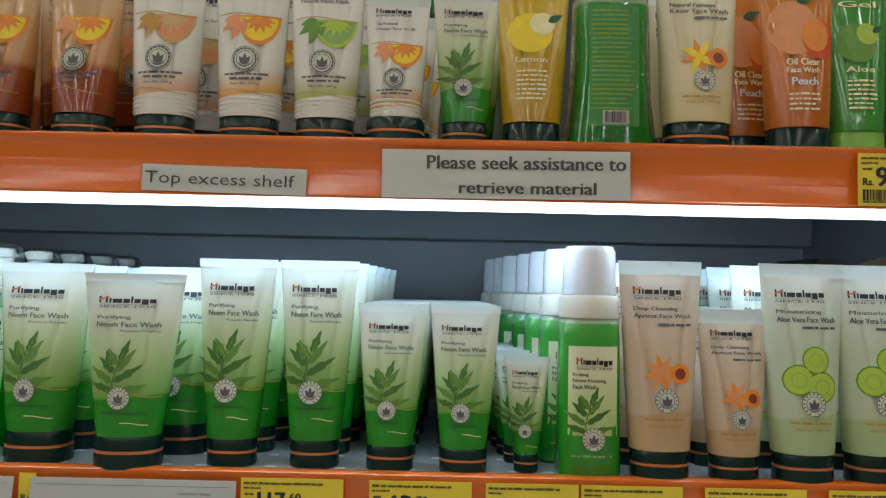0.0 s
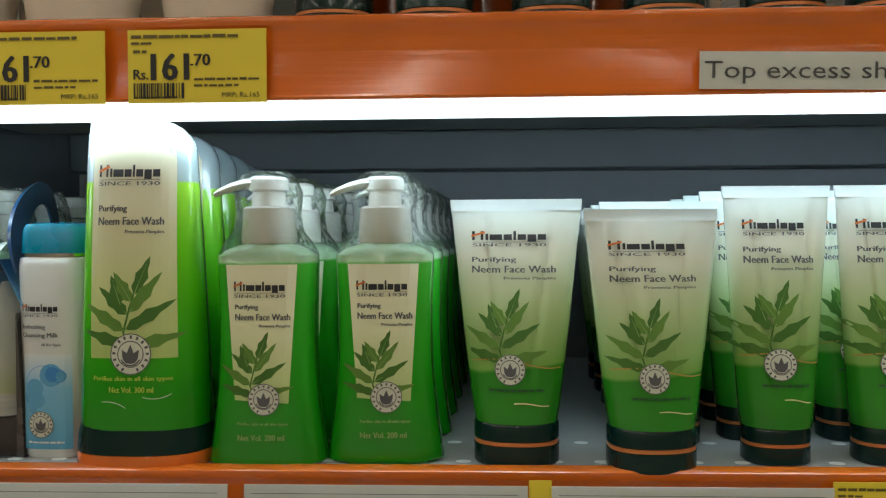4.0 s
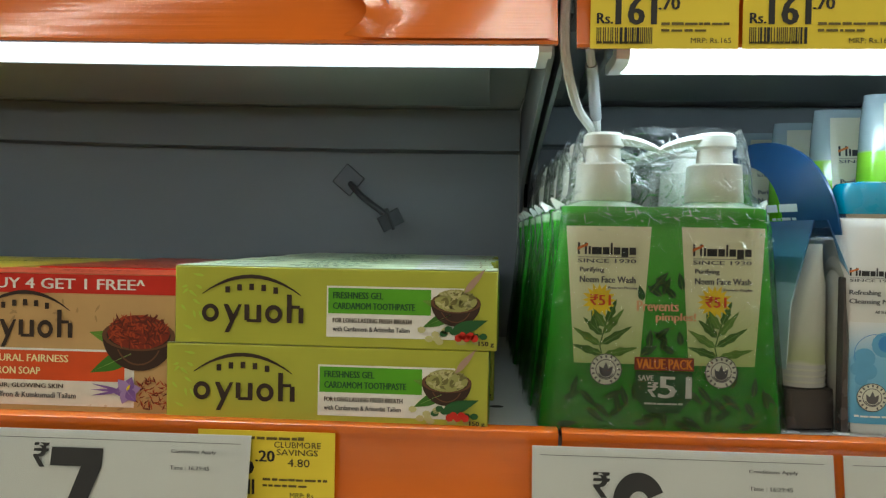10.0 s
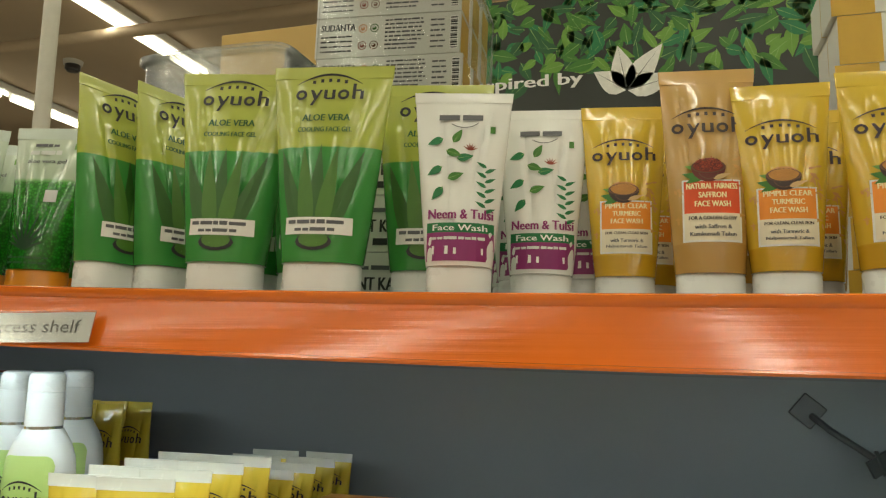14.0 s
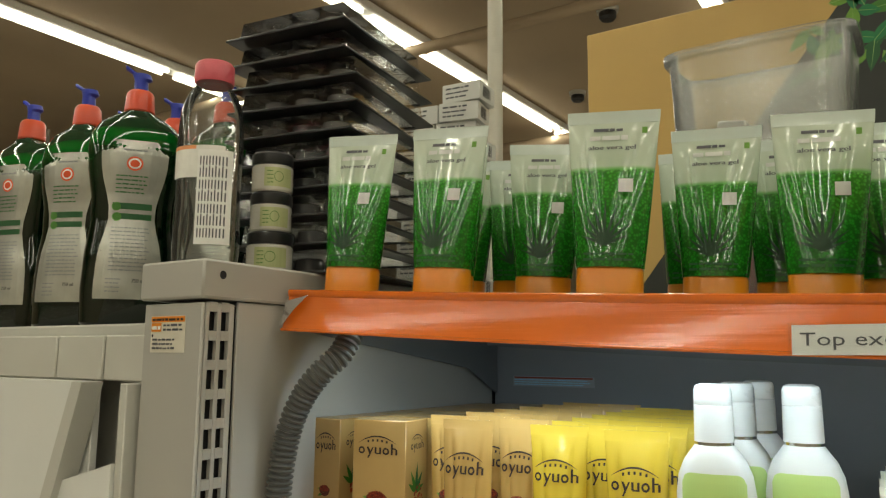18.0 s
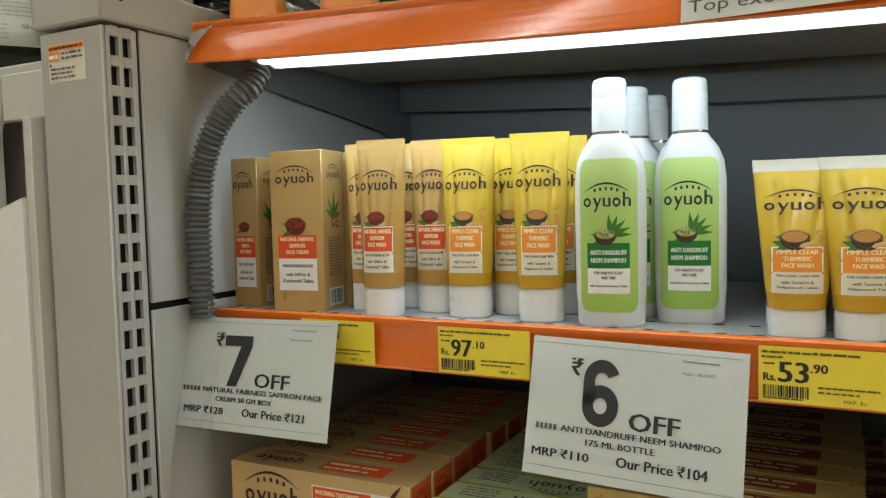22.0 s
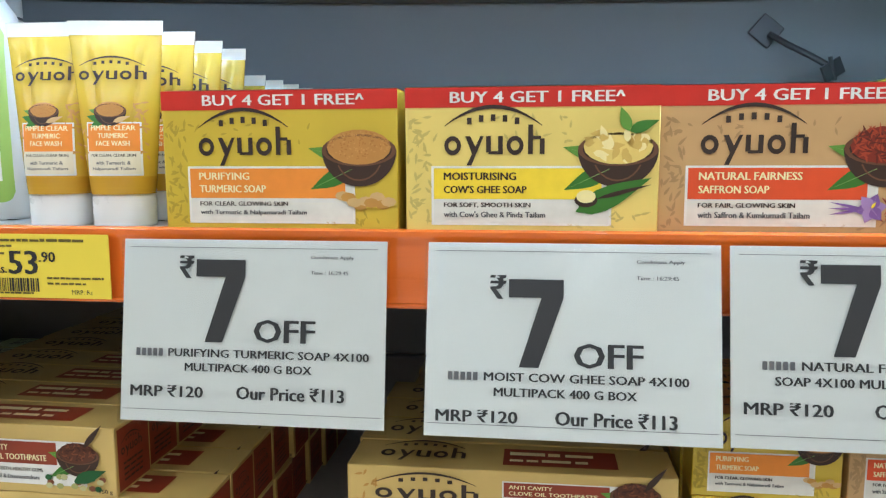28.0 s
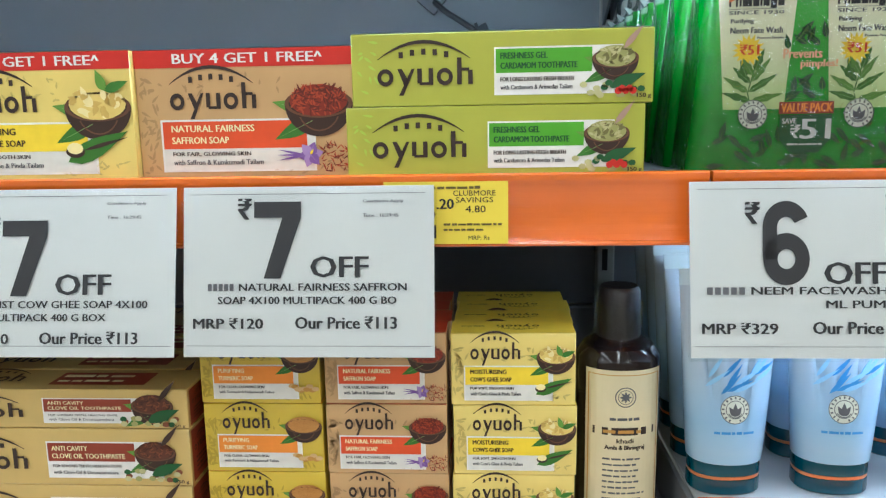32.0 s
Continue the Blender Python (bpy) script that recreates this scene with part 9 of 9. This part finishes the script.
def scrub(h, lines, low_band, fruit, label, body=None, wt=0.060, wb=0.046):
    m = body or mat_ramp("white_scrub_tube", [(0, (0.68, 0.67, 0.62)), (0.235 * h, (0.68, 0.67, 0.62)), (0.242 * h, low_band), (0.32 * h, tuple(0.4 * c + 0.41 for c in low_band)), (0.37 * h, (0.74, 0.73, 0.68)), (h, (0.74, 0.73, 0.68))], 0.26, 0.5, wobble=0.0, wave=-0.12)
    t = skin_tube("face_scrub_tube", label, h, wt, wb, 0.034, 0.0205, 0.0450, m, M_CAPDK, "face scrub tube", "tubes on the top shelf", crimp_mat=M_FROST, stripe=M_BAND, draw=draw_orange(lines, fruit, M_GREYINK, body is not None))
    if body is None:
        for k in range(4):
            z = 0.0222 + 0.0034 * k
            part("base_ridge", Geo().loft([ellipse(0, 0, z, wb / 2 + 0.0004, 0.0172, 40, 2.2), ellipse(0, 0, z + 0.0008, wb / 2 + 0.0011, 0.0180, 40, 2.2), ellipse(0, 0, z + 0.0021, wb / 2 + 0.0011, 0.0180, 40, 2.2), ellipse(0, 0, z + 0.0029, wb / 2 + 0.0004, 0.0172, 40, 2.2)], M_MILK), t, "white ridge above the cap")
    return t


FR_OR = (M_ORPR, M_YPR, M_PEACH)
FR_GR = (M_LIMEPR, M_VEIN, M_LEAF2)
am = scrub(0.150, ("Tan Removal", "Orange Face Wash"), (0.5, 0.2, 0.05), FR_OR, "amber orange face wash tube on a dark cap", M_AMBER)
k = 0
for x, y, a in ((1.611, 0.034, 3), (1.669, 0.034, 0), (1.735, 0.034, -2), (1.640, 0.085, 0), (1.700, 0.085, 2), (1.762, 0.080, 1), (1.620, 0.135, 0), (1.745, 0.130, 0)):
    m = pose(x, y, ZR, 0, 0, a)
    if k == 0:
        am.matrix_basis = m
    else:
        copy_thing(am, m)
    k += 1
for (x, lines, band, fruit, lab, h) in ((1.799, ("Clear Complexion", "Whitening Face Scrub"), (0.62, 0.36, 0.20), (M_TAN, M_PEACH, M_GOLD), "white face scrub tube with tan print on a dark cap", 0.155),
                                   (1.865, ("Tan Removal", "Orange Face Scrub"), (0.66, 0.34, 0.04), FR_OR, "white face scrub tube with an orange fruit print", 0.155),
                                   (1.924, ("Purifying", "Neem Face Pack"), (0.42, 0.50, 0.12), FR_GR, "white face pack tube with a green leaf print", 0.152)):
    q = scrub(h, lines, band, fruit, lab)
    rows(q, x, 0.034, ZR, 3, 0.055, 0, 0.010)
q = scrub(0.122, ("Tan Removal", "Orange Face Scrub"), (0.66, 0.34, 0.04), FR_OR, "small white face scrub tube with an orange print", None, 0.050, 0.038)
rows(q, 1.979, 0.030, ZR, 3, 0.050, 0, 0.006)
q = copy_thing(e50, pose(2.0325, 0.030, ZR, 0, 0, 2))
copy_thing(e50, pose(2.040, 0.085, ZR))
M_YGEL = mat_ramp("yellow_mud_tube", [(0, (0.42, 0.26, 0.01)), (0.075, (0.55, 0.36, 0.012)), (0.085, (0.66, 0.48, 0.05)), (0.15, (0.62, 0.38, 0.01))], 0.2, 0.5, wobble=0.004)


def draw_plain(title, title2, fruit, ink_m):
    def f(p, h, wd):
        w = wd(0.7 * h)[0] * 2
        p.text(title, -w * 0.3, 0.80 * h, w * 0.6, 0.035 * h, ink_m)
        p.disc(-w * 0.05, 0.60 * h, w * 0.32, fruit[0], 2, h * 0.11)
        p.disc(w * 0.12, 0.65 * h, w * 0.18, fruit[1], 3, h * 0.06)
        p.leaf(w * 0.20, 0.66 * h, w * 0.25, w * 0.12, 30, M_DKGREEN, 4)
        p.text(title2, -w * 0.26, 0.44 * h, w * 0.44, 0.030 * h, ink_m, 4)
        p.lines(-w * 0.24, w * 0.2, 0.40 * h, 7, 0.011 * h, 0.024 * h, ink_m, 4, 4)
    return f


q = skin_tube("face_pack_tube", "yellow face pack tube with a lemon print on a dark cap", 0.150, 0.058, 0.045, 0.034, 0.020, 0.0440, M_YGEL, M_CAPDK, "face pack tube", "tubes on the top shelf", draw=draw_plain("Face Mud", "Lemon", (M_YPR, M_PALEY), M_PALEY))
rows(q, 2.084, 0.032, ZR, 3, 0.055, 0, 0.004)
# pump bottle seen from the back in crinkled film
q = copy_thing(pb, pose(2.1450, 0.036, ZR, 0, 0, 180))
bl2 = thing("back_label", "printed back label on a film-wrapped pump bottle", "label", m=pose(2.1450, 0.036, ZR))
p = Print(pump_front)
p.rect(-0.019, 0.019, 0.018, 0.112, ink("mid_green_label", (0.10, 0.42, 0.09)), 1, 8, 3)
p.lines(-0.017, 0.016, 0.108, 22, 0.0013, 0.0036, M_LIMEPR, 2, 5)
p.rect(-0.009, 0.011, 0.0195, 0.0300, M_OFFWHITE, 2, 2, 1)
p.barcode(-0.007, 0.009, 0.0205, 0.0290, 3, 7)
p.done(bl2, "label_print")
w = Geo().loft([ellipse(0, 0, z, a, b, 30, 3) for z, a, b in ((0.002, 0.0360, 0.0245), (0.04, 0.0310, 0.0235), (0.10, 0.0295, 0.0225), (0.124, 0.0285, 0.021))], M_FILM3, False, False)
part("film", w, bl2, "crinkled clear film")
q = fruit_tube(0.150, 0.0640, 0.0520, 0.036, 0.023, 0.0500, ("Natural Fairness", "Kesar Face Wash"), (0.62, 0.54, 0.28), (0.66, 0.58, 0.36), (0.70, 0.65, 0.50), M_YPR, M_ORPR, "cream kesar face wash tube with a gold flower")
rows(q, 2.212, 0.034, ZR, 3, 0.055, 0, 0.006)
M_PEACHG = mat_ramp("peach_orange_tube", [(0, (0.42, 0.12, 0.012)), (0.08, (0.56, 0.17, 0.02)), (0.15, (0.62, 0.24, 0.04))], 0.2, 0.5, wobble=0.004)


def draw_peach(p, h, wd):
    w = wd(0.6 * h)[0] * 2
    p.disc(-w * 0.12, 0.66 * h, w * 0.36, M_PEACH, 2, h * 0.15)
    p.disc(w * 0.22, 0.60 * h, w * 0.24, M_CRIMSON, 3, h * 0.11)
    p.disc(w * 0.18, 0.62 * h, w * 0.20, M_ORPR, 4, h * 0.09)
    p.leaf(-w * 0.05, 0.80 * h, w * 0.34, w * 0.14, 25, M_DKGREEN, 5)
    p.text("Oil Clear", -w * 0.26, 0.455 * h, w * 0.46, 0.036 * h, M_PALEY, 6)
    p.text("Face Wash", -w * 0.26, 0.415 * h, w * 0.46, 0.030 * h, M_PALEY, 6)
    p.text("Peach", -w * 0.20, 0.350 * h, w * 0.36, 0.040 * h, M_WPR, 6)
    p.lines(-w * 0.24, w * 0.2, 0.31 * h, 4, 0.011 * h, 0.026 * h, M_PALEY, 6, 4)


q = skin_tube("face_wash_tube", "glossy orange peach face wash tube on a dark cap", 0.150, 0.058, 0.047, 0.034, 0.0205, 0.0465, M_PEACHG, M_CAPDK, "face wash tube", "tubes on the top shelf", draw=draw_peach)
q.matrix_basis = pose(2.290, 0.033, ZR, 0, 0, 0)
copy_thing(q, pose(2.262, 0.070, ZR, 0, 0, 8))
copy_thing(q, pose(2.300, 0.095, ZR))
M_GGEL = mat_ramp("green_water_gel", [(0, (0.06, 0.30, 0.04)), (0.10, (0.09, 0.34, 0.07)), (0.15, (0.07, 0.26, 0.05))], 0.12, 0.6, wobble=0.002, blobs=0.12)
M_LIMECAP = mat("lime_green_cap", (0.22, 0.48, 0.05), 0.3, vary=0.05)
q = skin_tube("gel_tube", "clear green gel tube with lime cap", 0.150, 0.052, 0.042, 0.033, 0.020, 0.0420, M_GGEL, M_LIMECAP, "gel tube", "tubes on the top shelf", draw=draw_plain("Gel", "Aloe", (M_LEAF2, M_LIMEPR), M_PALEY))
q.matrix_basis = pose(2.338, 0.040, ZR)
copy_thing(q, pose(2.390, 0.045, ZR))
copy_thing(q, pose(2.360, 0.095, ZR))
# round white lotion bottles
lot = thing("body_lotion_bottle", "rounded off-white lotion bottle with a pink flower print", "lotion bottle", "lotion bottles")
m_lot = mat("cream_lotion_plastic", (0.70, 0.64, 0.55), 0.3, vary=0.04, coat=0.3)
lp = [(0.0, 0.024, 0.017), (0.003, 0.029, 0.020), (0.03, 0.0335, 0.0225), (0.08, 0.0345, 0.023), (0.12, 0.031, 0.021), (0.145, 0.022, 0.017), (0.150, 0.0150, 0.0150)]
part("bottle", Geo().loft([ellipse(0, 0, z, a, b, 32, 2.3) for z, a, b in lp], m_lot), lot)
part("cap", Geo().loft([ellipse(0, 0, 0.150, 0.0155, 0.0155, 24), ellipse(0, 0, 0.175, 0.0150, 0.0150, 24), ellipse(0, 0, 0.178, 0.0130, 0.0130, 24)], M_WCAP), lot)
p = Print(lambda x, z: -0.0228 * (max(0, 1 - (min(abs(x), 0.032) / 0.0342) ** 2.3)) ** (1 / 2.3) * (1 if z > 0.03 else 0.98))
for a in range(0, 360, 60):
    p.leaf(0.004, 0.062, 0.015, 0.009, a, M_PEACH if a % 120 else M_CRIMSON, 2 + (a % 120 > 0))
p.bars(-0.012, 0.014, 0.042, 0.0022, M_GREYINK, 2, 4)
p.bars(-0.010, 0.012, 0.037, 0.0018, M_GREYINK, 2, 5)
p.text("Milk Delights", -0.016, 0.100, 0.032, 0.0055, M_BROWNINK, 2)
p.done(lot, "label_print")
for k, (x, y) in enumerate(((1.3130, 0.034), (1.3880, 0.036), (1.4630, 0.034), (1.5430, 0.034), (1.350, 0.085), (1.430, 0.085), (1.510, 0.085))):
    m = pose(x, y, ZR, 0, 0, (-1) ** k * 3)
    if k == 0:
        lot.matrix_basis = m
    else:
        copy_thing(lot, m)

# dark round-cornered bag at the right end of the middle shelf
bag = thing("dark_pack", "dark rounded pack at the end of the middle shelf", "pack", m=pose(2.437, 0.33, ZM))
part("body", Geo().loft([ellipse(0, 0, z, a, 0.055, 28, 4) for z, a in ((0.0, 0.024), (0.01, 0.026), (0.14, 0.026), (0.17, 0.022), (0.178, 0.012))], mat("dark_brown_cloth", (0.035, 0.030, 0.030), 0.6, vary=0.1)), bag)

# ceiling services
for k, (x, y) in enumerate(((-0.9, 3.4), (-1.6, 4.6), (-2.9, 3.6))):
    dt = thing("smoke_detector", "round dark smoke detector under the ceiling", "smoke detector", "ceiling detectors", pose(x, y, CEIL_Z))
    part("base", Geo().loft([ellipse(0, 0, -0.03, 0.06, 0.06, 24), ellipse(0, 0, 0, 0.065, 0.065, 24)], M_GREY), dt)
    part("head", Geo().loft([ellipse(0, 0, -0.075, 0.035, 0.035, 24), ellipse(0, 0, -0.06, 0.05, 0.05, 24), ellipse(0, 0, -0.03, 0.05, 0.05, 24)], M_BLKP), dt)
for y, rr in ((3.0, 0.035), (5.2, 0.05)):
    pp = thing("ceiling_pipe", "brown painted pipe running under the ceiling", "pipe", "ceiling pipes")
    part("pipe", sweep(Geo(), [Vector((RX0, y, CEIL_Z - 0.16)), Vector((RX1, y, CEIL_Z - 0.16))], rr, M_CEIL, 12), pp)
    for x in (-6, -3, 0, 3, 6):
        part("hanger", Geo().box(x - 0.01, x + 0.01, y - 0.01, y + 0.01, CEIL_Z - 0.16 + rr * 0.9, CEIL_Z, M_GREY), pp)
bm1 = thing("ceiling_beam", "brown painted beam under the ceiling", "beam")
part("beam", Geo().box(RX0, RX1, 6.2, 6.5, CEIL_Z - 0.35, CEIL_Z - 0.001, M_CEIL, 0.01), bm1)

# loose orange cover lifting off the right end of the left top strip
tp = thing("loose_strip_cover", "loose orange plastic cover lifting off the strip's end", "strip cover")
g = Geo()
NU, NV = 22, 8
for side in (0.0, 0.0004):
    pts = []
    for i in range(NU + 1):
        for k in range(NV + 1):
            u, v = i / NU, k / NV
            x = 1.148 + 0.022 * math.sin(2.6 * v) * (1 - u) + 0.112 * u
            lift = 0.0011 + 0.0038 * math.exp(-7 * u) * (0.3 + v) + 0.0009 * math.sin(9 * u + 3 * v) * (1 - u)
            pts.append((x, -0.0150 - 0.0088 * v - lift - side, top_left(x) - 0.0015 - 0.0335 * v))
    g.add(pts, [(i * (NV + 1) + k, (i + 1) * (NV + 1) + k, (i + 1) * (NV + 1) + k + 1, i * (NV + 1) + k + 1) for i in range(NU) for k in range(NV)], M_ORANGE)
part("cover", g, tp)
M_FOLD = mat_film("whitish_folded_film", 0.18, 1.2, 0.4, 60, (0.92, 0.78, 0.66), 0.40)
for nm, tri in (("end_fold", ((0.0560, -0.0172, -0.0090), (0.0840, -0.0180, -0.0030), (0.0700, -0.0215, -0.0170), (0.0575, -0.0270, -0.0360))),
                ("torn_fold", ((1.1690, -0.0200, -0.0050), (1.1790, -0.0212, -0.0015), (1.1810, -0.0258, -0.0190), (1.1765, -0.0235, -0.0120)))):
    g = Geo()
    for d in (0.0, 0.0005):
        g.add([(x, y - d, top_left(x) + z) for x, y, z in tri], [(0, 1, 2, 3)], M_FOLD)
    part(nm, g, tp, "whitish curl of clear cover film", smooth=False)
